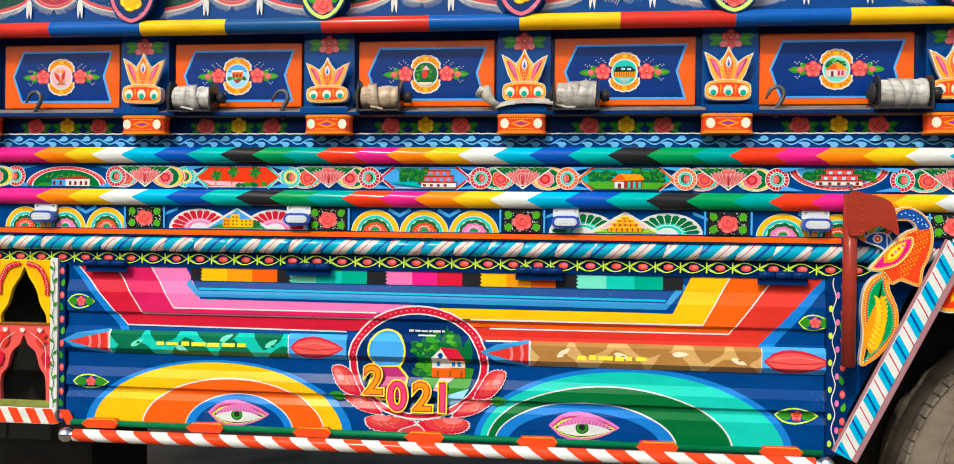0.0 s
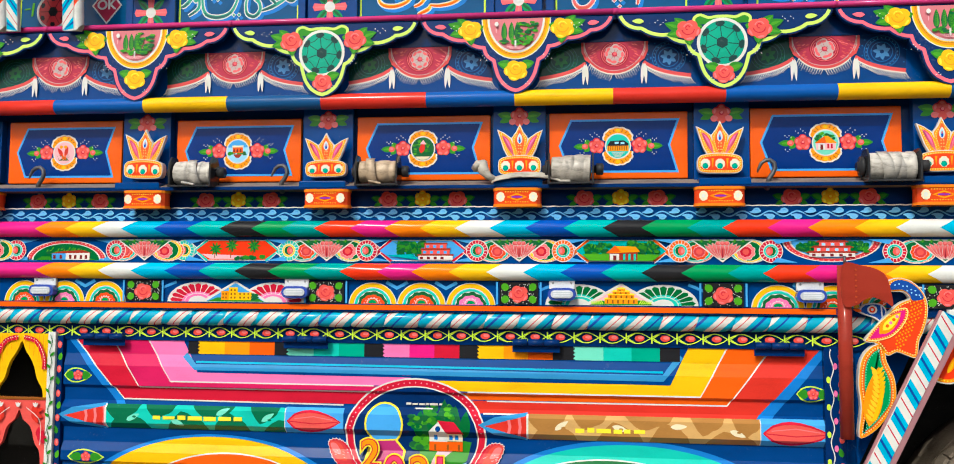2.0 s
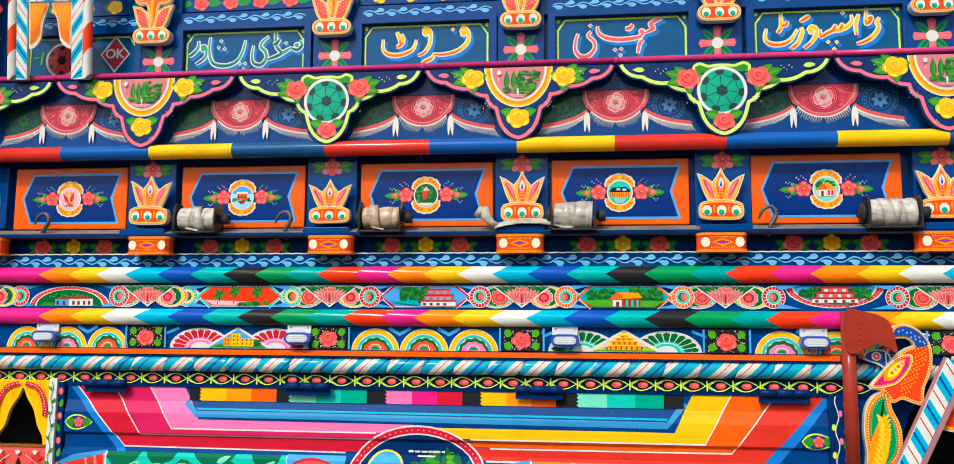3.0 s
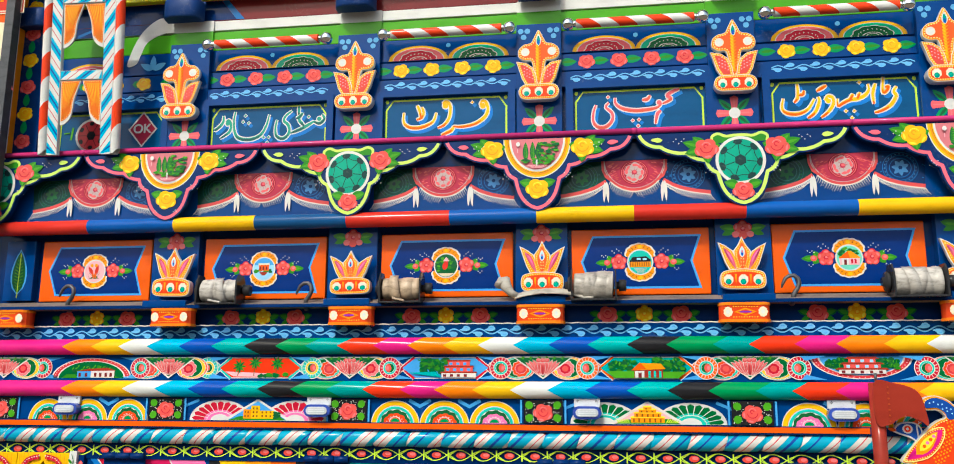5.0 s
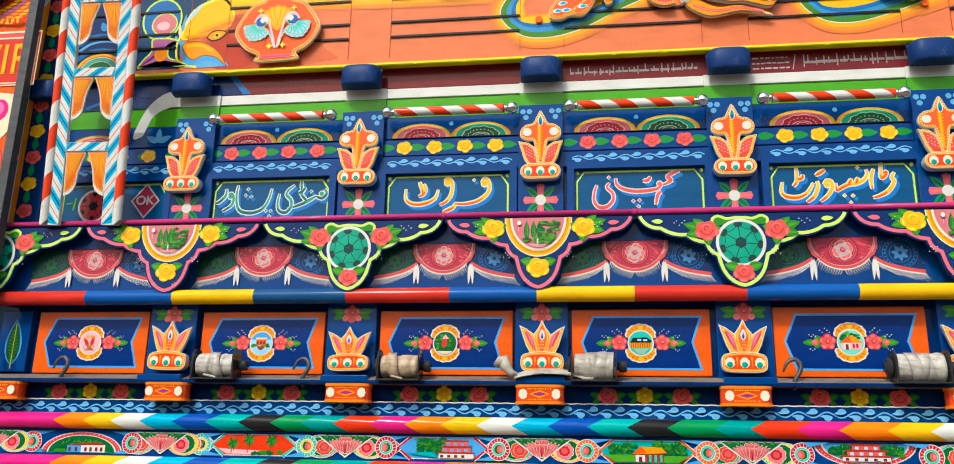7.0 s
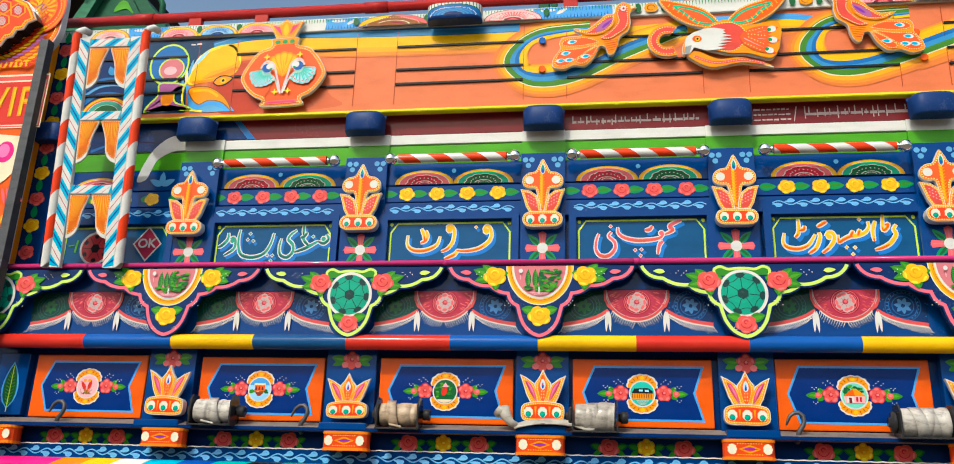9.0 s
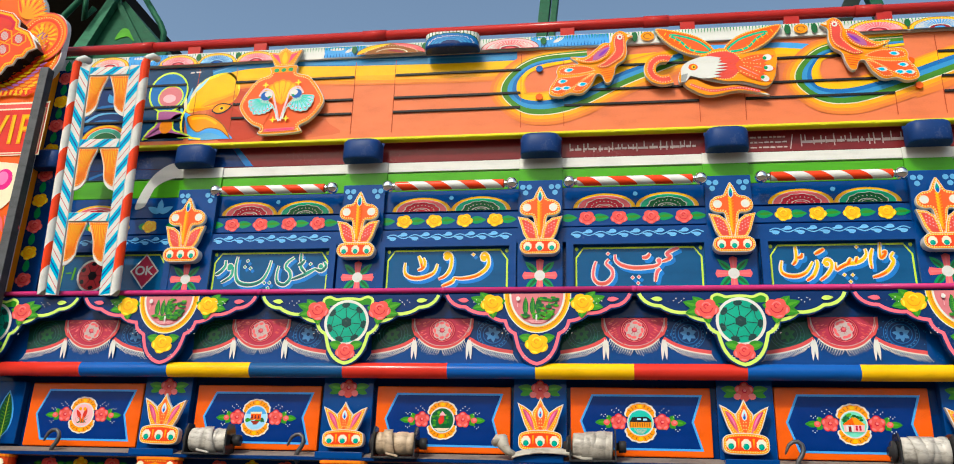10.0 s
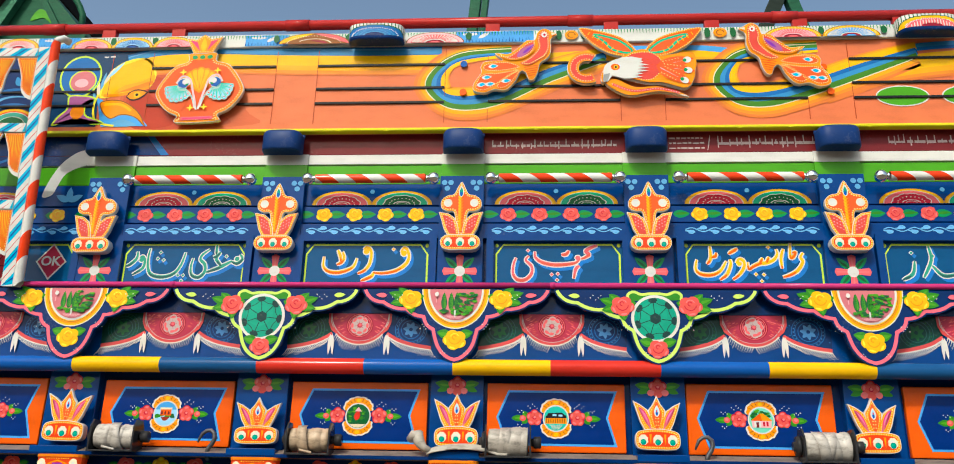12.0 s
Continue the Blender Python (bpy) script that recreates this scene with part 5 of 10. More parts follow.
def bay_panel(xc, w, h, kind):
    """A framed panel: orange border, sky-blue flag outline, flowers and a round picture."""
    th = tagged(empty("bay_panel", xc, Y0, 1.882), "orange-framed navy panel painted with a round picture between roses", "side panel", "bay panels")
    part("panel_board", box(-w / 2, 0, 0, w / 2, 0.03, h, 0.004), "orange", th, "orange enamelled board")
    a = Art()
    q = w / 2
    flag = [(-q + 0.060, 0.019), (-q + 0.029, h * 0.50), (-q + 0.066, h - 0.022), (q - 0.024, h - 0.022), (q - 0.053, h * 0.50), (q - 0.027, 0.018)]
    a.mark("flag_field")
    a.poly(flag, "sky")
    a.poly(inset(flag, 0.0065), "navy2")
    zc = h * 0.485
    for s in (-1, 1):
        a.mark("rose_spray")
        for dx, ln, tn in ((0.098, 0.040, 0), (0.045, 0.032, 45), (0.050, 0.030, -42), (0.088, 0.026, 60), (0.09, 0.022, -50)):
            tt = tn if s > 0 else 180 - tn
            a.leaf(s * dx, zc, ln, 0.020, tt, "leaf")
            a.leaf(s * (dx + 0.003), zc, ln * 0.7, 0.008, tt, "lgreen")
        a.flower(s * 0.066, zc + 0.002, 0.025)
        a.ell(s * 0.102, zc, 0.010, 0.009, "coral", n=10)
        a.ell(s * 0.103, zc + 0.002, 0.006, 0.005, "rose", n=8)
        a.dots([(s * (0.058 + 0.007 * k), zc + 0.031 + 0.006 * ((k * 7) % 3)) for k in range(5)] + [(s * (0.10 + 0.006 * k), zc + 0.018 + 0.005 * (k % 2)) for k in range(4)]
               + [(s * (0.105 + 0.006 * k), zc - 0.02 - 0.005 * (k % 2)) for k in range(3)], 0.0013, "white")
    for f in (1, -1):
        a.mark("scallop")
        pts = []
        for k in range(29):
            t = math.pi * (-0.08 + 1.16 * k / 28)
            rr = 0.0455 * (1 + 0.07 * abs(math.sin(t * 6.5)))
            pts.append((rr * math.cos(t), zc + f * (0.026 + rr * 0.74 * math.sin(t))))
        a.poly(pts, "white")
        a.poly([(x * 0.90, zc + (z - zc) * 0.93) for x, z in pts], "amber")
        a.up()
        for k in range(7):
            t = math.pi * (0.12 + 0.127 * k)
            a.line([(0.030 * math.cos(t), zc + f * (0.026 + 0.02 * math.sin(t))), (0.043 * math.cos(t), zc + f * (0.026 + 0.033 * math.sin(t)))], 0.003, "brown", True, lift=False)
        a.ell(0, zc + f * 0.049, 0.007, 0.006, "yellow", n=10)
    a.mark("round_picture")
    a.ell(0, zc, 0.0405, 0.041, "white", n=26)
    a.at(0, zc)
    sky_c = {"birds": "blush", "fort": "pale", "bird": "dgreen", "car": "aqua", "hut": "mint"}[kind]
    a.ell(0, 0, 0.0365, 0.037, sky_c, n=26)
    rnd = random.Random(kind)

    def inside(x, z):
        return math.hypot(x, z) < 0.031

    if kind == "birds":
        for k in range(16):
            t = -60 - 60 * rnd.random()
            a.line([(rnd.uniform(-0.02, 0.02), -0.026), (rnd.uniform(-0.026, 0.026), rnd.uniform(-0.012, 0.004))], 0.002, "dgreen2", True)
        for s in (-1, 1):
            a.leaf(s * 0.004, -0.012, 0.036, 0.013, 90 + s * -14 + (20 if s < 0 else 0), "red")
            a.leaf(s * 0.004 + 0.002, -0.026, 0.026, 0.006, 100, "orange")
            a.ell(s * 0.008 - 0.003, 0.020, 0.006, 0.006, "amber", n=9)
    elif kind == "fort":
        a.ell(0, 0, 0.0365, 0.037, "sky", 20, 160, n=18)
        for k in range(16):
            x, z = rnd.uniform(-0.03, 0.03), rnd.uniform(-0.012, 0.008)
            a.ell(x, z, 0.007, 0.005, rnd.choice(["dgreen", "leaf"]), n=8)
        a.rect(-0.017, -0.006, 0.018, 0.014, "orange")
        a.rect(-0.019, 0.013, 0.020, 0.019, "cream")
        for u in (-0.012, -0.001, 0.010):
            a.ell(u, -0.003, 0.0035, 0.012, "maroon", 0, 180, n=8)
        a.poly([(-0.03, -0.014), (0.03, -0.014), (0.022, -0.026), (-0.022, -0.026)], "pale")
        a.poly([(-0.016, -0.010), (0.016, -0.010), (0.005, -0.022), (-0.005, -0.022)], "brick")
    elif kind == "bird":
        for k in range(50):
            x, z = rnd.uniform(-0.03, 0.03), rnd.uniform(-0.018, 0.03)
            if inside(x, z):
                a.ell(x, z, 0.006, 0.003, rnd.choice(["leaf", "dgreen2", "lgreen", "dgreen"]), turn=rnd.uniform(-30, 30), n=7)
        a.ell(0, 0, 0.0355, 0.036, "cream", 225, 315, n=10)
        a.leaf(-0.006, -0.014, 0.034, 0.018, 75, "red")
        a.poly([(-0.010, 0.014), (0.012, 0.014), (0.001, 0.028)], "blush")
    elif kind == "car":
        a.rect(-0.033, -0.016, 0.033, 0.002, "amber")
        a.up()
        for k in range(9):
            a.rect(-0.031 + 0.007 * k, -0.014, -0.028 + 0.007 * k, 0.0, "brown")
        a.poly([(-0.032, 0.003), (-0.024, 0.016), (0.018, 0.018), (0.032, 0.008), (0.032, 0.001), (-0.032, 0.001)], "black")
        a.rect(-0.010, 0.007, 0.002, 0.013, "pale")
        a.rect(0.008, 0.006, 0.020, 0.012, "pale")
        for k in range(6):
            a.line([(-0.02 + 0.002 * k, -0.020 - 0.0025 * k), (0.02 - 0.002 * k, -0.020 - 0.0025 * k)], 0.001, "white")
    else:
        for k in range(40):
            x, z = rnd.uniform(-0.031, 0.031), rnd.uniform(0.0, 0.032)
            if inside(x, z):
                a.ell(x, z, 0.006, 0.004, rnd.choice(["leaf", "dgreen2", "lgreen", "dgreen"]), n=7)
        a.poly([(-0.028, -0.022), (0.028, -0.022), (0.030, 0.0), (-0.030, 0.0)], "blush")
        a.rect(-0.022, -0.022, -0.002, 0.0, "white")
        a.rect(-0.016, -0.022, -0.008, -0.006, "maroon")
        for u in (0.004, 0.014):
            a.rect(u, -0.018, u + 0.006, -0.004, "crimson")
        a.poly([(-0.032, -0.002), (-0.004, 0.020), (0.006, 0.020), (0.034, -0.002)], "amber")
        a.poly([(-0.032, -0.002), (-0.004, 0.020), (0.002, -0.002)], "orange")
    a.pop()
    art_part("panel_painting", a, th, y=-0.0006)
    return th


bay_panel(-1.379, 0.408, 0.211, "birds")
bay_panel(-0.768, 0.427, 0.207, "fort")
bay_panel(-0.150, 0.434, 0.208, "bird")
bay_panel(0.467, 0.426, 0.209, "car")
bay_panel(1.088, 0.442, 0.214, "hut")
bay_panel(1.745, 0.450, 0.212, "birds")

# the narrow end panel with a painted feather
fe = tagged(empty("end_panel", -1.66, Y0 - 0.01, 1.885), "narrow blue end panel painted with a green feather", "side panel")
part("panel_board", box(-0.055, 0, 0, 0.055, 0.03, 0.21, 0.003), "mid", fe)
a = Art()
a.leaf(0.0, 0.02, 0.16, 0.062, 90, "sky")
a.leaf(0.0, 0.025, 0.148, 0.05, 90, "dgreen")
a.up()
for k in range(10):
    for s in (-1, 1):
        a.line([(0, 0.035 + 0.011 * k), (s * 0.016 * math.sin(math.pi * (k + 2) / 13), 0.043 + 0.011 * k)], 0.0028, "lgreen", lift=False)
a.line([(0, 0.01), (0.002, 0.165)], 0.003, "lime")
art_part("feather_painting", a, fe, y=-0.0006)


# bumper brackets under the sill
def bracket():
    th = empty("bumper_bracket", 0, 0, 0)
    # plan outline with round ends, extruded upward
    right = [(0.048, -0.045), (0.060, -0.0415), (0.069, -0.033), (0.0735, -0.020), (0.073, -0.006), (0.066, 0.012), (0.056, 0.03)]
    plan = [(-x, y) for x, y in reversed(right)] + right
    bm = bmesh.new()
    lo = [bm.verts.new((x, y, 0.002)) for x, y in plan]
    hi = [bm.verts.new((x, y, 0.058)) for x, y in plan]
    for i in range(len(plan)):
        j = (i + 1) % len(plan)
        bm.faces.new((lo[i], lo[j], hi[j], hi[i]))
    bm.faces.new(hi)
    bm.faces.new(lo)
    bmesh.ops.recalc_face_normals(bm, faces=bm.faces)
    part("bracket_body", bm, "scarlet", th)
    for z0, c in ((0.0, "amber4"), (0.050, "amber4")):
        bm = bmesh.new()
        lo = [bm.verts.new((x * 1.03, y * 1.05, z0)) for x, y in plan]
        hi = [bm.verts.new((x * 1.03, y * 1.05, z0 + 0.0085)) for x, y in plan]
        for i in range(len(plan)):
            j = (i + 1) % len(plan)
            bm.faces.new((lo[i], lo[j], hi[j], hi[i]))
        bm.faces.new(hi)
        bm.faces.new(lo)
        bmesh.ops.recalc_face_normals(bm, faces=bm.faces)
        part("lip", bm, c, th)
    a = Art()
    a.poly([(-0.032, 0.030), (0.0, 0.042), (0.032, 0.030), (0.0, 0.018)], "amber")
    a.poly([(-0.024, 0.030), (0.0, 0.037), (0.024, 0.030), (0.0, 0.023)], "red")
    a.rect(-0.016, 0.0275, 0.016, 0.0325, "purple")
    for s in (-1, 1):
        pts = [(s * 0.050 + 0.013 * (1 + 0.08 * math.cos(9 * t * math.pi / 18)) * math.cos(t * math.pi / 18), 0.030 + 0.015 * math.sin(t * math.pi / 18)) for t in range(36)]
        a.poly(pts, "cream")
        a.ell(s * 0.050, 0.030, 0.006, 0.007, "white", n=12)
    a.dots([(-0.034 + 0.0075 * k, 0.0455) for k in range(10)] + [(-0.034 + 0.0075 * k, 0.0145) for k in range(10)], 0.0013, "lemon")
    art_part("bracket_painting", a, th, y=-0.0456)
    return tagged(th, "orange rounded bracket with cream rosettes under the sill", "bracket", "bumper brackets")


br = bracket()
for i, xc in enumerate((-1.640, -1.052, -0.446, 0.158, 0.765, 1.392)):
    m = pose(xc, Y0 - 0.036, 1.788)
    if i == 0:
        br.matrix_basis = m
    else:
        copy_thing(br, m)


# webbing winches on the sill
def winch(seed, tail):
    rnd = random.Random(seed)
    th = empty("strap_winch", 0, 0, 0)
    BR = STEEL
    bm = box(-0.072, -0.043, -0.003, 0.072, 0.030, 0.002, 0.001)
    part("base_plate", bm, "dark", th)
    for x in (-0.070, 0.066):
        pts = [(-0.043, 0.0), (0.028, 0.0), (0.028, 0.062), (0.012, 0.087), (-0.026, 0.087), (-0.043, 0.066)]
        bm = bmesh.new()
        a0 = [bm.verts.new((x, y, z)) for y, z in pts]
        a1 = [bm.verts.new((x + 0.005, y, z)) for y, z in pts]
        bm.faces.new(a0)
        bm.faces.new(a1)
        for i in range(len(pts)):
            bm.faces.new((a0[i], a0[(i + 1) % 6], a1[(i + 1) % 6], a1[i]))
        bmesh.ops.recalc_face_normals(bm, faces=bm.faces)
        part("cheek_plate", bm, "dark", th)
    rings = [(-0.090, 0.012), (-0.082, 0.014), (-0.081, 0.027), (-0.074, 0.029), (-0.071, 0.026)]
    part("ratchet_wheel", lathe(rings, 12), "dark", th, at=(0, 0, 0.042))
    part("drum_nut", lathe([(0.071, 0.012), (0.078, 0.012), (0.079, 0.018), (0.099, 0.018), (0.102, 0.014)], 6), "dark", th, at=(0, 0, 0.042))
    # wound webbing: a few broad overlapping turns, the last ones slanting
    wraps = []
    x = -0.060
    r = 0.034
    while x < 0.060:
        w = rnd.uniform(0.014, 0.040)
        r = min(0.041, max(0.030, r + rnd.uniform(-0.004, 0.004)))
        e = min(x + w, 0.061)
        wraps += [(x, r - 0.0005), (x + 0.0015, r), ((x + e) / 2, r + 0.0008), (e - 0.0012, r)]
        x = e + 0.0004
    bm = lathe([(-0.064, 0.018), (-0.062, 0.030)] + wraps + [(0.063, 0.018)], 30)
    k = rnd.uniform(-0.30, 0.30)
    for v in bm.verts:
        v.co.x += k * v.co.z * (1 - abs(v.co.x) / 0.075) + 0.0012 * noise.noise(v.co * 60)
        v.co.y *= 1 + 0.05 * noise.noise(v.co * 30)
        v.co.z *= 1 + 0.04 * noise.noise(v.co * 24 + Vector((seed, 0, 0)))
    roll = part("webbing_roll", bm, WEB_TONES[seed % 3], th, "shiny worn webbing strap")
    roll.location = (0, 0, 0.042)
    for q in range(1 if seed < 6 else 3):
        lean = rnd.uniform(6, 16) * (1 if q % 2 else -1)
        bm = bmesh.new()
        rows = []
        for j in range(17):
            t = 2 * math.pi * (j / 16 * 0.62 + 0.30)
            rr = 0.0400 + 0.0006 * q
            rows.append([bm.verts.new((u + rr * math.sin(t) * math.tan(radians(lean)), rr * math.cos(t), rr * math.sin(t))) for u in (-0.015, 0.015)])
        for p0, p1 in zip(rows, rows[1:]):
            bm.faces.new((p0[0], p0[1], p1[1], p1[0])).smooth = True
        bmesh.ops.recalc_face_normals(bm, faces=bm.faces)
        bmesh.ops.solidify(bm, geom=bm.faces[:], thickness=0.0006)
        part("webbing_turn", bm, WEB_TONES[seed % 3], th, at=(rnd.uniform(-0.028, 0.028), 0, 0.042))
    if tail:
        bm = box(-0.03, -0.048, 0.002, 0.01, -0.030, 0.008, 0.002)
        part("strap_end", bm, WEB_TONES[seed % 3], th, at=pose(0, 0, 0, 0, 10, 8))
    return tagged(th, "black steel ratchet winch wound with beige webbing strap", "strap winch", "strap winches")


for i, (x, z, wd) in enumerate(((-0.886, 1.858, 1.0), (-0.279, 1.857, 0.95), (0.322, 1.858, 0.97), (1.252, 1.858, 1.06))):
    w = winch(i + 3, i < 2)
    w.matrix_basis = pose(x, Y0 - 0.062, z) @ Matrix.Diagonal((wd, 1, 1.08, 1))


def hook(x, z, flip=1):
    way = [(-0.006, 0.02, -0.012), (-0.006, 0.0, 0.0), (-0.002, 0, 0.016), (0.009, 0, 0.032), (0.015, 0, 0.047), (0.012, 0, 0.062), (0.001, 0, 0.071),
           (-0.013, 0, 0.070), (-0.025, 0, 0.061), (-0.032, 0, 0.047), (-0.037, 0, 0.034)]
    bm = curve_pipe(way, [0.0085, 0.0080, 0.0072, 0.0070, 0.0068, 0.0066, 0.0064, 0.0060, 0.0054, 0.0044, 0.0024])
    ob = solo("tarpaulin_hook", bm, STEEL, "dark forged steel hook rising from the sill", "hook", "tarpaulin hooks", at=pose(x, Y0 - 0.05, z))
    return ob


for x, z in ((-1.434, 1.858), (-0.597, 1.856), (0.914, 1.857)):
    hook(x, z)

# loose end of webbing lying over the sill
ls = tagged(empty("loose_strap", 0.10, Y0 - 0.075, 1.87), "loose beige webbing strap draped over the sill", "strap")
bm = bmesh.new()
rows = []
for i in range(25):
    t = i / 24
    x = -0.02 + 0.24 * t
    zc = 0.003 + 0.018 * math.sin(math.pi * min(1, t * 1.15)) ** 0.7
    rows.append([bm.verts.new((x, -0.012 + 0.006 * math.sin(5 * t), zc - 0.010)), bm.verts.new((x + 0.004, -0.003, zc + 0.004)), bm.verts.new((x + 0.006, 0.030, zc + 0.010)), bm.verts.new((x + 0.006, 0.032, zc + 0.006)), bm.verts.new((x + 0.004, 0.0, zc - 0.001)), bm.verts.new((x, -0.009, zc - 0.013))])
for p, q in zip(rows, rows[1:]):
    for k in range(6):
        bm.faces.new((p[k], p[(k + 1) % 6], q[(k + 1) % 6], q[k])).smooth = True
bm.faces.new(rows[0])
bm.faces.new(rows[-1])
bmesh.ops.recalc_face_normals(bm, faces=bm.faces)
part("strap_run", bm, WEBBING, ls)
bm = curve_pipe([(-0.055, 0.01, 0.055), (-0.045, 0.0, 0.03), (-0.03, 0.0, 0.012), (-0.012, 0, 0.004)], [0.020, 0.017, 0.012, 0.010], 8)
part("strap_knot", bm, WEBBING, ls)
bm = curve_pipe([(-0.075, 0.012, 0.036), (-0.062, 0.0, 0.05), (-0.045, 0.0, 0.046)], [0.012, 0.015, 0.010], 8)
part("strap_fold", bm, WEBBING, ls)


# side marker lamps on the arch band
def marker_lamp():
    th = empty("marker_lamp", 0, 0, 0)
    part("mount_plate", box(-0.039, -0.006, 0.014, 0.039, 0.004, 0.040, 0.002), simple("zinc", (0.62, 0.63, 0.64), 0.5, 0.35), th, "bright zinc plate")
    part("mount_screw", lathe([(0, 0.004), (0.003, 0.003)], 10, axis="y"), STEEL, th, at=pose(-0.028, -0.006, 0.032))
    part("mount_screw", lathe([(0, 0.004), (0.003, 0.003)], 10, axis="y"), STEEL, th, at=pose(0.028, -0.006, 0.032))
    part("lamp_bezel", slab(capsule(-0.043, 0.043, -0.021, 0.017), 0.026), simple("bezel_blue", (0.05, 0.10, 0.50), 0.15, 0.3, 0.03, 0.1, 0.5), th, "blue lamp bezel", at=(0, -0.026, 0))
    part("lamp_lens", slab(capsule(-0.034, 0.034, -0.014, 0.010), 0.006), simple("lamp_clear", (0.62, 0.66, 0.72), 0.12, 0.2, 0.03, 0.1, 0.6), th, "clear ribbed lens", at=(0, -0.031, 0))
    bm = bmesh.new()
    for k in range(4):
        box(-0.026, -0.033, -0.0115 + 0.0055 * k, 0.026, -0.0305, -0.0090 + 0.0055 * k, bm=bm)
    part("lens_rib", bm, simple("lamp_clear2", (0.75, 0.78, 0.82), 0.1, 0.1, 0.03, 0.1, 0.6), th)
    return tagged(th, "small side lamp with a blue bezel on a zinc plate", "marker lamp", "marker lamps")


lamp = marker_lamp()
for i, x in enumerate((-1.4235, -0.5555, 0.2935, 1.032, 1.70)):
    m = pose(x * 0.99 + 0.004, Y0 - 0.036, 1.524)
    if i == 0:
        lamp.matrix_basis = m
    else:
        copy_thing(lamp, m)

# ---- valance and fringe ----
def fringe_art(a, xc):
    """Red round between two dark wings, over a white-fringed curtain hem."""
    a.base()
    xc -= 0.006
    zc = 2.266
    rnd = random.Random(int(xc * 1000))
    for s, c, c2, c3 in ((-1, "green4", "dgreen", "jade2"), (1, "blue4", "pale4", "sky2")):
        hem = bezier([(s * 0.088, 2.240), (s * 0.125, 2.219), (s * 0.175, 2.204), (s * 0.238, 2.194)], 6, False)
        a.mark("wing")
        a.poly([(xc + s * 0.085, 2.303)] + [(xc + x, z) for x, z in hem] + [(xc + s * 0.238, 2.303)], c)
        fx, fz = xc + s * 0.165, 2.252
        for rr in (0.030, 0.040, 0.050):
            a.arc(fx, fz, rr, rr + 0.0018, c3, 0, 360, 0.95, 24, lift=False)
        a.up()
        for k in range(24):
            t = 2 * math.pi * k / 24
            a.ell(fx + 0.045 * math.cos(t), fz + 0.043 * math.sin(t), 0.0022, 0.0022, c2, n=7, lift=False)
        for k in range(7):
            a.leaf(fx, fz, 0.026, 0.014, 51 * k + 20, c2)
        a.ell(fx, fz, 0.006, 0.006, c, n=10)
        a.up()
        for k in range(26):
            x, z = rnd.uniform(0.10, 0.235), rnd.uniform(2.215, 2.300)
            if math.hypot(x - 0.165, z - fz) > 0.054 and z > 2.245 - 0.05 * (x - 0.09) / 0.15:
                a.ell(xc + s * x, z, 0.0024, 0.0018, c3, n=6, lift=False)
        a.mark("curtain_hem")
        a.line([(xc + x, z - 0.002) for x, z in hem], 0.012, "redsoft")
        a.line([(xc + x, z - 0.009) for x, z in hem], 0.0036, "white")
        a.mark("fringe").up()
        for x, z in along([(xc + x, z - 0.010) for x, z in hem], 0.0072, False):
            k = rnd.uniform(0.8, 1.15)
            a.line([(x, z + 0.001), (x + s * 0.006 * k, z - 0.011 * k), (x + s * 0.018 * k, z - 0.023 * k)], 0.0030, "white", True, lift=False)
    top = 2.303
    a.mark("red_round")
    a.ell(xc, top, 0.102, 0.099, "redsoft", 180, 360, n=30)
    a.ell(xc, top, 0.094, 0.091, "blush2", 180, 360, n=30)
    a.ell(xc, top, 0.0915, 0.0885, "crimson3", 180, 360, n=30)
    a.up()
    for k in range(150):
        x, z = rnd.uniform(-0.088, 0.088), rnd.uniform(-0.084, -0.004)
        if (x / 0.087) ** 2 + (z / 0.083) ** 2 < 1 and math.hypot(x, z + 0.040) > 0.047:
            a.leaf(xc + x, top + z, 0.013, 0.0034, 205 if x < 0 else -25, "redsoft" if k % 3 else "rose2", 4, lift=False)
    a.ell(xc, zc - 0.002, 0.0440, 0.0400, "wine", n=26)
    for r0 in (0.0385, 0.0330):
        a.arc(xc, zc - 0.002, r0, r0 + 0.0022, "rose2", 0, 360, 0.92, 28)
    a.mark("round_flower").flower(xc, zc - 0.002, 0.0330, "blush2", "rose2", "crimson3", 8)
    low = [(xc + 0.098 * math.sin(radians(t)), top - 0.095 * math.cos(radians(t))) for t in range(-50, 51, 5)]
    for s in (-1, 1):
        a.mark("curtain_hem").line([(xc + s * 0.0985, top), (xc + s * 0.0975, top - 0.030), (xc + s * 0.088, top - 0.052), (xc + s * 0.075, top - 0.062)], 0.0075, "redsoft")
        a.line([(xc + s * 0.0938, top), (xc + s * 0.0930, top - 0.028), (xc + s * 0.085, top - 0.046)], 0.0022, "blush2")
    a.mark("curtain_hem")
    a.line(low, 0.009, "redsoft")
    a.line([(x, z - 0.006) for x, z in low], 0.0036, "white")
    a.mark("fringe").up()
    for x, z in along([(x, z - 0.007) for x, z in low], 0.0072, False):
        k = rnd.uniform(0.8, 1.15)
        sg = 1 if x > xc else -1
        a.line([(x, z + 0.001), (x + 0.004 * k * sg, z - 0.009 * k), (x + 0.010 * k * sg, z - 0.019 * k)], 0.0028, "white", True, lift=False)
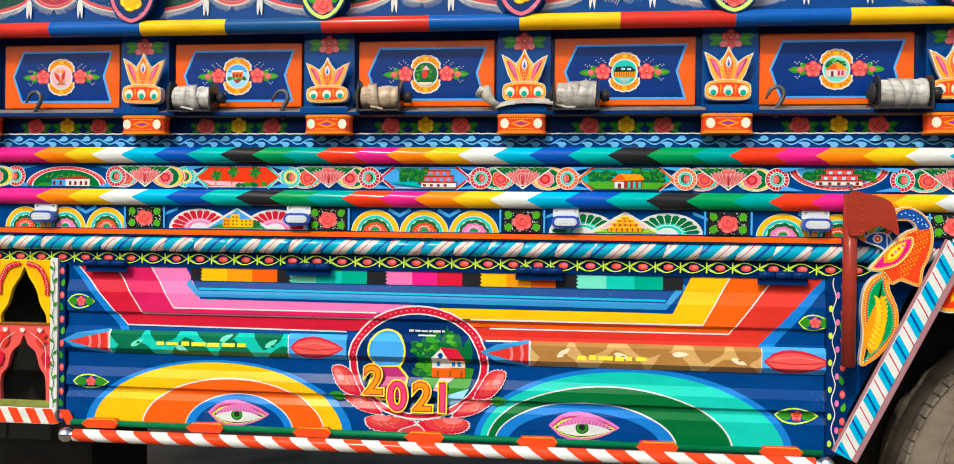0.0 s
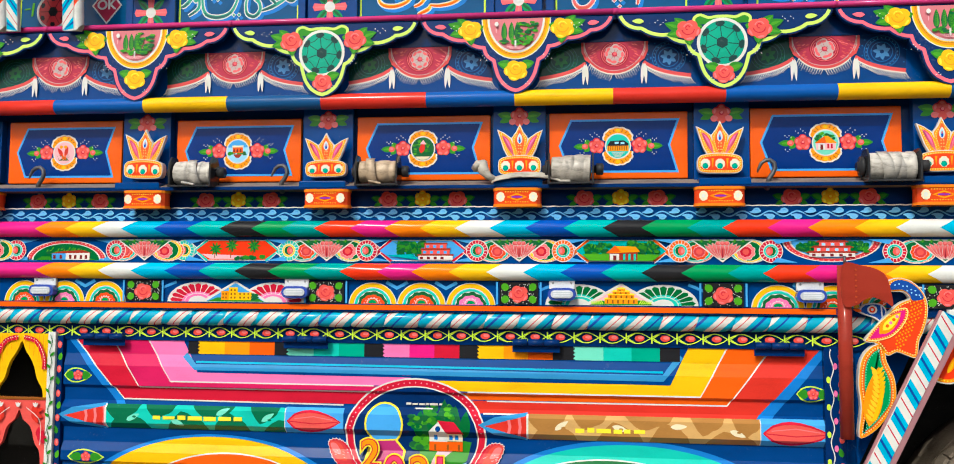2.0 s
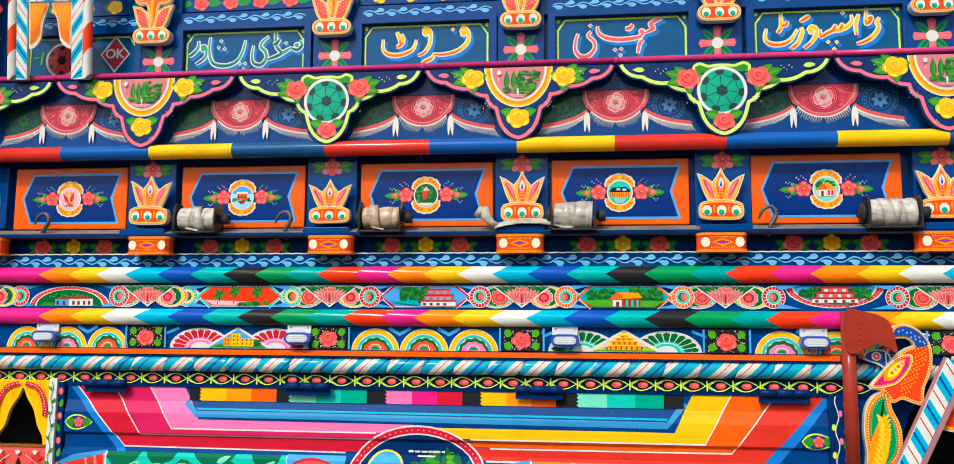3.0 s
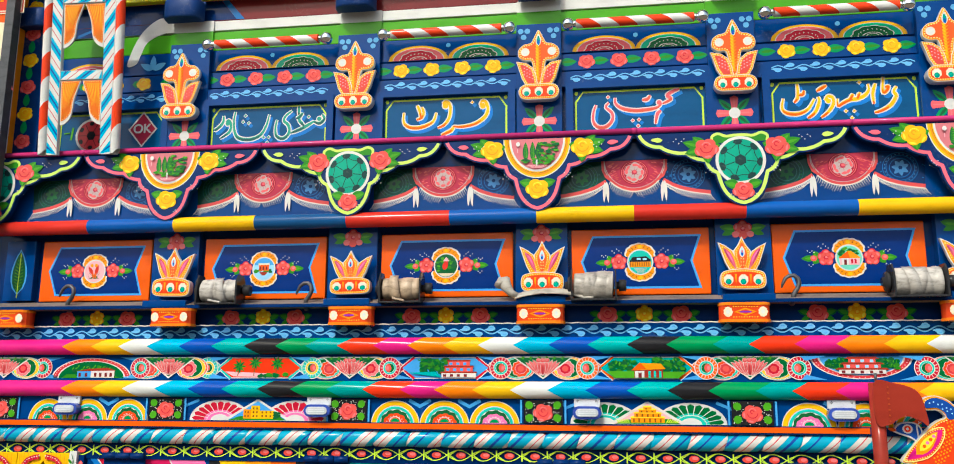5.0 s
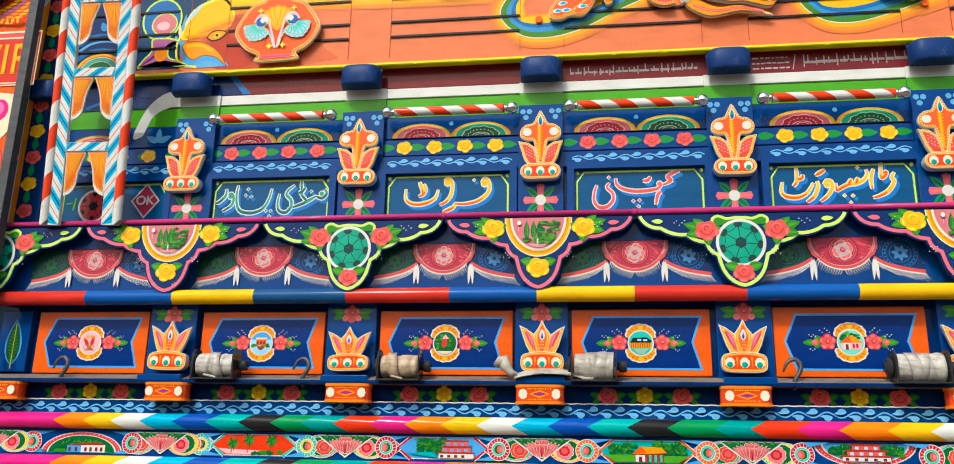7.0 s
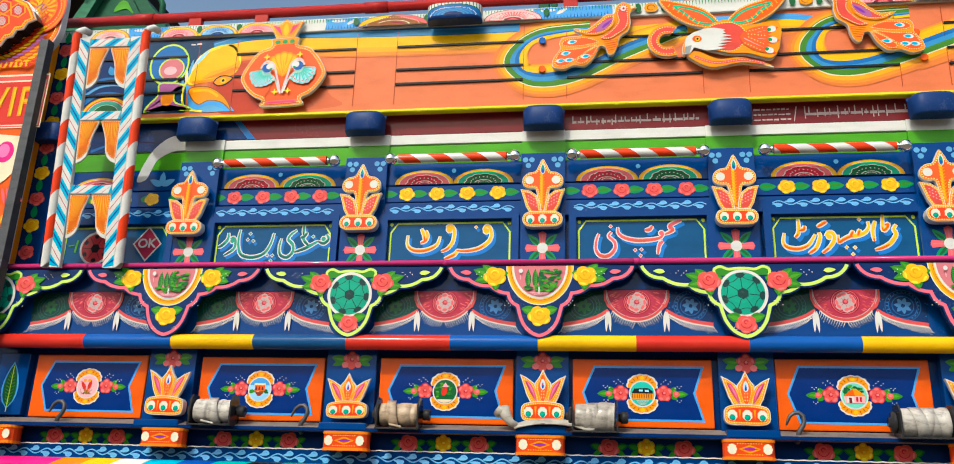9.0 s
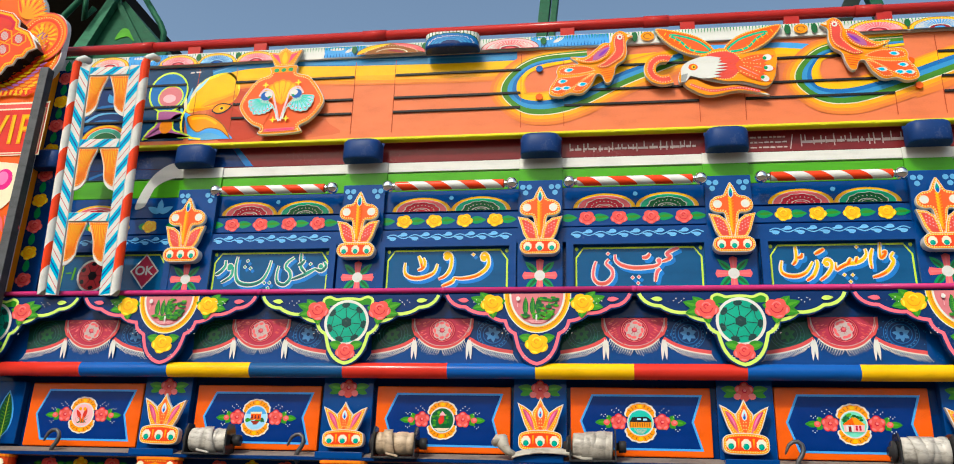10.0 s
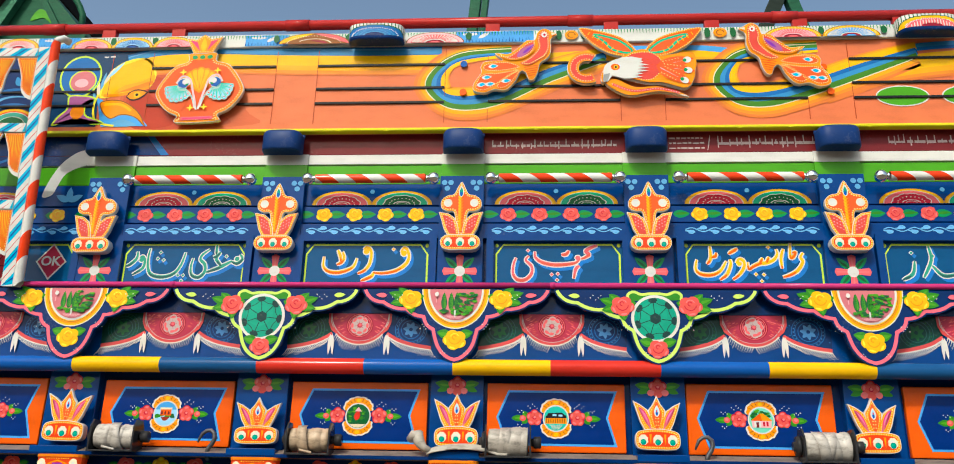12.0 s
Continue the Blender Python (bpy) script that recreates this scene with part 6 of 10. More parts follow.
    for s in (-1, 1):
        for dx in (-0.0055, 0.0055):
            a.mark("tassel").leaf(xc + s * 0.0895 + dx * 0.5, 2.236, 0.068, 0.0105, -90 + dx * 620, "white")


fb = tagged(empty("fringe_panel", 0, Y0 - 0.035, 0), "navy panel painted with red rounds and white-fringed curtains", "painted panel")
a = Art()
for xb in (-1.375, -0.765, -0.150, 0.462, 1.086, 1.74):
    fringe_art(a, xb)
# deep navy strip painted for the valance's shadow on the fringe board
a.mark("shade_strip").rect(XL, 2.304, XR, 2.362, "navy")
art_part("fringe_painting", a, fb, y=-0.0008)


def valance_outline(w, tip=0.235):
    """Half lobes from the joint down to the drop, mirrored."""
    k = w / 0.308
    cusp = [(0.306, -0.006), (0.238, -0.052), (0.163, -0.074), (0.110, -0.098), (0.079, -0.136)]
    bulge = [0.013, 0.007, 0.005, 0.006]
    right = []
    for (x0, z0), (x1, z1), b in zip(cusp, cusp[1:], bulge):
        ln = math.hypot(x1 - x0, z1 - z0)
        nx, nz = -(z1 - z0) / ln, (x1 - x0) / ln
        for j in range(7):
            t = j / 7
            h = b * math.sin(math.pi * t) ** 0.8
            right.append(((x0 + (x1 - x0) * t + nx * h) * k, z0 + (z1 - z0) * t + nz * h))
    right += [(x * k, z) for x, z in bezier([(0.079, -0.136), (0.073, -0.160), (0.064, -0.185), (0.046, -0.211), (0.022, -0.228), (0.0, -tip)], 4, False)] + [(0.0, -tip)]
    left = [(-x, z) for x, z in reversed(right[:-1])]
    return [(w, 0.0)] + right + left + [(-w, 0.0)]


def valance(kind, w):
    """A scalloped hanging board."""
    th = empty("valance_board", 0, 0, 0)
    out = valance_outline(w)
    edge = "pinkrim" if kind == "garden" else "lime2"
    part("scalloped_board", slab(out, 0.018), "navy", th, "navy scalloped board")
    a = Art(0.00005)
    a.mark("rim")
    a.strip(inset(out, 0.0045)[1:-1], inset(out, 0.0150)[1:-1], edge)
    a.mark("picture" if kind == "garden" else "ball")
    if kind == "garden":
        for rr, rz, c in ((0.1075, 0.128, "white"), (0.1045, 0.125, "yellow"), (0.0985, 0.119, "amber"), (0.0930, 0.1125, "brown"), (0.0915, 0.1110, "yellow"), (0.0885, 0.1075, "white"), (0.0825, 0.1010, "garden")):
            a.arc(0, 0.0, 0.0, rr, c, 180, 360, rz / rr, 34)
        rnd = random.Random(int(w * 1000))
        for k in range(3):
            x = -0.036 + 0.020 * k + rnd.uniform(-0.003, 0.003)
            a.leaf(x, -0.070, 0.060, 0.019, 90, "dgreen")
            for j in range(7):
                a.leaf(x, -0.062 + 0.007 * j, 0.012 - 0.001 * j, 0.004, 55, "lgreen", 4)
                a.leaf(x, -0.062 + 0.007 * j, 0.012 - 0.001 * j, 0.004, 125, "leaf", 4)
        for k in range(50):
            x, z = rnd.uniform(0.004, 0.066), rnd.uniform(-0.070, -0.012)
            if (x / 0.074) ** 2 + (z / 0.092) ** 2 < 1:
                a.ell(x, z, rnd.uniform(0.005, 0.010), 0.004, rnd.choice(["leaf", "lgreen", "dgreen", "lgreen", "dgreen2"]), n=8)
        for k in range(34):
            x, z = rnd.uniform(-0.058, 0.045), rnd.uniform(-0.084, -0.066)
            if (x / 0.074) ** 2 + (z / 0.094) ** 2 < 1:
                a.ell(x, z, 0.008, 0.004, rnd.choice(["leaf", "lgreen", "dgreen"]), n=8)
        a.rect(-0.004, -0.092, 0.001, -0.070, "white")
        for k in range(4):
            a.line([(-0.030 + 0.004 * k, -0.088 - 0.0025 * k), (0.030 - 0.004 * k, -0.089 - 0.0025 * k)], 0.0012, "blush")
        a.ell(-0.060, -0.018, 0.0065, 0.0075, "white", n=10)
        a.rect(-0.062, -0.046, -0.060, -0.032, "blush")
        bud, light, deep = "yellow", "lemon", "amber"
        rose_at = [(-0.143, -0.034), (0.143, -0.034)]
    else:
        bx, bz = -0.004, -0.092
        capline = bezier([(-0.084, -0.036), (-0.086, -0.016), (-0.068, -0.0065), (-0.044, -0.015), (-0.020, -0.0125), (0.012, -0.0125), (0.036, -0.015), (0.060, -0.0065), (0.078, -0.016), (0.076, -0.036)], 5, False)
        a.poly(capline, "leaf")
        a.line(capline, 0.0085, "lime2")
        a.ell(bx, bz, 0.0745, 0.0755, "white", n=40)
        a.ell(bx, bz, 0.0655, 0.0665, "teal5", n=40)
        a.ell(bx - 0.008, bz + 0.012, 0.044, 0.042, "teal3", n=30)
        a.poly([(bx + 0.0185 * math.cos(radians(60 * k + 90)), bz + 0.0185 * math.sin(radians(60 * k + 90))) for k in range(6)], "dark2")
        for k in range(7):
            t = radians(51.4 * k + 96)
            px, pz = bx + 0.0565 * math.cos(t), bz + 0.0575 * math.sin(t)
            a.line([(bx + 0.018 * math.cos(t), bz + 0.018 * math.sin(t)), (px, pz)], 0.0024, "dark2")
            u = t + radians(51.4)
            m = t + radians(25.7)
            a.line(bezier([(px, pz), (bx + 0.046 * math.cos(m), bz + 0.046 * math.sin(m)), (bx + 0.0565 * math.cos(u), bz + 0.0575 * math.sin(u))], 4, False), 0.0020, "dark2")
            c, s = math.cos(t), math.sin(t)
            a.poly([(px + d * c - e * s, pz + d * s + e * c) for d, e in ((0.0075, -0.010), (0.008, 0.010), (0.0, 0.0145), (-0.008, 0.006), (-0.008, -0.006), (0.0, -0.0145))], "dark2")
        bud, light, deep = "coral", "rose", "crimson"
        rose_at = [(-0.104, -0.053), (0.104, -0.053)]
    a.base(0.0012)
    for s in (-1, 1):
        a.mark("leaf")
        zl = -0.150 if kind == "garden" else -0.172
        a.leaf(s * 0.012, zl, 0.046, 0.030, (15 if s > 0 else 165), "leaf")
        a.leaf(s * 0.018, zl, 0.034, 0.013, (15 if s > 0 else 165), "lgreen")
    a.mark("rose")
    a.rose(0, -0.163 if kind == "garden" else -0.188, 0.034 if kind == "garden" else 0.030, bud, light, deep)
    for x, z in rose_at:
        s = 1 if x > 0 else -1
        a.mark("leaf")
        for tn, ln in ((18, 0.074), (-12, 0.066), (165, 0.044), (-95, 0.048), (44, 0.056)):
            tt = tn if s > 0 else 180 - tn
            a.leaf(x, z, ln, 0.032, tt, "leaf")
            a.leaf(x + 0.2 * ln * math.cos(radians(tt)), z + 0.2 * ln * math.sin(radians(tt)), ln * 0.7, 0.010, tt, "lgreen")
        a.mark("rose")
        a.rose(x, z, 0.034, bud, light, deep)
        a.mark("dash")
        a.leaf(s * (w - 0.082), -0.022, 0.036, 0.015, 4 if s > 0 else 176, "pinkrim" if kind == "garden" else "lime2")
        a.mark("dot_spray")
        a.dots([(s * (0.17 + 0.008 * k), -0.020 - 0.007 * (k % 3)) for k in range(5)] + [(s * (0.085 + 0.006 * k), -0.115 - 0.007 * ((k * 2) % 3)) for k in range(5)] +
               [(s * (0.03 + 0.006 * k), -0.205 + 0.006 * (k % 2)) for k in range(3)], 0.0014, "white")
    art_part("board_painting", a, th, y=-0.0006)
    lab = "navy scalloped valance with a pink rim, garden picture and yellow roses" if kind == "garden" else "navy scalloped valance with a lime rim, green ball and red roses"
    return tagged(th, lab, "valance", "valance boards")


JOINTS = [-1.408, -0.770, -0.150, 0.458, 1.098, 1.74, 2.38]
VD = 0.085
for i, (x0, x1) in enumerate(zip(JOINTS, JOINTS[1:])):
    v = valance("garden" if i % 2 == 0 else "ball", (x1 - x0) / 2 - 0.003)
    v.matrix_basis = pose((x0 + x1) / 2, Y0 - VD, 2.372)
v = valance("ball", 0.312)
v.matrix_basis = pose(-1.725, Y0 - VD, 2.372)
# magenta rail along the valance head
RAIL = enamel("paint_rail", (0.46, 0.03, 0.16))
vr = tagged(empty("valance_rail", 0, Y0 - VD + 0.002, 2.386), "thin magenta rail along the head of the valance", "rail")
for x0, x1 in ((-1.76, 0.46), (0.462, XR)):
    part("rail_tube", lathe([(x0, 0.009), (x1, 0.009)], 12), RAIL, vr, smooth=True)
for x in JOINTS:
    part("rail_clip", lathe([(-0.008, 0.0100), (0.008, 0.0100)], 12), RAIL, vr, at=(x, 0, 0), smooth=True)
board("valance_head_board", XL, XR, 2.366, 2.398, 0.066, "navy", "navy ledge board above the valance", 0.085)

# ---- lettered bays ----
def brush(a, pts, w, edge, col):
    """One stroke of a flat brush: thin where it starts and ends, full between."""
    k = len(pts)
    lf, rt = [], []
    for i, p in enumerate(pts):
        q0, q1 = pts[max(i - 1, 0)], pts[min(i + 1, k - 1)]
        tx, tz = q1[0] - q0[0], q1[1] - q0[1]
        ln = math.hypot(tx, tz) or 1
        swell = max(0.0, math.sin(math.pi * i / (k - 1))) ** 0.6
        h = w / 2 * (0.30 + 0.80 * swell * (0.62 + 0.38 * abs(tx) / ln)) + edge
        lf.append((p[0] - tz / ln * h, p[1] + tx / ln * h))
        rt.append((p[0] + tz / ln * h, p[1] - tx / ln * h))
    a.strip(lf, rt, col, False)


def word_art(a, strokes, dots, rings, sc, fill, low, shade, w=0.0135):
    """Brushed lettering: shadow, pale edge, body and a darker lower half."""
    a.at(0, 0, sc)
    u = w / sc
    off = (0.0085 / sc, -0.0105 / sc)
    smooth = [bezier([(x, -z) for x, z in s], 5, False) + [(s[-1][0], -s[-1][1])] for s in strokes]
    for k, (dx, dz), col, edge in ((0, off, shade, u * 0.36), (1, (0, 0), "white", u * 0.34), (2, (0, 0), fill, 0.0)):
        for s in smooth:
            brush(a, [(x + dx, z + dz) for x, z in s], u * 1.12, edge, col)
        for x, z in dots:
            r = u * (0.80 if k < 2 else 0.50)
            a.poly([(x + dx - r, -z + dz), (x + dx, -z + dz + r), (x + dx + r, -z + dz), (x + dx, -z + dz - r)], col, lift=False)
        for x, z, r in rings:
            a.ell(x + dx, -z + dz, r + (u * 0.34 if k < 2 else 0.0), None, col, n=14, lift=False)
        a.up()
    for s in smooth:
        lo = min(p[1] for p in s)
        part_low = [p for p in s if p[1] < lo + 0.020 / sc]
        if len(part_low) > 2:
            brush(a, [(x, z - u * 0.10) for x, z in part_low], u * 0.72, 0.0, low)
    a.pop()


WORDS = {
    "market": ([[(192, -36), (201, -19), (185, -3), (164, -10)], [(166, -12), (140, 3), (115, 16), (81, 28)], [(118, -37), (111, -18), (131, 5)], [(108, -69), (109, -35)], [(99, -24), (112, -29), (124, -44)],
                [(-166, -46), (-167, -21), (-187, 1), (-200, 6)], [(-156, -23), (-146, -27), (-137, -11), (-142, 15), (-175, 37)], [(-123, -58), (-127, -25), (-122, 15), (-106, 38), (-67, 45), (-29, 32), (-8, -1), (2, -43)],
                [(85, -53), (63, -36), (56, -18), (73, 0), (76, 26), (57, 46), (32, 37), (26, 8), (31, -23)]],
               [(145, -28), (-85, -42), (-93, -20), (-72, -15), (-15, 39), (3, 39), (-1, 58)], [(-149, -16, 8), (183, -19, 8)]),
    "fruit": ([[(115, -43), (125, -58), (138, -49), (143, -23), (131, 1), (99, 22), (56, 30), (25, 27)], [(29, 25), (19, 42), (-15, 57)], [(-12, -53), (0, -61), (13, -50), (16, -29), (11, -1), (-5, 21), (-27, 31)],
               [(-144, -28), (-144, 6), (-126, 24), (-94, 28), (-63, 20), (-41, 5), (-32, -23)], [(-99, -52), (-89, -30), (-86, -10)], [(-100, 0), (-83, -8), (-76, -25), (-83, -45)]],
              [(90, -54)], [(126, -40, 10), (-1, -46, 10)]),
    "company": ([[(132, -67), (113, -61), (92, -47), (104, -34), (76, -20)], [(74, -22), (60, -8), (32, -2), (-13, 0), (-52, -9), (-73, -26), (-75, -47)],
                 [(-95, -31), (-105, -16), (-86, 5), (-86, 30), (-106, 51), (-132, 51), (-147, 30), (-145, -2), (-137, -25)], [(12, -35), (28, -37), (38, -50)], [(71, 3), (59, 15), (52, 48)]],
                [(-98, -50), (-20, 33), (0, 31), (-3, 52)], [(66, -24, 8)]),
    "transport": ([[(160, -43), (150, -27), (156, -11), (138, 17), (112, 33), (88, 40)], [(122, -76), (118, -28), (129, -30), (136, -44), (125, -42)], [(98, -56), (88, -24), (89, 12)],
                   [(75, -55), (77, -36), (64, -18), (41, -8), (18, -5), (-3, 5), (-18, 13), (-19, -11)], [(50, -29), (41, -8)], [(30, -25), (18, -5)], [(-57, -6), (-46, -20), (-32, -13), (-32, 7), (-48, 31), (-71, 49)],
                   [(-76, -20), (-74, -2), (-88, 31), (-112, 50)], [(-48, -57), (-80, -38)], [(-182, -19), (-187, 13), (-173, 30), (-140, 34), (-109, 20), (-87, -14)], [(-137, -66), (-137, -23), (-150, -3)], [(-135, -27), (-121, -31), (-118, -43)]],
                  [(50, -61), (4, 31), (29, 32), (21, 54)], [(-46, -5, 8)]),
    "traders": ([[(-180, -20), (-195, 40), (-245, 70)], [(-110, -95), (-105, -25), (-150, 60)], [(-105, 0), (-60, 50), (10, 40)], [(60, -60), (50, 20), (0, 60)], [(120, -40), (110, 20), (60, 60)]],
                [(-190, -60), (90, 70)], [(-100, -45, 9), (170, 0, 14)]),
}


def word_panel(xc, w, key, fill, low):
    """A lettered panel set back in a sloped frame."""
    th = tagged(empty("word_panel", xc, Y0 + 0.012, 2.398), "blue panel with a lime border and brushed script lettering", "sign panel", "word panels")
    h = 0.172
    part("panel_board", box(-w / 2 + 0.002, 0, 0, w / 2 - 0.002, 0.016, h, 0.001), "panelblue", th)
    for s in (-1, 1):
        part("frame_side", slab([(s * (w / 2 - 0.012), 0), (s * (w / 2 + 0.012), 0), (s * (w / 2 + 0.012), h + 0.012), (s * (w / 2 - 0.012), h - 0.008)], 0.022), "mid", th, at=(0, -0.021, 0))
    part("frame_head", slab([(-w / 2 - 0.0125, h + 0.012), (w / 2 + 0.0125, h + 0.012), (w / 2 - 0.012, h - 0.008), (-w / 2 + 0.012, h - 0.008)], 0.0225), "mid", th, at=(0, -0.0215, 0))
    a = Art()
    q = w / 2 - 0.020
    a.mark("lime_border")
    a.line([(-q, 0.0), (-q, h - 0.050), (-q + 0.024, h - 0.016), (q - 0.024, h - 0.016), (q, h - 0.050), (q, 0.0)], 0.0060, "lime")
    for s in (-1, 1):
        a.ell(s * (q - 0.002), h - 0.019, 0.006, 0.007, "lime", n=8)
    if key:
        st, dots, rings = WORDS[key]
        a.mark("script_lettering")
        a.at(0, 0.086)
        word_art(a, st, dots, rings, 0.0007 if key == "traders" else 0.001, fill, low, "azure", 0.0100)
        a.pop()
    art_part("panel_painting", a, th, y=-0.0006)
    return th


word_panel(-0.785, 0.452, "market", "jade", "jade2")
word_panel(-0.160, 0.450, "fruit", "yellow", "orange")
word_panel(0.478, 0.446, "company", "rose2", "rust")
word_panel(1.112, 0.470, "transport", "yellow", "orange")
word_panel(1.745, 0.470, "traders", "jade", "jade2")
p = word_panel(-1.375, 0.43, None, None, None)
a = Art()
x, z = 0.122, 0.095
a.mark("diamond")
a.poly([(x - 0.055, z), (x, z + 0.066), (x + 0.055, z), (x, z - 0.066)], "white")
a.poly([(x - 0.048, z), (x, z + 0.058), (x + 0.048, z), (x, z - 0.058)], "crimson3")
a.mark("ball")
bx, bz = -0.075, 0.080
a.ell(bx, bz, 0.060, 0.062, "white", n=28)
a.ell(bx, bz, 0.052, 0.054, "red2", n=28)
a.poly([(bx + 0.018 * math.cos(radians(60 * k)), bz + 0.018 * math.sin(radians(60 * k))) for k in range(6)], "black")
for k in range(6):
    t = radians(60 * k)
    a.line([(bx + 0.018 * math.cos(t), bz + 0.018 * math.sin(t)), (bx + 0.046 * math.cos(t), bz + 0.046 * math.sin(t))], 0.002, "black")
    a.ell(bx + 0.043 * math.cos(t + 0.52), bz + 0.044 * math.sin(t + 0.52), 0.010, 0.008, "black", turn=60 * k + 120, n=6)
a.mark("brush_mark").line([(-0.180, 0.090), (-0.158, 0.092)], 0.005, "lgreen")
a.mark("brush_mark").line([(-0.146, 0.112), (-0.152, 0.065)], 0.008, "lgreen")
art_part("ball_painting", a, p, y=-0.0012)
raised_text("OK", 0.046, "white", p, x, -0.004, z, 0.001)


# columns of the lettered zone, with flowers and crests
def word_post(xc):
    th = tagged(empty("upper_post", xc - 0.004, Y0 - 0.0065, 0), "navy upper side post painted with a red flower and blue dots", "side post", "upper posts")
    part("post_board", box(-0.075, 0, 2.398, 0.075, 0.024, 2.797, 0.001), "mid", th)
    part("post_band", box(-0.0748, 0.0145, 2.7975, 0.0748, 0.024, 2.848, 0.001), "lgreen", th, "bright green band")
    part("post_band", box(-0.0746, 0.0150, 2.8485, 0.0746, 0.024, 2.8885, 0.001), "white", th, "white band")
    a = Art()
    zc = 2.456
    a.mark("flower")
    for k in range(4):
        a.leaf(0.012 * math.cos(radians(45 + 90 * k)), zc + 0.012 * math.sin(radians(45 + 90 * k)), 0.056, 0.022, 45 + 90 * k, "green")
        a.leaf(0.012 * math.cos(radians(45 + 90 * k)), zc + 0.012 * math.sin(radians(45 + 90 * k)), 0.045, 0.009, 48 + 90 * k, "dgreen")
    for k in range(4):
        t = radians(90 * k)
        ca, sa = math.cos(t), math.sin(t)
        a.poly([(ca * u - sa * v, zc + sa * u + ca * v) for u, v in ((0.010, -0.008), (0.052, -0.013), (0.058, 0.0), (0.052, 0.013), (0.010, 0.008))], "rose2")
        a.line([(ca * 0.02, zc + sa * 0.02), (ca * 0.050, zc + sa * 0.050)], 0.004, "rose")
    a.ell(0, zc, 0.018, 0.018, "white", n=16)
    a.up()
    for s in (-1, 1):
        for dx, dz in ((0.038, 2.772), (0.060, 2.772), (0.050, 2.751)):
            a.mark("dot").ell(s * dx, dz, 0.0095, 0.0095, "pale2", n=12, lift=False)
    art_part("post_painting", a, th, y=-0.0006)
    return th


for xc in COLS[1:6]:
    word_post(xc)


def crest():
    """Tall sawn crest: flame with two rounds, two leaves, jewelled base."""
    th = empty("crest_ornament", 0, 0, 0)
    flame = bezier([(0.0, 0.243), (0.013, 0.222), (0.025, 0.199), (0.048, 0.193), (0.066, 0.176), (0.066, 0.150), (0.046, 0.137), (0.025, 0.135), (0.018, 0.105), (0.012, 0.057), (-0.012, 0.057), (-0.018, 0.105), (-0.025, 0.135),
                    (-0.046, 0.137), (-0.066, 0.150), (-0.066, 0.176), (-0.048, 0.193), (-0.025, 0.199), (-0.013, 0.222)], 4)
    leaves = [[(s * 0.003, 0.046), (s * 0.041, 0.048), (s * 0.056, 0.074), (s * 0.064, 0.102), (s * 0.074, 0.134), (s * 0.040, 0.128), (s * 0.018, 0.110), (s * 0.008, 0.082)] for s in (-1, 1)]
    bm = bmesh.new()
    slab(flame, 0.014, bm=bm)
    part("flame_board", bm, "white", th, "white-edged sawn board", at=(0, 0.001, 0))
    bm = bmesh.new()
    for f in leaves:
        slab(f, 0.014, bm=bm)
    part("leaf_board", bm, "white", th, at=(0, -0.002, 0))
    a = Art(0.00006)
    a.poly(inset(flame, 0.0018), "amber")
    a.poly(inset(flame, 0.0058), "scarlet2")
    a.dots(along(inset(flame, 0.0070), 0.0082), 0.0020, "bead")
    for s in (-1, 1):
        a.mark("jewel").ell(s * 0.044, 0.166, 0.0145, 0.0145, "cream", n=16)
        a.ell(s * 0.044, 0.166, 0.0115, 0.0115, "white", n=14)
    a.mark("feather_stem")
    a.line([(0, 0.066), (0, 0.190)], 0.014, "amber")
    a.up()
    for k in range(12):
        z = 0.075 + 0.0105 * k
        a.leaf(-0.001, z, 0.014, 0.006, 130, "yellow", lift=False)
        a.leaf(0.001, z, 0.014, 0.006, 50, "orange", lift=False)
    a.mark("drop_jewel")
    a.leaf(0, 0.186, 0.042, 0.018, 90, "white")
    a.leaf(0, 0.188, 0.034, 0.012, 90, "aqua2")
    a.ell(0, 0.198, 0.004, 0.008, "royal", n=10)
    art_part("flame_painting", a, th, y=-0.0002)
    b = Art(0.00006)
    for f, s in zip(leaves, (-1, 1)):
        b.mark("pink_leaf")
        b.poly(inset(f, 0.0018), "amber")
        b.poly(inset(f, 0.0095), "coral2")
        b.dots(along(inset(f, 0.0062), 0.0080), 0.0020, "bead")
        b.dots([(s * (0.020 + 0.009 * i), 0.072 + 0.011 * j + 0.005 * i) for i in range(4) for j in range(4)], 0.0016, "blush")
    art_part("leaf_painting", b, th, y=-0.0028)
    base = part("base_board", slab(capsule(-0.0665, 0.0665, 0.0, 0.053), 0.030), "white", th, at=(0, -0.006, 0))
    b = Art(0.00006)
    b.poly(capsule(-0.0645, 0.0645, 0.0020, 0.0510), "amber")
    b.poly(capsule(-0.0580, 0.0580, 0.0085, 0.0445), "orange_red2")
    b.dots(along(capsule(-0.0605, 0.0605, 0.006, 0.047), 0.0070), 0.0016, "bead")
    jewel_row(b, -0.040, 0.040, 0.0265, 0.0140)
    art_part("base_painting", b, base, y=-0.0008)
    return tagged(th, "tall white-edged orange crest ornament with pink leaves and green jewels", "ornament", "crest ornaments")


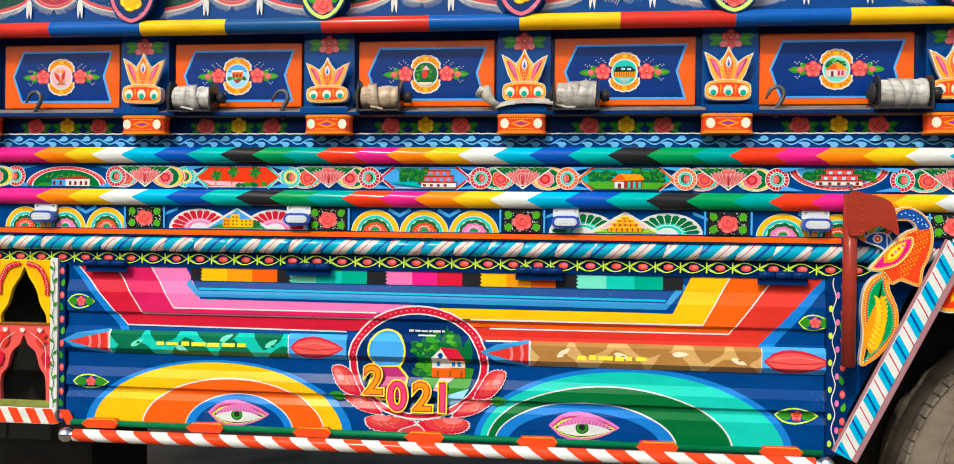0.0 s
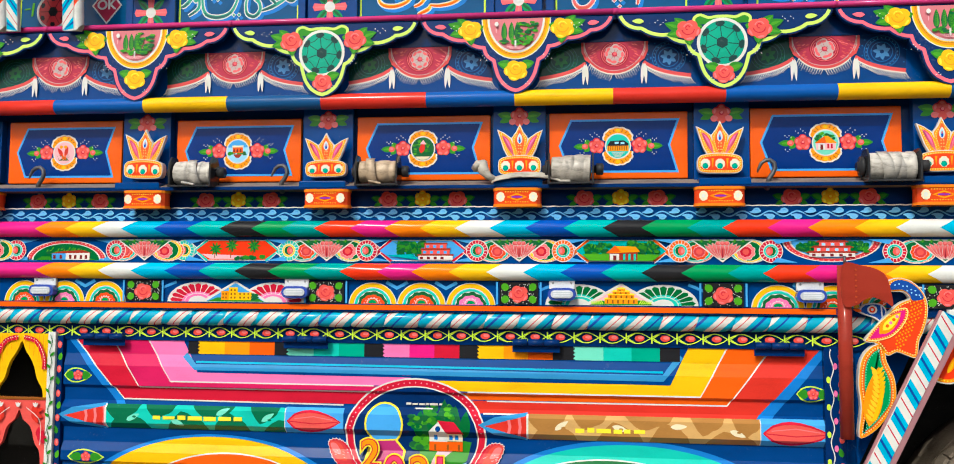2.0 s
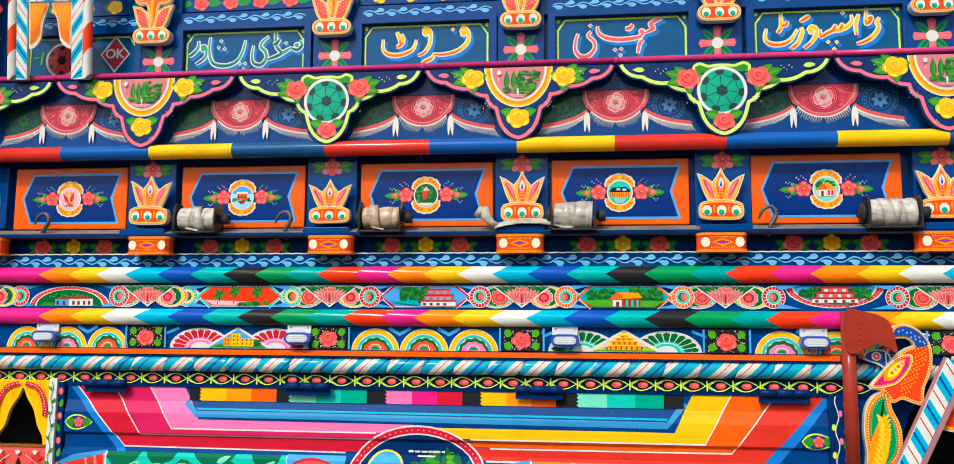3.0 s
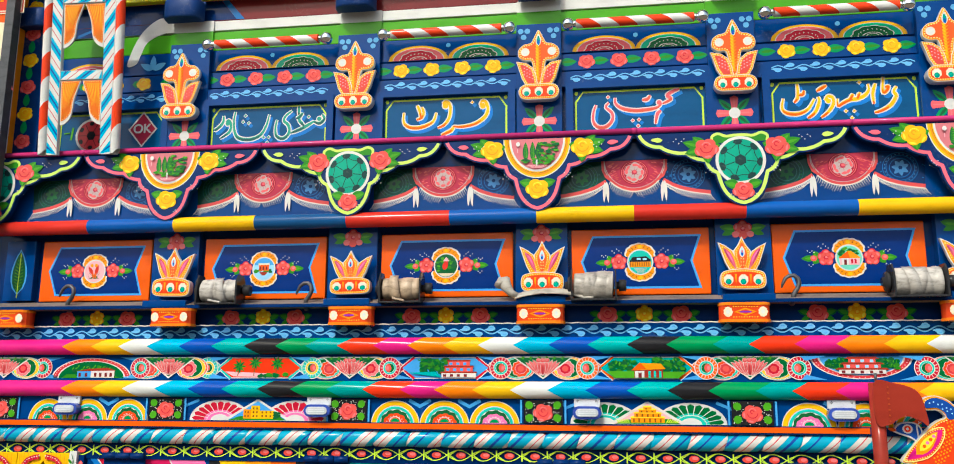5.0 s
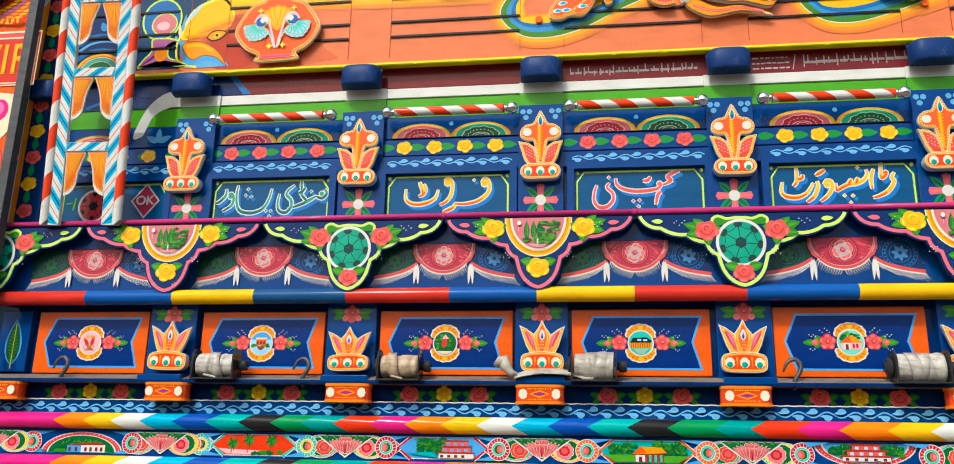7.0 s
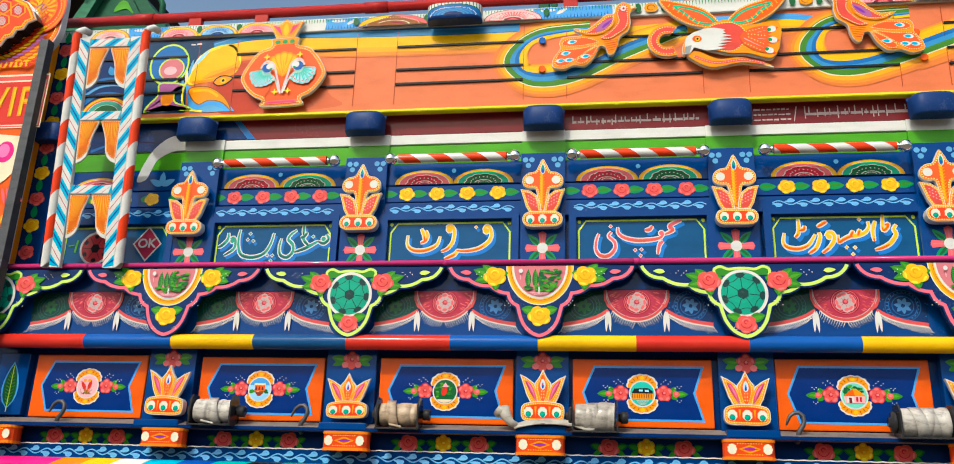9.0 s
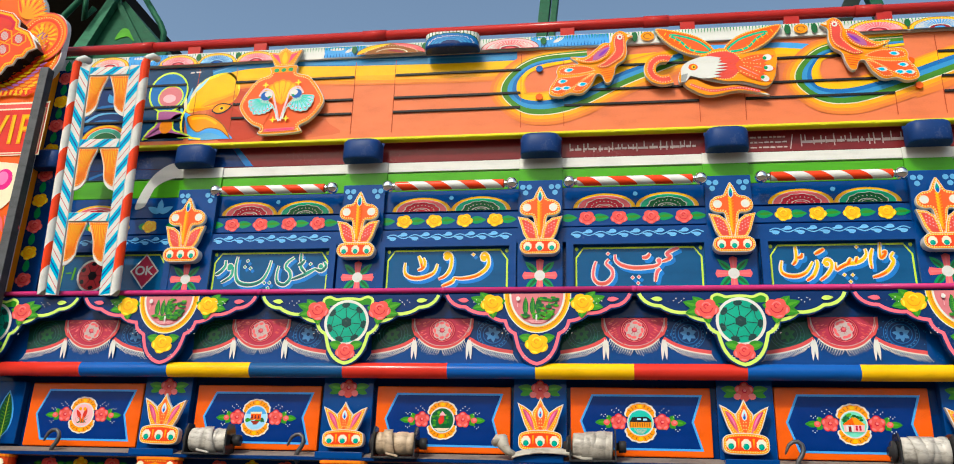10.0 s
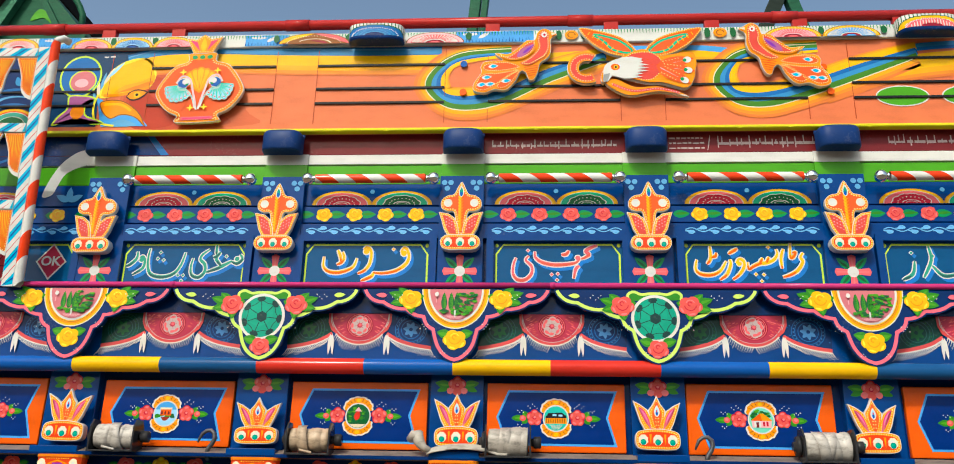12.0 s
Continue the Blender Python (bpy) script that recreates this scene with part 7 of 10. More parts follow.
first = crest()
for i, xc in enumerate((-1.094, -0.466, 0.158, 0.778, 1.410)):
    m = pose(xc, Y0 - 0.042, (2.508, 2.515, 2.517, 2.515, 2.515)[i])
    if i == 0:
        first.matrix_basis = m
    else:
        copy_thing(first, m)

# scrolls, roses and arches of each upper bay
us = tagged(empty("upper_bay_painting", 0, Y0 - 0.004, 0), "pale wave scrolls painted on navy boards over the lettering", "painted strip")
for i, xb in enumerate([-1.375, -0.785, -0.155, 0.475, 1.112, 1.745]):
    art_part("scroll_painting", wave_art(xb - 0.215, xb + 0.215, 2.601, 0.030, 0.078, 0.003), us, y=-0.0006)
ur = tagged(empty("rosette_painting", 0, Y0 + 0.012, 0), "roses and leaves painted along navy slats", "painted strip")
for i, xb in enumerate([-1.375, -0.785, -0.155, 0.475, 1.112, 1.745]):
    a = Art()
    for k in range(5):
        a.mark("leaf").leaf(xb - 0.222 + 0.106 * k - 0.028, 2.663, 0.056, 0.028, 0, "green")
        a.leaf(xb - 0.218 + 0.106 * k - 0.024, 2.663, 0.046, 0.010, 4, "leaf")
    for k in range(4):
        x = xb - 0.162 + 0.106 * k - (0.043 if i == 0 else 0.0)
        a.mark("rose")
        if i % 2 == 0:
            a.rose(x, 2.662, 0.026, "yellow", "lemon", "amber")
        else:
            a.rose(x, 2.662, 0.026)
    art_part("rose_row", a, ur, y=-0.0006)
ua = tagged(empty("arch_strip", 0, Y0 + 0.016, 0), "paired pink and green arches painted on navy slats", "painted strip")
for i, xb in enumerate([-1.375, -0.785, -0.155, 0.475, 1.112, 1.745]):
    a = Art()
    for s, outer, inner in ((-1, "rose2", "crimson"), (1, "aqua3", "dgreen2")):
        if i == 0 and s > 0:
            continue
        x, r = xb + s * 0.104, 0.104
        a.mark("arch")
        for k, c in ((1.0, "ochre"), (0.95, "yellow"), (0.87, "white"), (0.84, outer)):
            a.ell(x, 2.700, r * k, 0.052 * k, c, 0, 180, n=22)
        pts = []
        for k in range(37):
            t = math.pi * k / 36
            q = 0.60 + 0.05 * abs(math.sin(t * 5.5))
            pts.append((x + r * q * math.cos(t), 2.700 + 0.056 * q * math.sin(t)))
        a.poly(pts, "white")
        a.poly([(x + (px - x) * 0.95, 2.700 + (pz - 2.700) * 0.94) for px, pz in pts], inner)
        a.dots([(x + r * 0.42 * math.cos(math.pi * k / 10), 2.701 + 0.022 * math.sin(math.pi * k / 10)) for k in range(11)], 0.0016, "white")
        a.arc(x, 2.700, r * 0.26, r * 0.30, "white", 10, 170, 0.42, 10)
        a.arc(x, 2.700, r * 0.16, r * 0.19, "white", 10, 170, 0.42, 10)
    if i != 0:
        a.mark("dot").ell(xb, 2.748, 0.008, 0.008, "pale2", n=10)
    art_part("arch", a, ua, y=-0.0006)


# barber-striped bars with chrome ball ends
def striped_bar(length, r, turns, cols=("white", "orange_red2"), n=20, name="striped_bar", lab="red and white spiral-striped bar with chrome ball ends", balls=True, ball_r=0.021):
    th = empty(name, 0, 0, 0)
    bm = bmesh.new()
    m = max(8, int(turns * 16))
    slant = 0.9
    for k in range(int(turns * 2) + 3):
        rows = []
        for e in (k, k + 1):
            x0 = -length / 2 + (e - 1) * length / (turns * 2)
            row = []
            for j in range(n):
                ang = 2 * math.pi * j / n
                s = math.sin(ang)
                x = x0 - slant * r * s * 1.6
                row.append(bm.verts.new((min(max(x, -length / 2), length / 2), r * math.cos(ang), r * s)))
            rows.append(row)
        for j in range(n):
            try:
                f = bm.faces.new((rows[0][j], rows[0][(j + 1) % n], rows[1][(j + 1) % n], rows[1][j]))
                f.smooth, f.material_index = True, k % 2
            except ValueError:
                pass
    bmesh.ops.remove_doubles(bm, verts=bm.verts, dist=1e-5)
    bmesh.ops.recalc_face_normals(bm, faces=bm.faces)
    part("bar_tube", bm, list(cols), th)
    if balls:
        for s in (-1, 1):
            rings = [(s * length / 2, r * 0.8), (s * (length / 2 + 0.006), r * 0.72), (s * (length / 2 + 0.010), r * 0.72)]
            cx = length / 2 + 0.010 + ball_r * 0.85
            for k in range(11):
                t = math.pi * (0.14 + 0.86 * k / 10)
                rings.append((s * (cx - ball_r * math.cos(t)), max(ball_r * math.sin(t), 0.0004)))
            part("ball_end", lathe(rings, 20), CHROME, th, "polished chrome ball", smooth=True)
    return tagged(th, lab, "striped bar")


first = striped_bar(0.375, 0.0155, 3.2)
tagged(first, group="striped bars")
for i, xb in enumerate((-0.784, -0.153, 0.471, 1.094, 1.745)):
    m = pose(xb, Y0 - 0.045, 2.772)
    if i == 0:
        first.matrix_basis = m
    else:
        copy_thing(first, m)


# half-round caps along the eave
def cap(w, h, d, col, name, lab):
    th = empty(name, 0, 0, 0)
    plan = []
    for k in range(13):
        t = math.pi * k / 12
        plan.append((-w / 2 * math.copysign(abs(math.cos(t)) ** 0.55, math.cos(t)), -d * math.sin(t) ** 0.62))
    bm = bmesh.new()
    lo = [bm.verts.new((x, y, 0)) for x, y in plan]
    mi = [bm.verts.new((x, y, h * 0.88)) for x, y in plan]
    hi = [bm.verts.new((x * 0.93, y * 0.93, h)) for x, y in plan]
    for a, b in ((lo, mi), (mi, hi)):
        for i in range(len(plan) - 1):
            bm.faces.new((a[i], a[i + 1], b[i + 1], b[i])).smooth = True
    bm.faces.new(hi)
    low = [bm.verts.new((x * 0.96, y * 0.95, -0.004)) for x, y in plan]
    for i in range(len(plan) - 1):
        bm.faces.new((lo[i], lo[i + 1], low[i + 1], low[i]))
    bm.faces.new(low)
    bmesh.ops.recalc_face_normals(bm, faces=bm.faces)
    part("cap_shell", bm, col, th)
    return th, plan


CAPBLUE = enamel("satin_cap_blue", (0.006, 0.034, 0.15), rough=0.42, coat=0.0)
first, _ = cap(0.140, 0.068, 0.060, CAPBLUE, "eave_bracket", "")
part("cap_flange", box(-0.072, -0.004, 0.060, 0.072, 0.002, 0.072, 0.001), CAPBLUE, first)
tagged(first, "dark blue half-round steel bracket under the eave", "bracket", "eave brackets")
for i, xc in enumerate((-1.691, -1.106, -0.474, 0.158, 0.781, 1.415)):
    m = pose(xc, Y0 - 0.012, 2.881)
    if i == 0:
        first.matrix_basis = m
    else:
        copy_thing(first, m)

# small white writing on the maroon slat, as plain bars
mw = tagged(empty("slat_writing", 0, Y0 + 0.022, 0), "small white script and numerals on the maroon slat", "painted writing")
a = Art()
for x0, x1, z, h, sd in ((0.255, 0.685, 2.922, 0.052, 1), (1.03, 1.385, 2.926, 0.060, 2), (1.60, 1.86, 2.926, 0.060, 3)):
    a.mark("writing_line")
    writing_bars(a, x0, x1, z, h * 0.42, "blush2", sd, 0.005)
    a.base(0.0004)
    rnd = random.Random(sd)
    x = x0
    while x < x1 - 0.01:
        a.mark("writing_bar").rect(x, z - h * rnd.uniform(0.0, 0.30), x + 0.0035, z + h * rnd.uniform(0.15, 0.48), "blush2")
        x += rnd.uniform(0.012, 0.032)
    a.base(0.0)
for k in range(3):
    a.mark("writing_line")
    writing_bars(a, 0.865, 0.985, 2.946 - 0.019 * k, 0.014, "blush2", 20 + k, 0.004)
a.line([(1.005, 2.955), (0.995, 2.900)], 0.003, "blush2")
a.mark("navy_field")
a.poly([(-0.99, 2.97), (-0.965, 2.97), (-0.90, 2.895), (-0.93, 2.895)], "sky2")
a.poly([(XL, 2.895), (XL, 2.97), (-0.992, 2.97), (-0.93, 2.895)], "navy")
art_part("navy_field", a, mw, y=-0.0006)

# white swan-neck stroke at the slats' end, beside the ladder
sw = tagged(empty("white_scroll", 0, Y0 + 0.0145, 0), "broad white painted scroll across the green and navy slats", "painted strip")
a = Art()
a.mark("navy_field").rect(XL, 2.852, -1.19, 2.890, "navy")
a.mark("blue_arc").line(bezier([(-1.54, 2.858), (-1.48, 2.880), (-1.42, 2.880), (-1.36, 2.860)], 5, False), 0.012, "sky2", True)
a.mark("scroll")
a.poly(bezier([(-1.335, 2.735), (-1.318, 2.80), (-1.285, 2.862), (-1.235, 2.905), (-1.19, 2.912), (-1.15, 2.888), (-1.13, 2.856), (-1.20, 2.852), (-1.262, 2.822), (-1.285, 2.775), (-1.30, 2.74)], 5), "white")
a.line([(-1.20, 2.872), (-1.09, 2.872)], 0.036, "white")
a.base(0.0004)
for tn in (90, 40, 140):
    a.mark("petal").leaf(-1.234, 2.716, 0.054, 0.024, tn + (0 if tn == 90 else 14 if tn > 90 else -14), "pale2")
art_part("scroll_painting", a, sw, y=-0.0008)

# ---- eave rail and orange upper boards ----
prof = [(Y0 - 0.022, 2.962), (Y0 - 0.025, 2.965), (Y0 - 0.025, 2.971), (Y0 - 0.022, 2.974), (Y0 + 0.0, 2.975), (Y0 + 0.0, 2.962)]
er = tagged(empty("eave_rail", 0, 0, 0), "thin lemon-yellow steel eave rail", "rail")
part("rail_bar", extrude_profile(prof, XL - 0.02, XR), enamel("paint_eave", (0.62, 0.60, 0.02)), er)
for k in range(14):
    part("weld_bead", lathe([(0, 0.002), (0.014, 0.002)], 6), enamel("paint_eave", (0.62, 0.60, 0.02)), er, at=(-1.5 + 0.23 * k + 0.03 * (k % 3), Y0 - 0.0235, 2.9625))

ob = tagged(empty("upper_wall_painting", 0, Y0, 0), "orange upper wall painted with yellow, blue and green sweeping scrolls", "painted wall")
a = Art()
TOP = 3.312
# left end: blue field and a big yellow eagle head
# navy instead of blue5 here puts the ladder curtains' shadow into the colour
a.mark("navy_field").rect(XL, 3.0, -1.382, TOP, "navy")
a.mark("blue_field").poly([(-1.38, 3.0), (-1.38, TOP), (-1.02, TOP), (-1.06, 3.28), (-1.16, 3.23), (-1.19, 3.13), (-1.18, 3.0)], "blue5")
a.mark("arch")
for k, c in ((1.0, "brown"), (0.97, "yellow"), (0.86, "scarlet2"), (0.79, "white"), (0.76, "mint2"), (0.55, "white"), (0.53, "dgreen")):
    a.ell(-1.500, 3.004, 0.098 * k, 0.074 * k, c, 0, 180, n=24)
a.mark("blue_arc")
for z, w0, c in ((3.086, 0.022, "sky2"), (3.118, 0.014, "pale2"), (3.148, 0.020, "sky2")):
    a.line(bezier([(-1.60, z - 0.034), (-1.55, z), (-1.49, z + 0.008), (-1.42, z - 0.004)], 5, False), w0, c, True)
for tn in (70, 110):
    a.mark("petal").leaf(-1.500, 3.170, 0.042, 0.024, tn, "sky3")
sweep = bezier([(-1.10, 3.245), (-0.98, 3.275), (-0.80, 3.280), (-0.55, 3.270), (-0.20, 3.262), (0.10, 3.262)], 6, False)
a.mark("sweep").line([(x, z + 0.030) for x, z in sweep], 0.040, "sky2")
a.mark("sweep").line([(x, z + 0.030) for x, z in sweep], 0.022, "sky3")
a.mark("sweep").line([(x, z + 0.040) for x, z in sweep], 0.005, "pale2")
for off, w0, c in ((-0.052, 0.030, "spray3"), (-0.044, 0.032, "spray2"), (-0.032, 0.030, "spray1")):
    a.mark("sweep").line([(x, z + off) for x, z in sweep], w0, c)
a.mark("sweep").line([(x, z - 0.006) for x, z in sweep], 0.042, "yellow")
a.base(0.0)
for c, xe, zt in (("ember4", -0.60, 3.232), ("ember3", -0.70, 3.222), ("ember2", -0.80, 3.205), ("ember1", -0.90, 3.175)):
    a.mark("ember_wash").poly(bezier([(-1.06, 3.003), (xe, 3.003), (xe - 0.03, 3.06), (xe - 0.08, zt - 0.06), (xe - 0.16, zt - 0.01), (-1.06, zt)], 5), c)
a.base(0.0010)
head = bezier([(-1.03, 3.28), (-1.12, 3.262), (-1.17, 3.20), (-1.185, 3.12), (-1.12, 3.125), (-1.05, 3.14), (-1.00, 3.16), (-0.985, 3.22)], 5)
a.mark("eagle_head")
a.poly(head, "lemon")
a.poly(inset(head, 0.008), "yellow")
a.poly(bezier([(-1.13, 3.135), (-1.05, 3.155), (-0.995, 3.175), (-0.99, 3.21), (-1.03, 3.185), (-1.10, 3.165)], 5), "spray1")
a.poly(bezier([(-1.12, 3.138), (-1.05, 3.150), (-0.998, 3.168), (-0.995, 3.185), (-1.04, 3.170)], 5), "amber3")
a.line(bezier([(-1.165, 3.19), (-1.13, 3.245), (-1.06, 3.272)], 5, False), 0.014, "lemon", True)
a.line(bezier([(-1.17, 3.125), (-1.10, 3.130), (-1.03, 3.15), (-1.0, 3.16)], 5, False), 0.012, "amber")
a.leaf(-1.085, 3.118, 0.085, 0.046, 14, "black")
a.leaf(-1.080, 3.120, 0.072, 0.034, 14, "amber")
a.ell(-1.045, 3.128, 0.012, 0.012, "yellow", n=12)
a.ell(-1.045, 3.128, 0.006, 0.006, "black", n=10)
beak = bezier([(-1.175, 3.10), (-1.10, 3.105), (-1.03, 3.06), (-0.995, 2.998), (-1.04, 3.035), (-1.09, 3.045), (-1.13, 3.03), (-1.165, 3.06)], 5)
a.mark("neck_feather")
for x, z, tn, ln, c in ((-1.185, 3.15, 82, 0.075, "pale2"), (-1.190, 3.12, 96, 0.070, "cream"), (-1.178, 3.17, 66, 0.080, "cream"), (-1.196, 3.09, 104, 0.060, "pale2"), (-1.165, 3.20, 50, 0.085, "pale")):
    a.leaf(x, z, ln, 0.013, tn, c)
a.mark("writing_bar").rect(-1.193, 3.284, -1.176, 3.289, "white")
a.mark("writing_bar").rect(-1.170, 3.285, -1.150, 3.291, "white")
a.mark("eagle_beak")
a.poly([(-1.195, 3.12), (-1.16, 3.0), (-0.985, 3.0), (-1.03, 3.05), (-1.10, 3.07)], "sky")
a.poly(beak, "brown")
a.poly(inset(beak, 0.004), "amber")
a.line(bezier([(-1.16, 3.088), (-1.10, 3.088), (-1.05, 3.058)], 5, False), 0.010, "yellow")
a.poly(bezier([(-1.13, 3.0), (-1.10, 3.025), (-1.06, 3.022), (-1.03, 3.002)], 5), "pale2")
a.line(bezier([(-1.19, 3.13), (-1.20, 3.08), (-1.18, 3.02), (-1.10, 3.0)], 5, False), 0.008, "lemon")
# plain pink shape in a lime-rimmed round beside it
a.mark("pale_round")
a.ell(-1.270, 3.205, 0.080, 0.088, "lime", n=28)
a.ell(-1.270, 3.205, 0.073, 0.081, "sky2", n=28)
a.ell(-1.258, 3.185, 0.052, 0.048, "lime", n=24)
a.ell(-1.258, 3.185, 0.047, 0.043, "garden", n=24)
a.ell(-1.262, 3.178, 0.026, 0.018, "blush", n=18)
a.mark("bent_stroke")
body = bezier([(-1.300, 3.125), (-1.245, 3.128), (-1.205, 3.120), (-1.195, 3.105), (-1.225, 3.100), (-1.225, 3.050), (-1.180, 3.030), (-1.150, 3.012), (-1.200, 3.008), (-1.250, 3.030), (-1.290, 3.020), (-1.345, 3.004), (-1.330, 3.040), (-1.300, 3.075)], 4)
a.poly(body, "lime")
a.poly(inset(body, 0.006), "mauve")
a.ell(-1.258, 3.060, 0.026, 0.030, "amber3", n=18)
# hooked scroll behind the first bird, and its long tail
a.base(0.0012)
def hook_scroll(a, x, k):
    for w0, c, off in ((0.044, "spray3", 0.060), (0.032, "spray2", 0.054), (0.020, "spray1", 0.048), (0.028, "blue4", -0.004), (0.010, "spray2", -0.049), (0.012, "spray1", -0.042), (0.024, "yellow", -0.028), (0.016, "sky2", -0.008), (0.020, "sky3", 0.010), (0.022, "moss", 0.029), (0.0035, "cream", 0.041)):
        pts = bezier([(x + 0.30 + k, 3.285 + off * 0.3), (x + 0.12, 3.262 + off * 0.5), (x + 0.045 - off * 0.6, 3.205 + off * 0.3), (x + 0.035 - off, 3.140), (x + 0.075 - off * 0.3, 3.100 - off * 0.8),
                      (x + 0.16, 3.092 - off), (x + 0.28, 3.120 - off), (x + 0.44 + k, 3.200 - off), (x + 0.66 + k, 3.272 - off * 0.6)], 6, False)
        a.mark("scroll_line").line(pts, w0, c)


hook_scroll(a, 0.02, 0.0)
a.base(0.0012)
hook_scroll(a, 1.035, 0.06)
a.base(0.0008)
a.mark("sweep")
a.line(bezier([(0.62, 3.295), (0.80, 3.290), (1.0, 3.288), (1.12, 3.27)], 6, False), 0.022, "sky")
for off, w0, c in ((-0.034, 0.030, "spray3"), (-0.024, 0.030, "spray2"), (-0.014, 0.030, "spray1"), (0.0, 0.026, "yellow")):
    a.mark("sweep").line(bezier([(0.42, 3.262 + off), (0.62, 3.272 + off), (0.80, 3.268 + off), (0.98, 3.266 + off), (1.10, 3.25 + off)], 6, False), w0, c)
a.mark("sweep")
for off, w0, c in ((-0.040, 0.060, "spray3"), (-0.030, 0.060, "spray2"), (-0.018, 0.060, "spray1"), (0.0, 0.056, "yellow")):
    a.mark("sweep").line(bezier([(1.40, 3.13 + off), (1.50, 3.165 + off), (1.62, 3.205 + off), (1.85, 3.235 + off), (2.1, 3.24 + off)], 6, False), w0, c)
for off, w0, c in ((0.0, 0.030, "sky2"), (0.006, 0.016, "sky3")):
    a.mark("sweep").line(bezier([(1.45, 3.20 + off), (1.60, 3.255 + off), (1.80, 3.285 + off), (2.1, 3.29 + off)], 6, False), w0, c)
a.mark("green_round").ell(1.66, 3.088, 0.090, 0.040, "white", n=26)
a.ell(1.66, 3.088, 0.085, 0.036, "lgreen", n=26)
a.mark("green_round").ell(1.88, 3.088, 0.090, 0.040, "white", n=26)
a.ell(1.88, 3.088, 0.085, 0.036, "lgreen", n=26)
art_part("scroll_painting", a, ob, y=-0.0006)
# black strips on the wall stand for the shaded slots between each bay's boards
for i in range(6):
    x0, x1 = COLS[i] + 0.078, COLS[i + 1] - 0.078
    if i == 0:
        x0, x1 = -1.60, -1.20
    for z in (3.236, 3.142, 3.084):
        sl = part("slot_shade_strip", box(x0, -0.006, z - 0.0045, x1, 0.004, z + 0.0035), "black", ob, at=(0, -0.0005, 0))
for xc in COLS[1:7]:
    part("post_strip", box(xc - 0.0775, -0.0022, 3.004, xc - 0.0755, 0.004, 3.30), "brick2", ob)
    part("post_strip", box(xc + 0.0755, -0.0022, 3.004, xc + 0.0775, 0.004, 3.30), "brick2", ob)
for x, z in ((0.15, 3.232), (0.15, 3.118), (1.405, 3.20), (1.42, 3.105)):
    solo("wall_bolt", lathe([(0, 0.013), (0.006, 0.013), (0.012, 0.009), (0.013, 0.0005)], 8, axis="y"), "blue" if z > 3.22 else "orange", "painted hexagon bolt head in the upper wall", "bolt", "wall bolts", at=pose(x, Y0 - 0.012, z, 0, 0, 0))

# ---- cornice ----
board("cornice_board", XL, XR, 3.314, 3.366, 0.012, "white", "white cornice board painted with arches and little landscapes", 0.024)
cn = tagged(empty("cornice_painting", 0, Y0 - 0.012, 0), "half-round arches, ticks and landscapes painted along the cornice", "painted band")
a = Art()
a.rect(XL, 3.316, XR, 3.364, "white")
rnd = random.Random(7)
x = XL
a.up()
while x < 2.0:
    a.line([(x, 3.362), (x + rnd.uniform(-0.002, 0.002), 3.345)], 0.004, "green", True, lift=False)
    x += 0.011
def half(a, x, r, rim, body, ray):
    a.mark("half_round")
    a.ell(x, 3.315, r, 0.044, "brown", 0, 180, n=24)
    a.ell(x, 3.315, r * 0.97, 0.042, rim, 0, 180, n=24)
    a.ell(x, 3.315, r * 0.83, 0.034, body, 0, 180, n=24)
    a.up()
    for k in range(1, 22):
        t = math.pi * k / 22
        a.line([(x + r * 0.80 * math.cos(t), 3.315 + 0.033 * math.sin(t)), (x + r * 0.40 * math.cos(t), 3.315 + 0.015 * math.sin(t))], 0.0042, ray, True, lift=False)
    a.up()
    for k in range(1, 26):
        t = math.pi * k / 26
        a.ell(x + r * 0.90 * math.cos(t), 3.315 + 0.038 * math.sin(t), 0.0014, 0.0014, "cream", n=6, lift=False)
    a.ell(x, 3.315, r * 0.38, 0.015, ray, 0, 180, n=14)
    a.ell(x, 3.315, r * 0.32, 0.012, "wine" if body != "blue" else "navy", 0, 180, n=14)
    a.ell(x, 3.315, r * 0.18, 0.007, body, 0, 180, n=12)
for x, rim, body, ray in ((-1.243, "yellow", "rose2", "blush"), (-1.085, "yellow", "blue", "pale"), (-0.927, "yellow", "rose2", "blush"), (0.043, "blush", "rose2", "white"),
                          (1.31, "yellow", "rose2", "blush"), (1.51, "yellow", "sky", "white"), (1.76, "yellow", "rose2", "blush"), (-1.52, "yellow", "rose2", "white")):
    half(a, x, 0.080 if x < -0.9 else 0.106 if x < 0.1 else 0.100, rim, body, ray)
# a long low arch, half yellow and half red
a.mark("half_round")
a.ell(-0.40, 3.315, 0.131, 0.045, "brown", 0, 180, n=28)
a.ell(-0.40, 3.315, 0.128, 0.043, "yellow", 90, 180, n=18)
a.ell(-0.40, 3.315, 0.128, 0.043, "rose2", 0, 90, n=18)
a.arc(-0.40, 3.315, 0.060, 0.066, "cream", 8, 150, 0.33, 20)
a.ell(-0.40, 3.315, 0.050, 0.015, "wine", 0, 110, n=14)
a.up()
for k in range(1, 30):
    t = math.pi * k / 30
    a.ell(-0.40 + 0.100 * math.cos(t), 3.315 + 0.033 * math.sin(t), 0.0018, 0.0018, "cream", n=6, lift=False)
a.base(0.001)
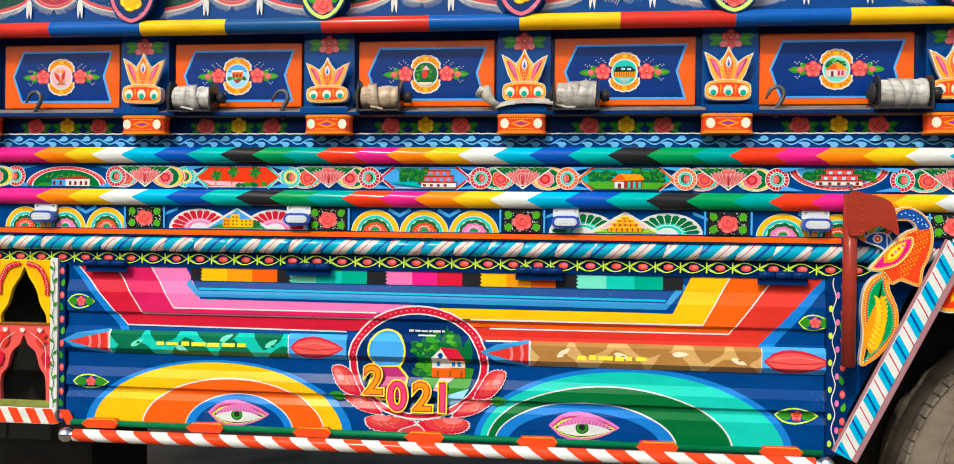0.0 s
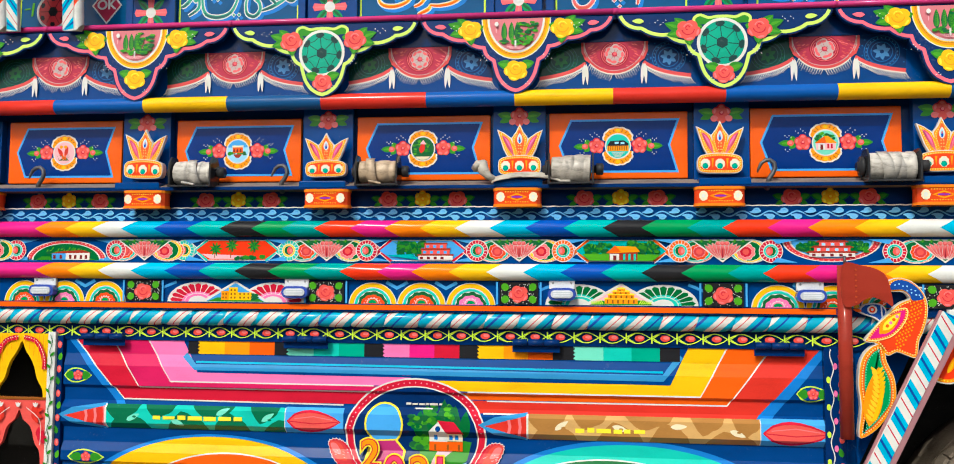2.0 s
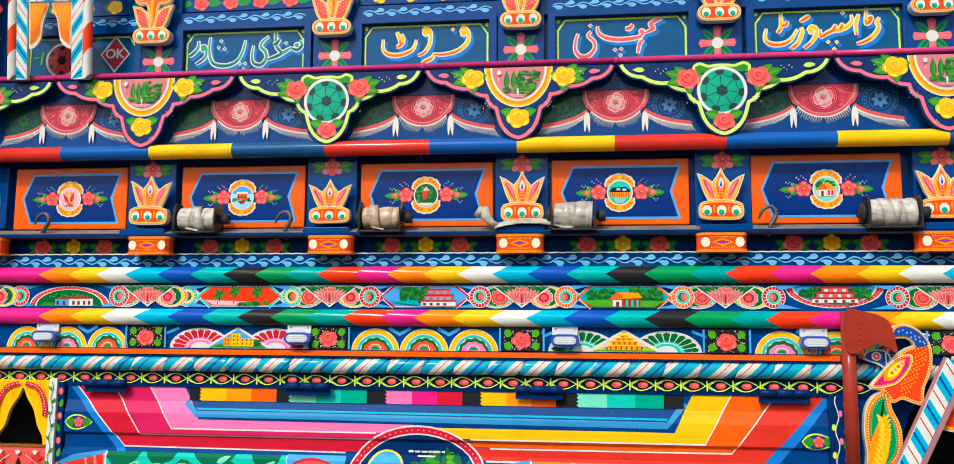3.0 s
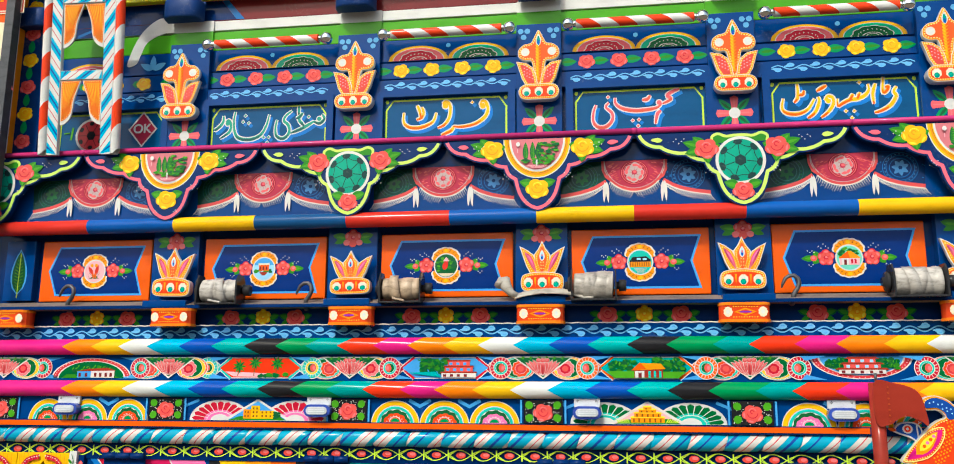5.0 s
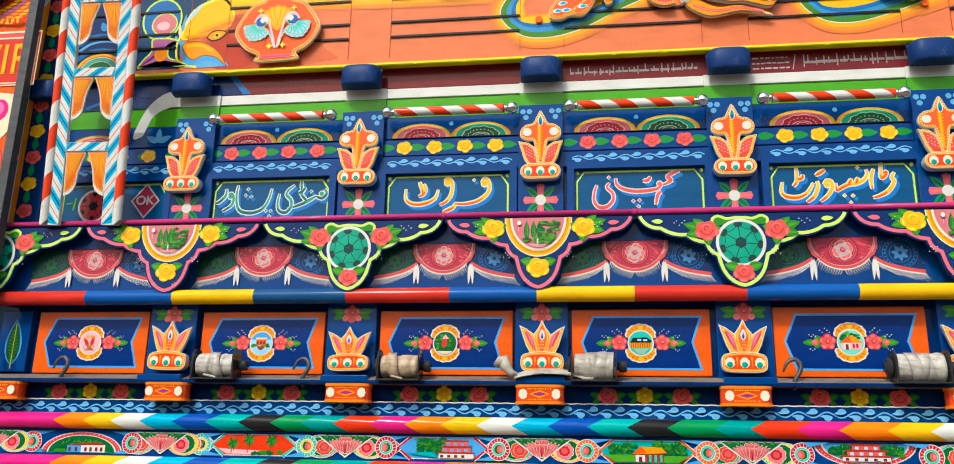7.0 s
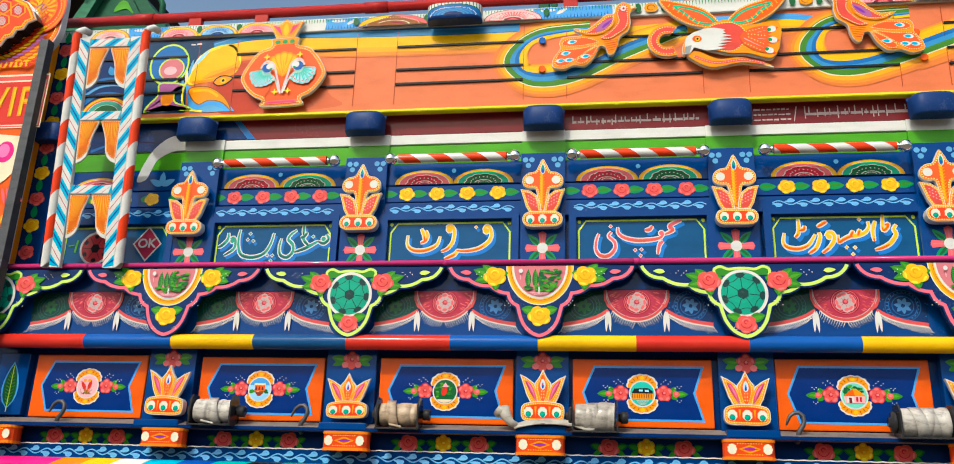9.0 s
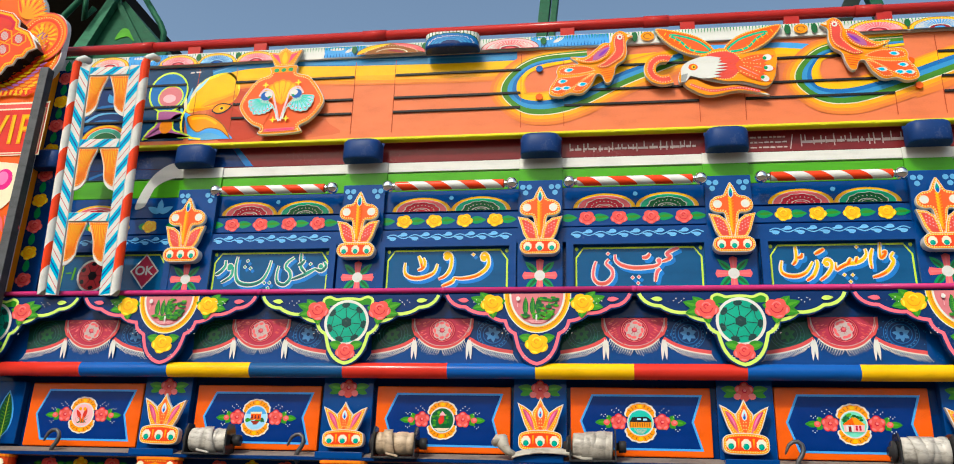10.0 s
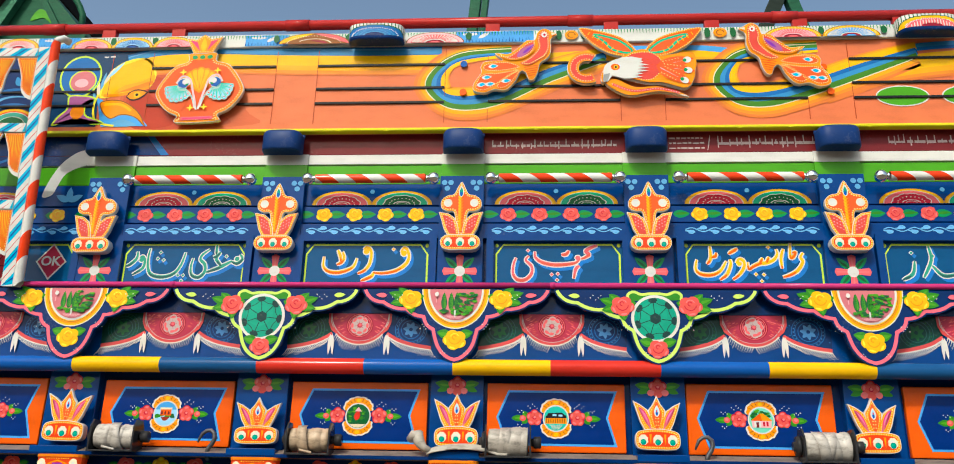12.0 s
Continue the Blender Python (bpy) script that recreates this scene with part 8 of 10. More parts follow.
for x0, x1 in ((-0.66, -0.50), (0.12, 0.40), (-1.45, -1.29)):
    a.mark("landscape")
    a.rect(x0, 3.317, x1, 3.362, "sky")
    a.ell(x0 + 0.05, 3.352, 0.03, 0.006, "white", n=12)
    a.leaf(x0 + 0.08, 3.335, 0.05, 0.014, 30, "white")
    for k in range(int((x1 - x0) / 0.012)):
        a.line([(x0 + 0.012 * k, 3.318), (x0 + 0.012 * k + rnd.uniform(-0.002, 0.002), 3.328 + 0.012 * rnd.random())], 0.004, "blue", True)
        a.line([(x0 + 0.006 + 0.012 * k, 3.361), (x0 + 0.006 + 0.012 * k + rnd.uniform(-0.002, 0.002), 3.350 - 0.010 * rnd.random())], 0.004, "azure", True)
for x in (0.535, 1.06):
    a.mark("rosette")
    for s in (-1, 1):
        a.ell(x + s * 0.045, 3.340, 0.011, 0.020, "dgreen", n=12)
    a.ell(x, 3.340, 0.024, 0.019, "amber", n=16)
    a.arc(x, 3.340, 0.011, 0.015, "brown", 0, 300, 0.8, 14)
for x in (-1.160, -1.000, -0.542, -0.275, 0.165, 1.410, 1.625):
    a.mark("green_leaf").ell(x, 3.342, 0.011, 0.016, "dgreen", n=12)
art_part("band_painting", a, cn, y=-0.0006)
# top caps with a painted arch
for i, x in enumerate((-0.165, 1.755)):
    th, plan = cap(0.20, 0.056, 0.055, "capblue", "cornice_bracket", "")
    bmc = bmesh.new()
    us = [0.0]
    for p0, p1 in zip(plan, plan[1:]):
        us.append(us[-1] + math.hypot(p1[0] - p0[0], p1[1] - p0[1]))
    nu, nz = 84, 16
    grid = []
    for iu in range(nu + 1):
        d = us[-1] * iu / nu
        q = min(max(k for k in range(len(us)) if us[k] <= d + 1e-9), len(plan) - 2)
        f = (d - us[q]) / (us[q + 1] - us[q])
        px, py = (plan[q][e] + (plan[q + 1][e] - plan[q][e]) * f for e in (0, 1))
        grid.append([bmc.verts.new((px * 1.006, py * 1.012, 0.008 + 0.0495 * iz / nz)) for iz in range(nz + 1)])
    tints = ["navy", "sky3", "white", "sky2", "sky2", "dgreen"] if i == 0 else ["wine", "rose2", "blush", "rose2", "yellow", "dgreen"]
    for iu in range(nu):
        for iz in range(nz):
            u, w = (2 * (iu + 0.5) / nu - 1) / 0.86, (iz + 0.5) / nz / 0.84
            r = math.hypot(u, w)
            if r < 0.30:
                c = 0
            elif r < 0.62:
                c = (1 if int(r * 16) % 2 else 3) if i == 0 else (2 if iu % 3 == 0 else 1)
            elif r < 0.69:
                c = 3
            elif r < 0.76:
                c = 2 if (iu + iz) % 2 else 3
            elif r < 0.97:
                c = 4
            elif r < 1.04:
                c = 5
            else:
                c = 5 if iu % 4 == 0 else 2
            fc = bmc.faces.new((grid[iu][iz], grid[iu + 1][iz], grid[iu + 1][iz + 1], grid[iu][iz + 1]))
            fc.smooth, fc.material_index = True, c
    bmesh.ops.recalc_face_normals(bmc, faces=bmc.faces)
    part("painted_band", bmc, tints[:2] + ["white"] + tints[3:], th)
    tagged(th, "half-round bracket on the cornice painted blue and green" if i == 0 else "half-round bracket on the cornice painted red and yellow", "bracket")
    th.matrix_basis = pose(x, Y0 - 0.034, 3.300)

# red top rail with sockets and feet
tr = tagged(empty("top_rail", 0, Y0 + 0.02, 3.424), "round red-painted steel rail along the top of the body", "rail")
part("rail_tube", lathe([(-1.80, 0.019), (XR, 0.019)], 18), "brick3", tr, smooth=True)
for x in (-1.42, -0.48, 0.57, 1.30):
    part("rail_socket", lathe([(-0.045, 0.0215), (0.045, 0.0215)], 18), "brick3", tr, at=(x, 0, 0), smooth=True)
for x in (-1.20, -0.93, -0.17, 0.25, 0.68, 1.04, 1.35, 1.7):
    part("rail_foot", box(-0.026, -0.012, -0.075, 0.026, 0.012, 0.0, 0.002), "brick3", tr, at=(x, 0, 0))


# ---- sawn boards on the upper wall ----
def sawn(name, outline, depth, lab, cat, edge="white"):
    th = empty(name, 0, 0, 0)
    part("sawn_board", slab(outline, depth), edge, th, "white-edged sawn board")
    return tagged(th, lab, cat)


# vase
def vase():
    body = bezier([(0.0, 0.262), (0.048, 0.262), (0.05, 0.232), (0.10, 0.21), (0.150, 0.13), (0.140, 0.085), (0.105, 0.045), (0.070, 0.026), (0.07, 0.002), (-0.07, 0.002), (-0.07, 0.026), (-0.105, 0.045),
                   (-0.140, 0.085), (-0.150, 0.13), (-0.10, 0.21), (-0.05, 0.232), (-0.048, 0.262)], 5)
    tip = [(-0.034, 0.262), (-0.064, 0.325), (-0.026, 0.318), (0.0, 0.338), (0.026, 0.318), (0.066, 0.325), (0.034, 0.262)]
    th = sawn("vase_ornament", body, 0.014, "white-edged orange vase ornament with turquoise feathers on the upper wall", "ornament")
    part("sprig_board", slab(tip, 0.012), "white", th, at=(0, 0.001, 0))
    a = Art(0.00006)
    a.mark("sprig_painting").poly(inset(tip, 0.0015), "amber")
    a.dots(along(inset(tip, 0.006), 0.0085), 0.0018, "bead")
    for s in (-1, 1):
        a.poly([(s * 0.012, 0.270), (s * 0.05, 0.316), (s * 0.024, 0.308)], "magenta3")
    a.leaf(0, 0.268, 0.055, 0.020, 90, "yellow")
    a.base(0.0)
    a.mark()
    a.poly(inset(body, 0.0018), "amber")
    a.poly(inset(body, 0.0070), "scarlet2")
    a.dots(along(inset(body, 0.0105), 0.0085), 0.0021, "bead")
    a.rect(-0.055, 0.0085, 0.055, 0.0205, "rose2")
    a.rect(-0.048, 0.0115, 0.048, 0.0175, "magenta3")
    a.rect(-0.044, 0.236, 0.044, 0.256, "amber")
    a.up()
    for k in range(3):
        a.ell(-0.026 + 0.026 * k, 0.246, 0.010, 0.008, "green", n=8, lift=False)

    def tear(x, z, length, r, turn, col):
        """A petal that widens to a round end."""
        t = radians(turn)
        pts = [(0.0, 0.0)] + [(length - r + r * math.cos(radians(v)), r * math.sin(radians(v))) for v in range(-100, 101, 25)]
        a.poly([(x + u * math.cos(t) - v * math.sin(t), z + u * math.sin(t) + v * math.cos(t)) for u, v in pts], col)

    a.mark("shell_fan")
    for k in (0, 6, 1, 5, 2, 4, 3):
        tear(0.0, 0.108, 0.100 - 0.003 * abs(k - 3), 0.0150, 48 + 14 * k, "amber")
        tear(0.0, 0.112, 0.090 - 0.003 * abs(k - 3), 0.0105, 48 + 14 * k, "yellow")
        a.line([(0.0, 0.125), (0.060 * math.cos(radians(48 + 14 * k)), 0.125 + 0.055 * math.sin(radians(48 + 14 * k)))], 0.0022, "orange", True)
    for s in (-1, 1):
        for k in range(8):
            turn = 196 + 15.5 * k
            tt = turn if s < 0 else 180 - turn
            ln = 0.073 - 0.004 * abs(k - 3)
            a.mark("feather_eye")
            tear(s * 0.062, 0.142, ln, 0.0098, tt, "white")
            tear(s * 0.062, 0.142, ln - 0.0018, 0.0082, tt, "aqua")
            tear(s * 0.062 + 0.030 * math.cos(radians(tt)), 0.142 + 0.030 * math.sin(radians(tt)), ln - 0.034, 0.0046, tt, "pale")
            a.ell(s * 0.062 + (ln - 0.012) * math.cos(radians(tt)), 0.142 + (ln - 0.012) * math.sin(radians(tt)), 0.0036, 0.0026, "scarlet2", n=8, turn=tt)
        a.mark("bird_neck")
        outer = bezier([(s * 0.080, 0.146), (s * 0.062, 0.172), (s * 0.034, 0.160), (s * 0.022, 0.120), (s * 0.010, 0.075), (s * 0.003, 0.040)], 5, False)
        a.line(outer, 0.0066, "white")
        a.line(outer[1:-2], 0.0030, "blush")
        inner = bezier([(s * 0.074, 0.136), (s * 0.066, 0.122), (s * 0.044, 0.118), (s * 0.022, 0.092), (s * 0.008, 0.045)], 5, False)
        a.line(inner, 0.0050, "white")
        a.line(inner[1:-2], 0.0020, "aqua")
        a.mark("bird_head").ell(s * 0.054, 0.146, 0.0215, 0.0200, "white", n=20)
        a.ell(s * 0.056, 0.145, 0.0190, 0.0175, "blue", n=18)
        a.ell(s * 0.048, 0.151, 0.0125, 0.0110, "white", n=16)
        a.ell(s * 0.044, 0.140, 0.0060, 0.0042, "green", n=10, turn=-30 * s)
        a.ell(s * 0.038, 0.133, 0.0052, 0.0034, "scarlet2", n=10, turn=-40 * s)
        for zz, xx in ((0.052, 0.024), (0.188, 0.060)):
            for kk in range(4):
                a.leaf(s * xx, zz, 0.012, 0.006, 90 * kk, "lemon")
    art_part("vase_painting", a, th, y=-0.0008)
    return th


vase().matrix_basis = pose(-0.795, Y0 - 0.032, 2.998) @ pose(0, 0, 0, 0, -2.0, 0) @ Matrix.Diagonal((1.06, 1, 1.07, 1))


def dove(flip):
    """A long-tailed bird cut from board, beak towards +x when flip is 1."""
    f = flip
    q = lambda px, py: ((px - 634) * 0.00075, 0.10 - (py - 140) * 0.000846)
    out = bezier([q(*p) for p in ((832, 172), (808, 158), (772, 141), (738, 160), (725, 196), (688, 198), (640, 238), (600, 262), (536, 258), (572, 292), (492, 297), (470, 322), (472, 352), (440, 398), (440, 434), (490, 446),
                                  (535, 430), (590, 433), (635, 392), (658, 348), (682, 352), (698, 386), (722, 384), (740, 350), (752, 308), (790, 280), (803, 240), (802, 196))], 4)
    out = [(x * f, z) for x, z in out]
    th = sawn("dove_ornament", out, 0.016, "white-edged orange dove ornament with a long eyed tail", "ornament")
    a = Art(0.00006)
    a.poly(inset(out, 0.0014), "amber")
    a.at(0, 0, f, 1.0)
    # three tail feathers
    for pts, eyes in ((((655, 328), (600, 302), (520, 304), (484, 318), (490, 340), (560, 345)), ((530, 321),)),
                      (((650, 338), (560, 352), (480, 358), (450, 400), (450, 428), (492, 436), (540, 412), (600, 370)), ((500, 374), (477, 408), (516, 406))),
                      (((655, 344), (610, 362), (560, 396), (548, 422), (588, 424), (626, 390)), ((592, 392),))):
        lobe = bezier([q(*p) for p in pts], 4)
        a.mark("tail_feather").poly(lobe, "scarlet2")
        a.dots(along(inset(lobe, 0.0028), 0.0075), 0.0017, "bead")
        for e in eyes:
            x, z = q(*e)
            a.leaf(x - 0.018, z - 0.003, 0.036, 0.017, 8, "white")
            a.leaf(x - 0.009, z - 0.002, 0.022, 0.012, 8, "cyan")
    body = bezier([q(*p) for p in ((792, 170), (770, 152), (748, 166), (738, 200), (742, 240), (700, 285), (660, 310), (700, 318), (742, 298), (780, 272), (794, 236), (793, 196))], 4)
    a.mark("body").poly(body, "coral2")
    a.dots(along(inset(body, 0.004), 0.0080), 0.0019, "bead")
    wing = bezier([q(*p) for p in ((728, 204), (690, 208), (642, 246), (600, 272), (552, 268), (600, 294), (660, 292), (705, 270), (728, 238))], 4)
    a.mark("wing").poly(wing, "amber")
    a.poly(inset(wing, 0.004), "coral2")
    a.dots(along(inset(wing, 0.0065), 0.0080), 0.0018, "bead")
    a.leaf(*q(640, 282), 0.082, 0.026, 40, "mauve")
    a.leaf(*q(668, 266), 0.050, 0.010, 42, "purple")
    x, z = q(770, 176)
    a.mark("eye").ell(x, z, 0.010, 0.011, "white", n=12)
    a.ell(x + 0.001, z, 0.0045, 0.005, "crimson", n=9)
    a.mark("leg_stripe")
    for k in range(5):
        a.line([q(676 + 5 * k, 332 + 10 * k), q(744 - 4 * k, 322 + 11 * k)], 0.003, "scarlet", lift=False)
    a.mark("beak").poly([q(804, 166), q(829, 172), q(806, 180)], "cream")
    a.pop()
    art_part("dove_painting", a, th, y=-0.0008)
    return th


dove(1).matrix_basis = pose(0.335, Y0 - 0.030, 3.262)
dove(-1).matrix_basis = pose(1.270, Y0 - 0.030, 3.272)


def eagle():
    wing = [bezier([(s * 0.012 + 0.0, 0.055), (s * 0.06, 0.110), (s * 0.14, 0.140), (s * 0.216, 0.152), (s * 0.175, 0.090), (s * 0.105, 0.045), (s * 0.04, 0.036)], 5) for s in (-1, 1)]
    body = bezier([(-0.012, 0.06), (0.022, 0.060), (0.058, 0.036), (0.170, 0.052), (0.192, 0.020), (0.188, -0.020), (0.180, -0.060), (0.150, -0.092), (0.075, -0.072), (0.02, -0.07), (-0.06, -0.050),
                   (-0.105, -0.040), (-0.132, -0.072), (-0.140, -0.045), (-0.120, 0.0), (-0.070, 0.030)], 5)
    low = bezier([(-0.085, -0.058), (-0.02, -0.088), (0.06, -0.085), (0.162, -0.122), (0.06, -0.106), (-0.04, -0.122), (-0.105, -0.092), (-0.125, -0.066)], 5)
    th = sawn("eagle_ornament", body, 0.014, "white-edged orange eagle ornament with spread wings and a white head", "ornament")
    for w in wing:
        part("wing_board", slab(w, 0.012), "white", th, at=(0, 0.001, 0))
    part("talon_board", slab(low, 0.011), "white", th, at=(0, 0.0015, 0))
    loop = [(-0.19 + 0.046 * math.cos(radians(t)), -0.012 + 0.044 * math.sin(radians(t))) for t in range(60, 311, 12)]
    ring_o = [(-0.19 + 0.068 * math.cos(radians(t)), -0.012 + 0.064 * math.sin(radians(t))) for t in range(60, 311, 12)]
    ring_i = [(-0.19 + 0.026 * math.cos(radians(t)), -0.012 + 0.026 * math.sin(radians(t))) for t in range(310, 59, -12)]
    part("tail_loop", slab(ring_o + ring_i, 0.010), "white", th, at=(0, 0.002, 0))
    a = Art(0.00006)
    for s, w in zip((-1, 1), wing):
        a.mark("wing_painting")
        a.poly(inset(w, 0.0014), "amber")
        a.poly(inset(w, 0.0065), "orange")
        g = bezier([(s * 0.028, 0.056), (s * 0.070, 0.096), (s * 0.135, 0.120), (s * 0.165, 0.122), (s * 0.130, 0.098), (s * 0.098, 0.064), (s * 0.055, 0.050)], 5)
        a.poly(g, "scarlet2")
        a.line(g, 0.0085, "aqua3", closed=True)
        a.up()
        for k in range(7):
            t = k / 6
            a.line([(s * (0.085 + 0.10 * t), 0.050 + 0.072 * t), (s * (0.078 + 0.10 * t), 0.062 + 0.072 * t)], 0.0032, "yellow", lift=False)
        a.dots(along(inset(w, 0.0040), 0.0085), 0.0018, "bead")
    a.mark("loop_painting")
    a.poly([(-0.19 + (x + 0.19) * 0.975, -0.012 + (z + 0.012) * 0.975) for x, z in ring_o] + [(-0.19 + (x + 0.19) * 1.05, -0.012 + (z + 0.012) * 1.05) for x, z in ring_i], "amber")
    a.line(loop, 0.026, "coral2")
    a.dots(along([(-0.19 + (x + 0.19) * 1.22, -0.012 + (z + 0.012) * 1.22) for x, z in loop], 0.009, False), 0.0018, "bead")
    a.dots(along([(-0.19 + (x + 0.19) * 0.78, -0.012 + (z + 0.012) * 0.78) for x, z in loop], 0.009, False), 0.0018, "bead")
    a.mark("talon_painting")
    a.poly(inset(low, 0.0014), "amber")
    a.line(bezier([(-0.100, -0.078), (-0.03, -0.104), (0.06, -0.095), (0.14, -0.113)], 5, False), 0.010, "coral2")
    a.dots(along(bezier([(-0.100, -0.078), (-0.03, -0.104), (0.06, -0.095), (0.14, -0.113)], 5, False), 0.009, False), 0.0018, "blush")
    a.mark()
    a.poly(inset(body, 0.0014), "amber")
    a.mark("breast")
    breast = bezier([(-0.05, 0.03), (0.02, 0.050), (0.065, 0.025), (0.070, -0.02), (0.03, -0.06), (-0.03, -0.045)], 5)
    a.poly(breast, "coral2")
    a.up()
    for r in range(4):
        for k in range(6):
            a.arc(-0.006 + 0.015 * k, -0.036 + 0.020 * r, 0.0045, 0.0058, "scarlet", 190, 350, 1.0, 6, lift=False)
    a.dots(along(breast, 0.0085), 0.0018, "bead")
    for tn in (14, -8, -30):
        a.mark("tail_feather")
        c, s = math.cos(radians(tn)), math.sin(radians(tn))
        a.leaf(0.052, -0.008, 0.135, 0.046, tn, "scarlet2")
        a.dots([(0.052 + 0.11 * t * c - e * 0.013 * s, -0.008 + 0.11 * t * s + e * 0.013 * c) for t in (0.25, 0.35, 0.45, 0.55, 0.65, 0.75) for e in (-1, 1)], 0.0016, "bead")
        a.ell(0.052 + 0.110 * c, -0.008 + 0.110 * s, 0.015, 0.012, "white", turn=tn, n=14)
        a.ell(0.052 + 0.101 * c, -0.008 + 0.101 * s, 0.007, 0.007, "green", n=10)
        a.line([(0.065 + 0.0 * c, -0.008 + 0.012 * s), (0.052 + 0.09 * c, -0.008 + 0.09 * s)], 0.003, "blush", True)
    a.mark("head")
    headp = bezier([(-0.132, -0.055), (-0.125, -0.005), (-0.075, 0.024), (-0.025, 0.03)], 5, False)
    spikes = []
    for k in range(7):
        spikes += [(0.035 - 0.008 * (k % 2) - 0.010 * abs(k - 3), 0.022 - 0.012 * k), (-0.002 - 0.004 * k, 0.016 - 0.012 * k)]
    a.poly(headp + spikes + [(-0.06, -0.058), (-0.10, -0.045), (-0.118, -0.072), (-0.134, -0.068)], "white")
    a.ell(-0.090, -0.012, 0.016, 0.013, "orange", n=14)
    a.ell(-0.088, -0.012, 0.008, 0.008, "yellow", n=12)
    a.ell(-0.088, -0.012, 0.004, 0.004, "black", n=9)
    a.poly([(-0.130, -0.042), (-0.108, -0.036), (-0.118, -0.072), (-0.134, -0.066)], "grey")
    art_part("eagle_painting", a, th, y=-0.0008)
    return th


eagle().matrix_basis = pose(0.775, Y0 - 0.030, 3.205) @ pose(0, 0, 0, 0, 1.0, 0)

# ---- ladder with curtain boards ----
def stripe_board(a, x0, z0, x1, z1, w, flip=1, slant=0.7, step=0.092):
    """White board with slanting turquoise and red stripes, along a line."""
    L = math.hypot(x1 - x0, z1 - z0)
    ang = math.degrees(math.atan2(z1 - z0, x1 - x0))
    a.at(x0, z0, 1.0, 1.0, ang)
    a.rect(0, -w / 2, L, w / 2, "white")
    k = 0
    u = -0.02
    sl = slant * w * flip
    while u < L + 0.02:
        def q(s, t):
            return [(min(max(v, 0.0), L), zz) for v, zz in ((u + s - sl, -w / 2), (u + t - sl, -w / 2), (u + t + sl, w / 2), (u + s + sl, w / 2))]
        a.poly(q(0.0, 0.040), "cyan", lift=False)
        a.poly(q(0.017, 0.025), "royal2", lift=False)
        a.poly(q(0.064, 0.068), "crimson", lift=False)
        u += step
    a.pop()


COL_L = (-1.545, -1.275)
ld = tagged(empty("side_ladder", 0, 0, 0), "painted ladder board with striped rails and orange curtain arches", "ladder")
LB, LT = Vector((0, 1.50, 2.372)), Vector((0, 1.405, 3.228))
LH = (LT - LB).length
lean = math.degrees(math.atan2(LB.y - LT.y, LT.z - LB.z))
frame_m = pose(-1.41, LB.y, LB.z, 0, 1.15, 0) @ pose(1.41, 0, 0, lean, 0, 0)


def on_ladder(ob):
    ob.matrix_basis = frame_m @ ob.matrix_basis
    return ob


for s, xr in ((-1, COL_L[0]), (1, COL_L[1])):
    bm = bmesh.new()
    n, m, r = 16, 40, 0.0155
    for k in range(m):
        rows = []
        for e in (k, k + 1):
            zz = LH * e / m
            rows.append([bm.verts.new((r * math.cos(2 * math.pi * j / n), r * math.sin(2 * math.pi * j / n), min(max(zz + 1.2 * r * math.cos(2 * math.pi * j / n), 0), LH))) for j in range(n)])
        for j in range(n):
            f = bm.faces.new((rows[0][j], rows[0][(j + 1) % n], rows[1][(j + 1) % n], rows[1][j]))
            f.smooth, f.material_index = True, (k // 4) % 2
    bmesh.ops.remove_doubles(bm, verts=bm.verts, dist=1e-5)
    bmesh.ops.recalc_face_normals(bm, faces=bm.faces)
    on_ladder(part("rail_tube", bm, ["white", "orange_red2"], ld, "red and white striped tube", at=(xr, 0, 0)))
    bm = curve_pipe([(xr, 0, LH), (xr + 0.006, 0.004, LH + 0.010), (xr + 0.018, 0.010, LH + 0.018), (xr + 0.024, 0.036, LH + 0.018)], 0.0130, 12)
    on_ladder(part("rail_hook", bm, "white", ld))
    xi = xr - s * 0.036
    on_ladder(part("rail_board", box(xi - 0.020, -0.004, 0, xi + 0.020, 0.012, LH - 0.02, 0.001), "white", ld))
    a = Art()
    stripe_board(a, xi, 0.0, xi, LH - 0.02, 0.038, -s)
    on_ladder(art_part("rail_painting", a, ld, y=-0.0046))
RUNGS = [0.275, 0.545, LH - 0.04]
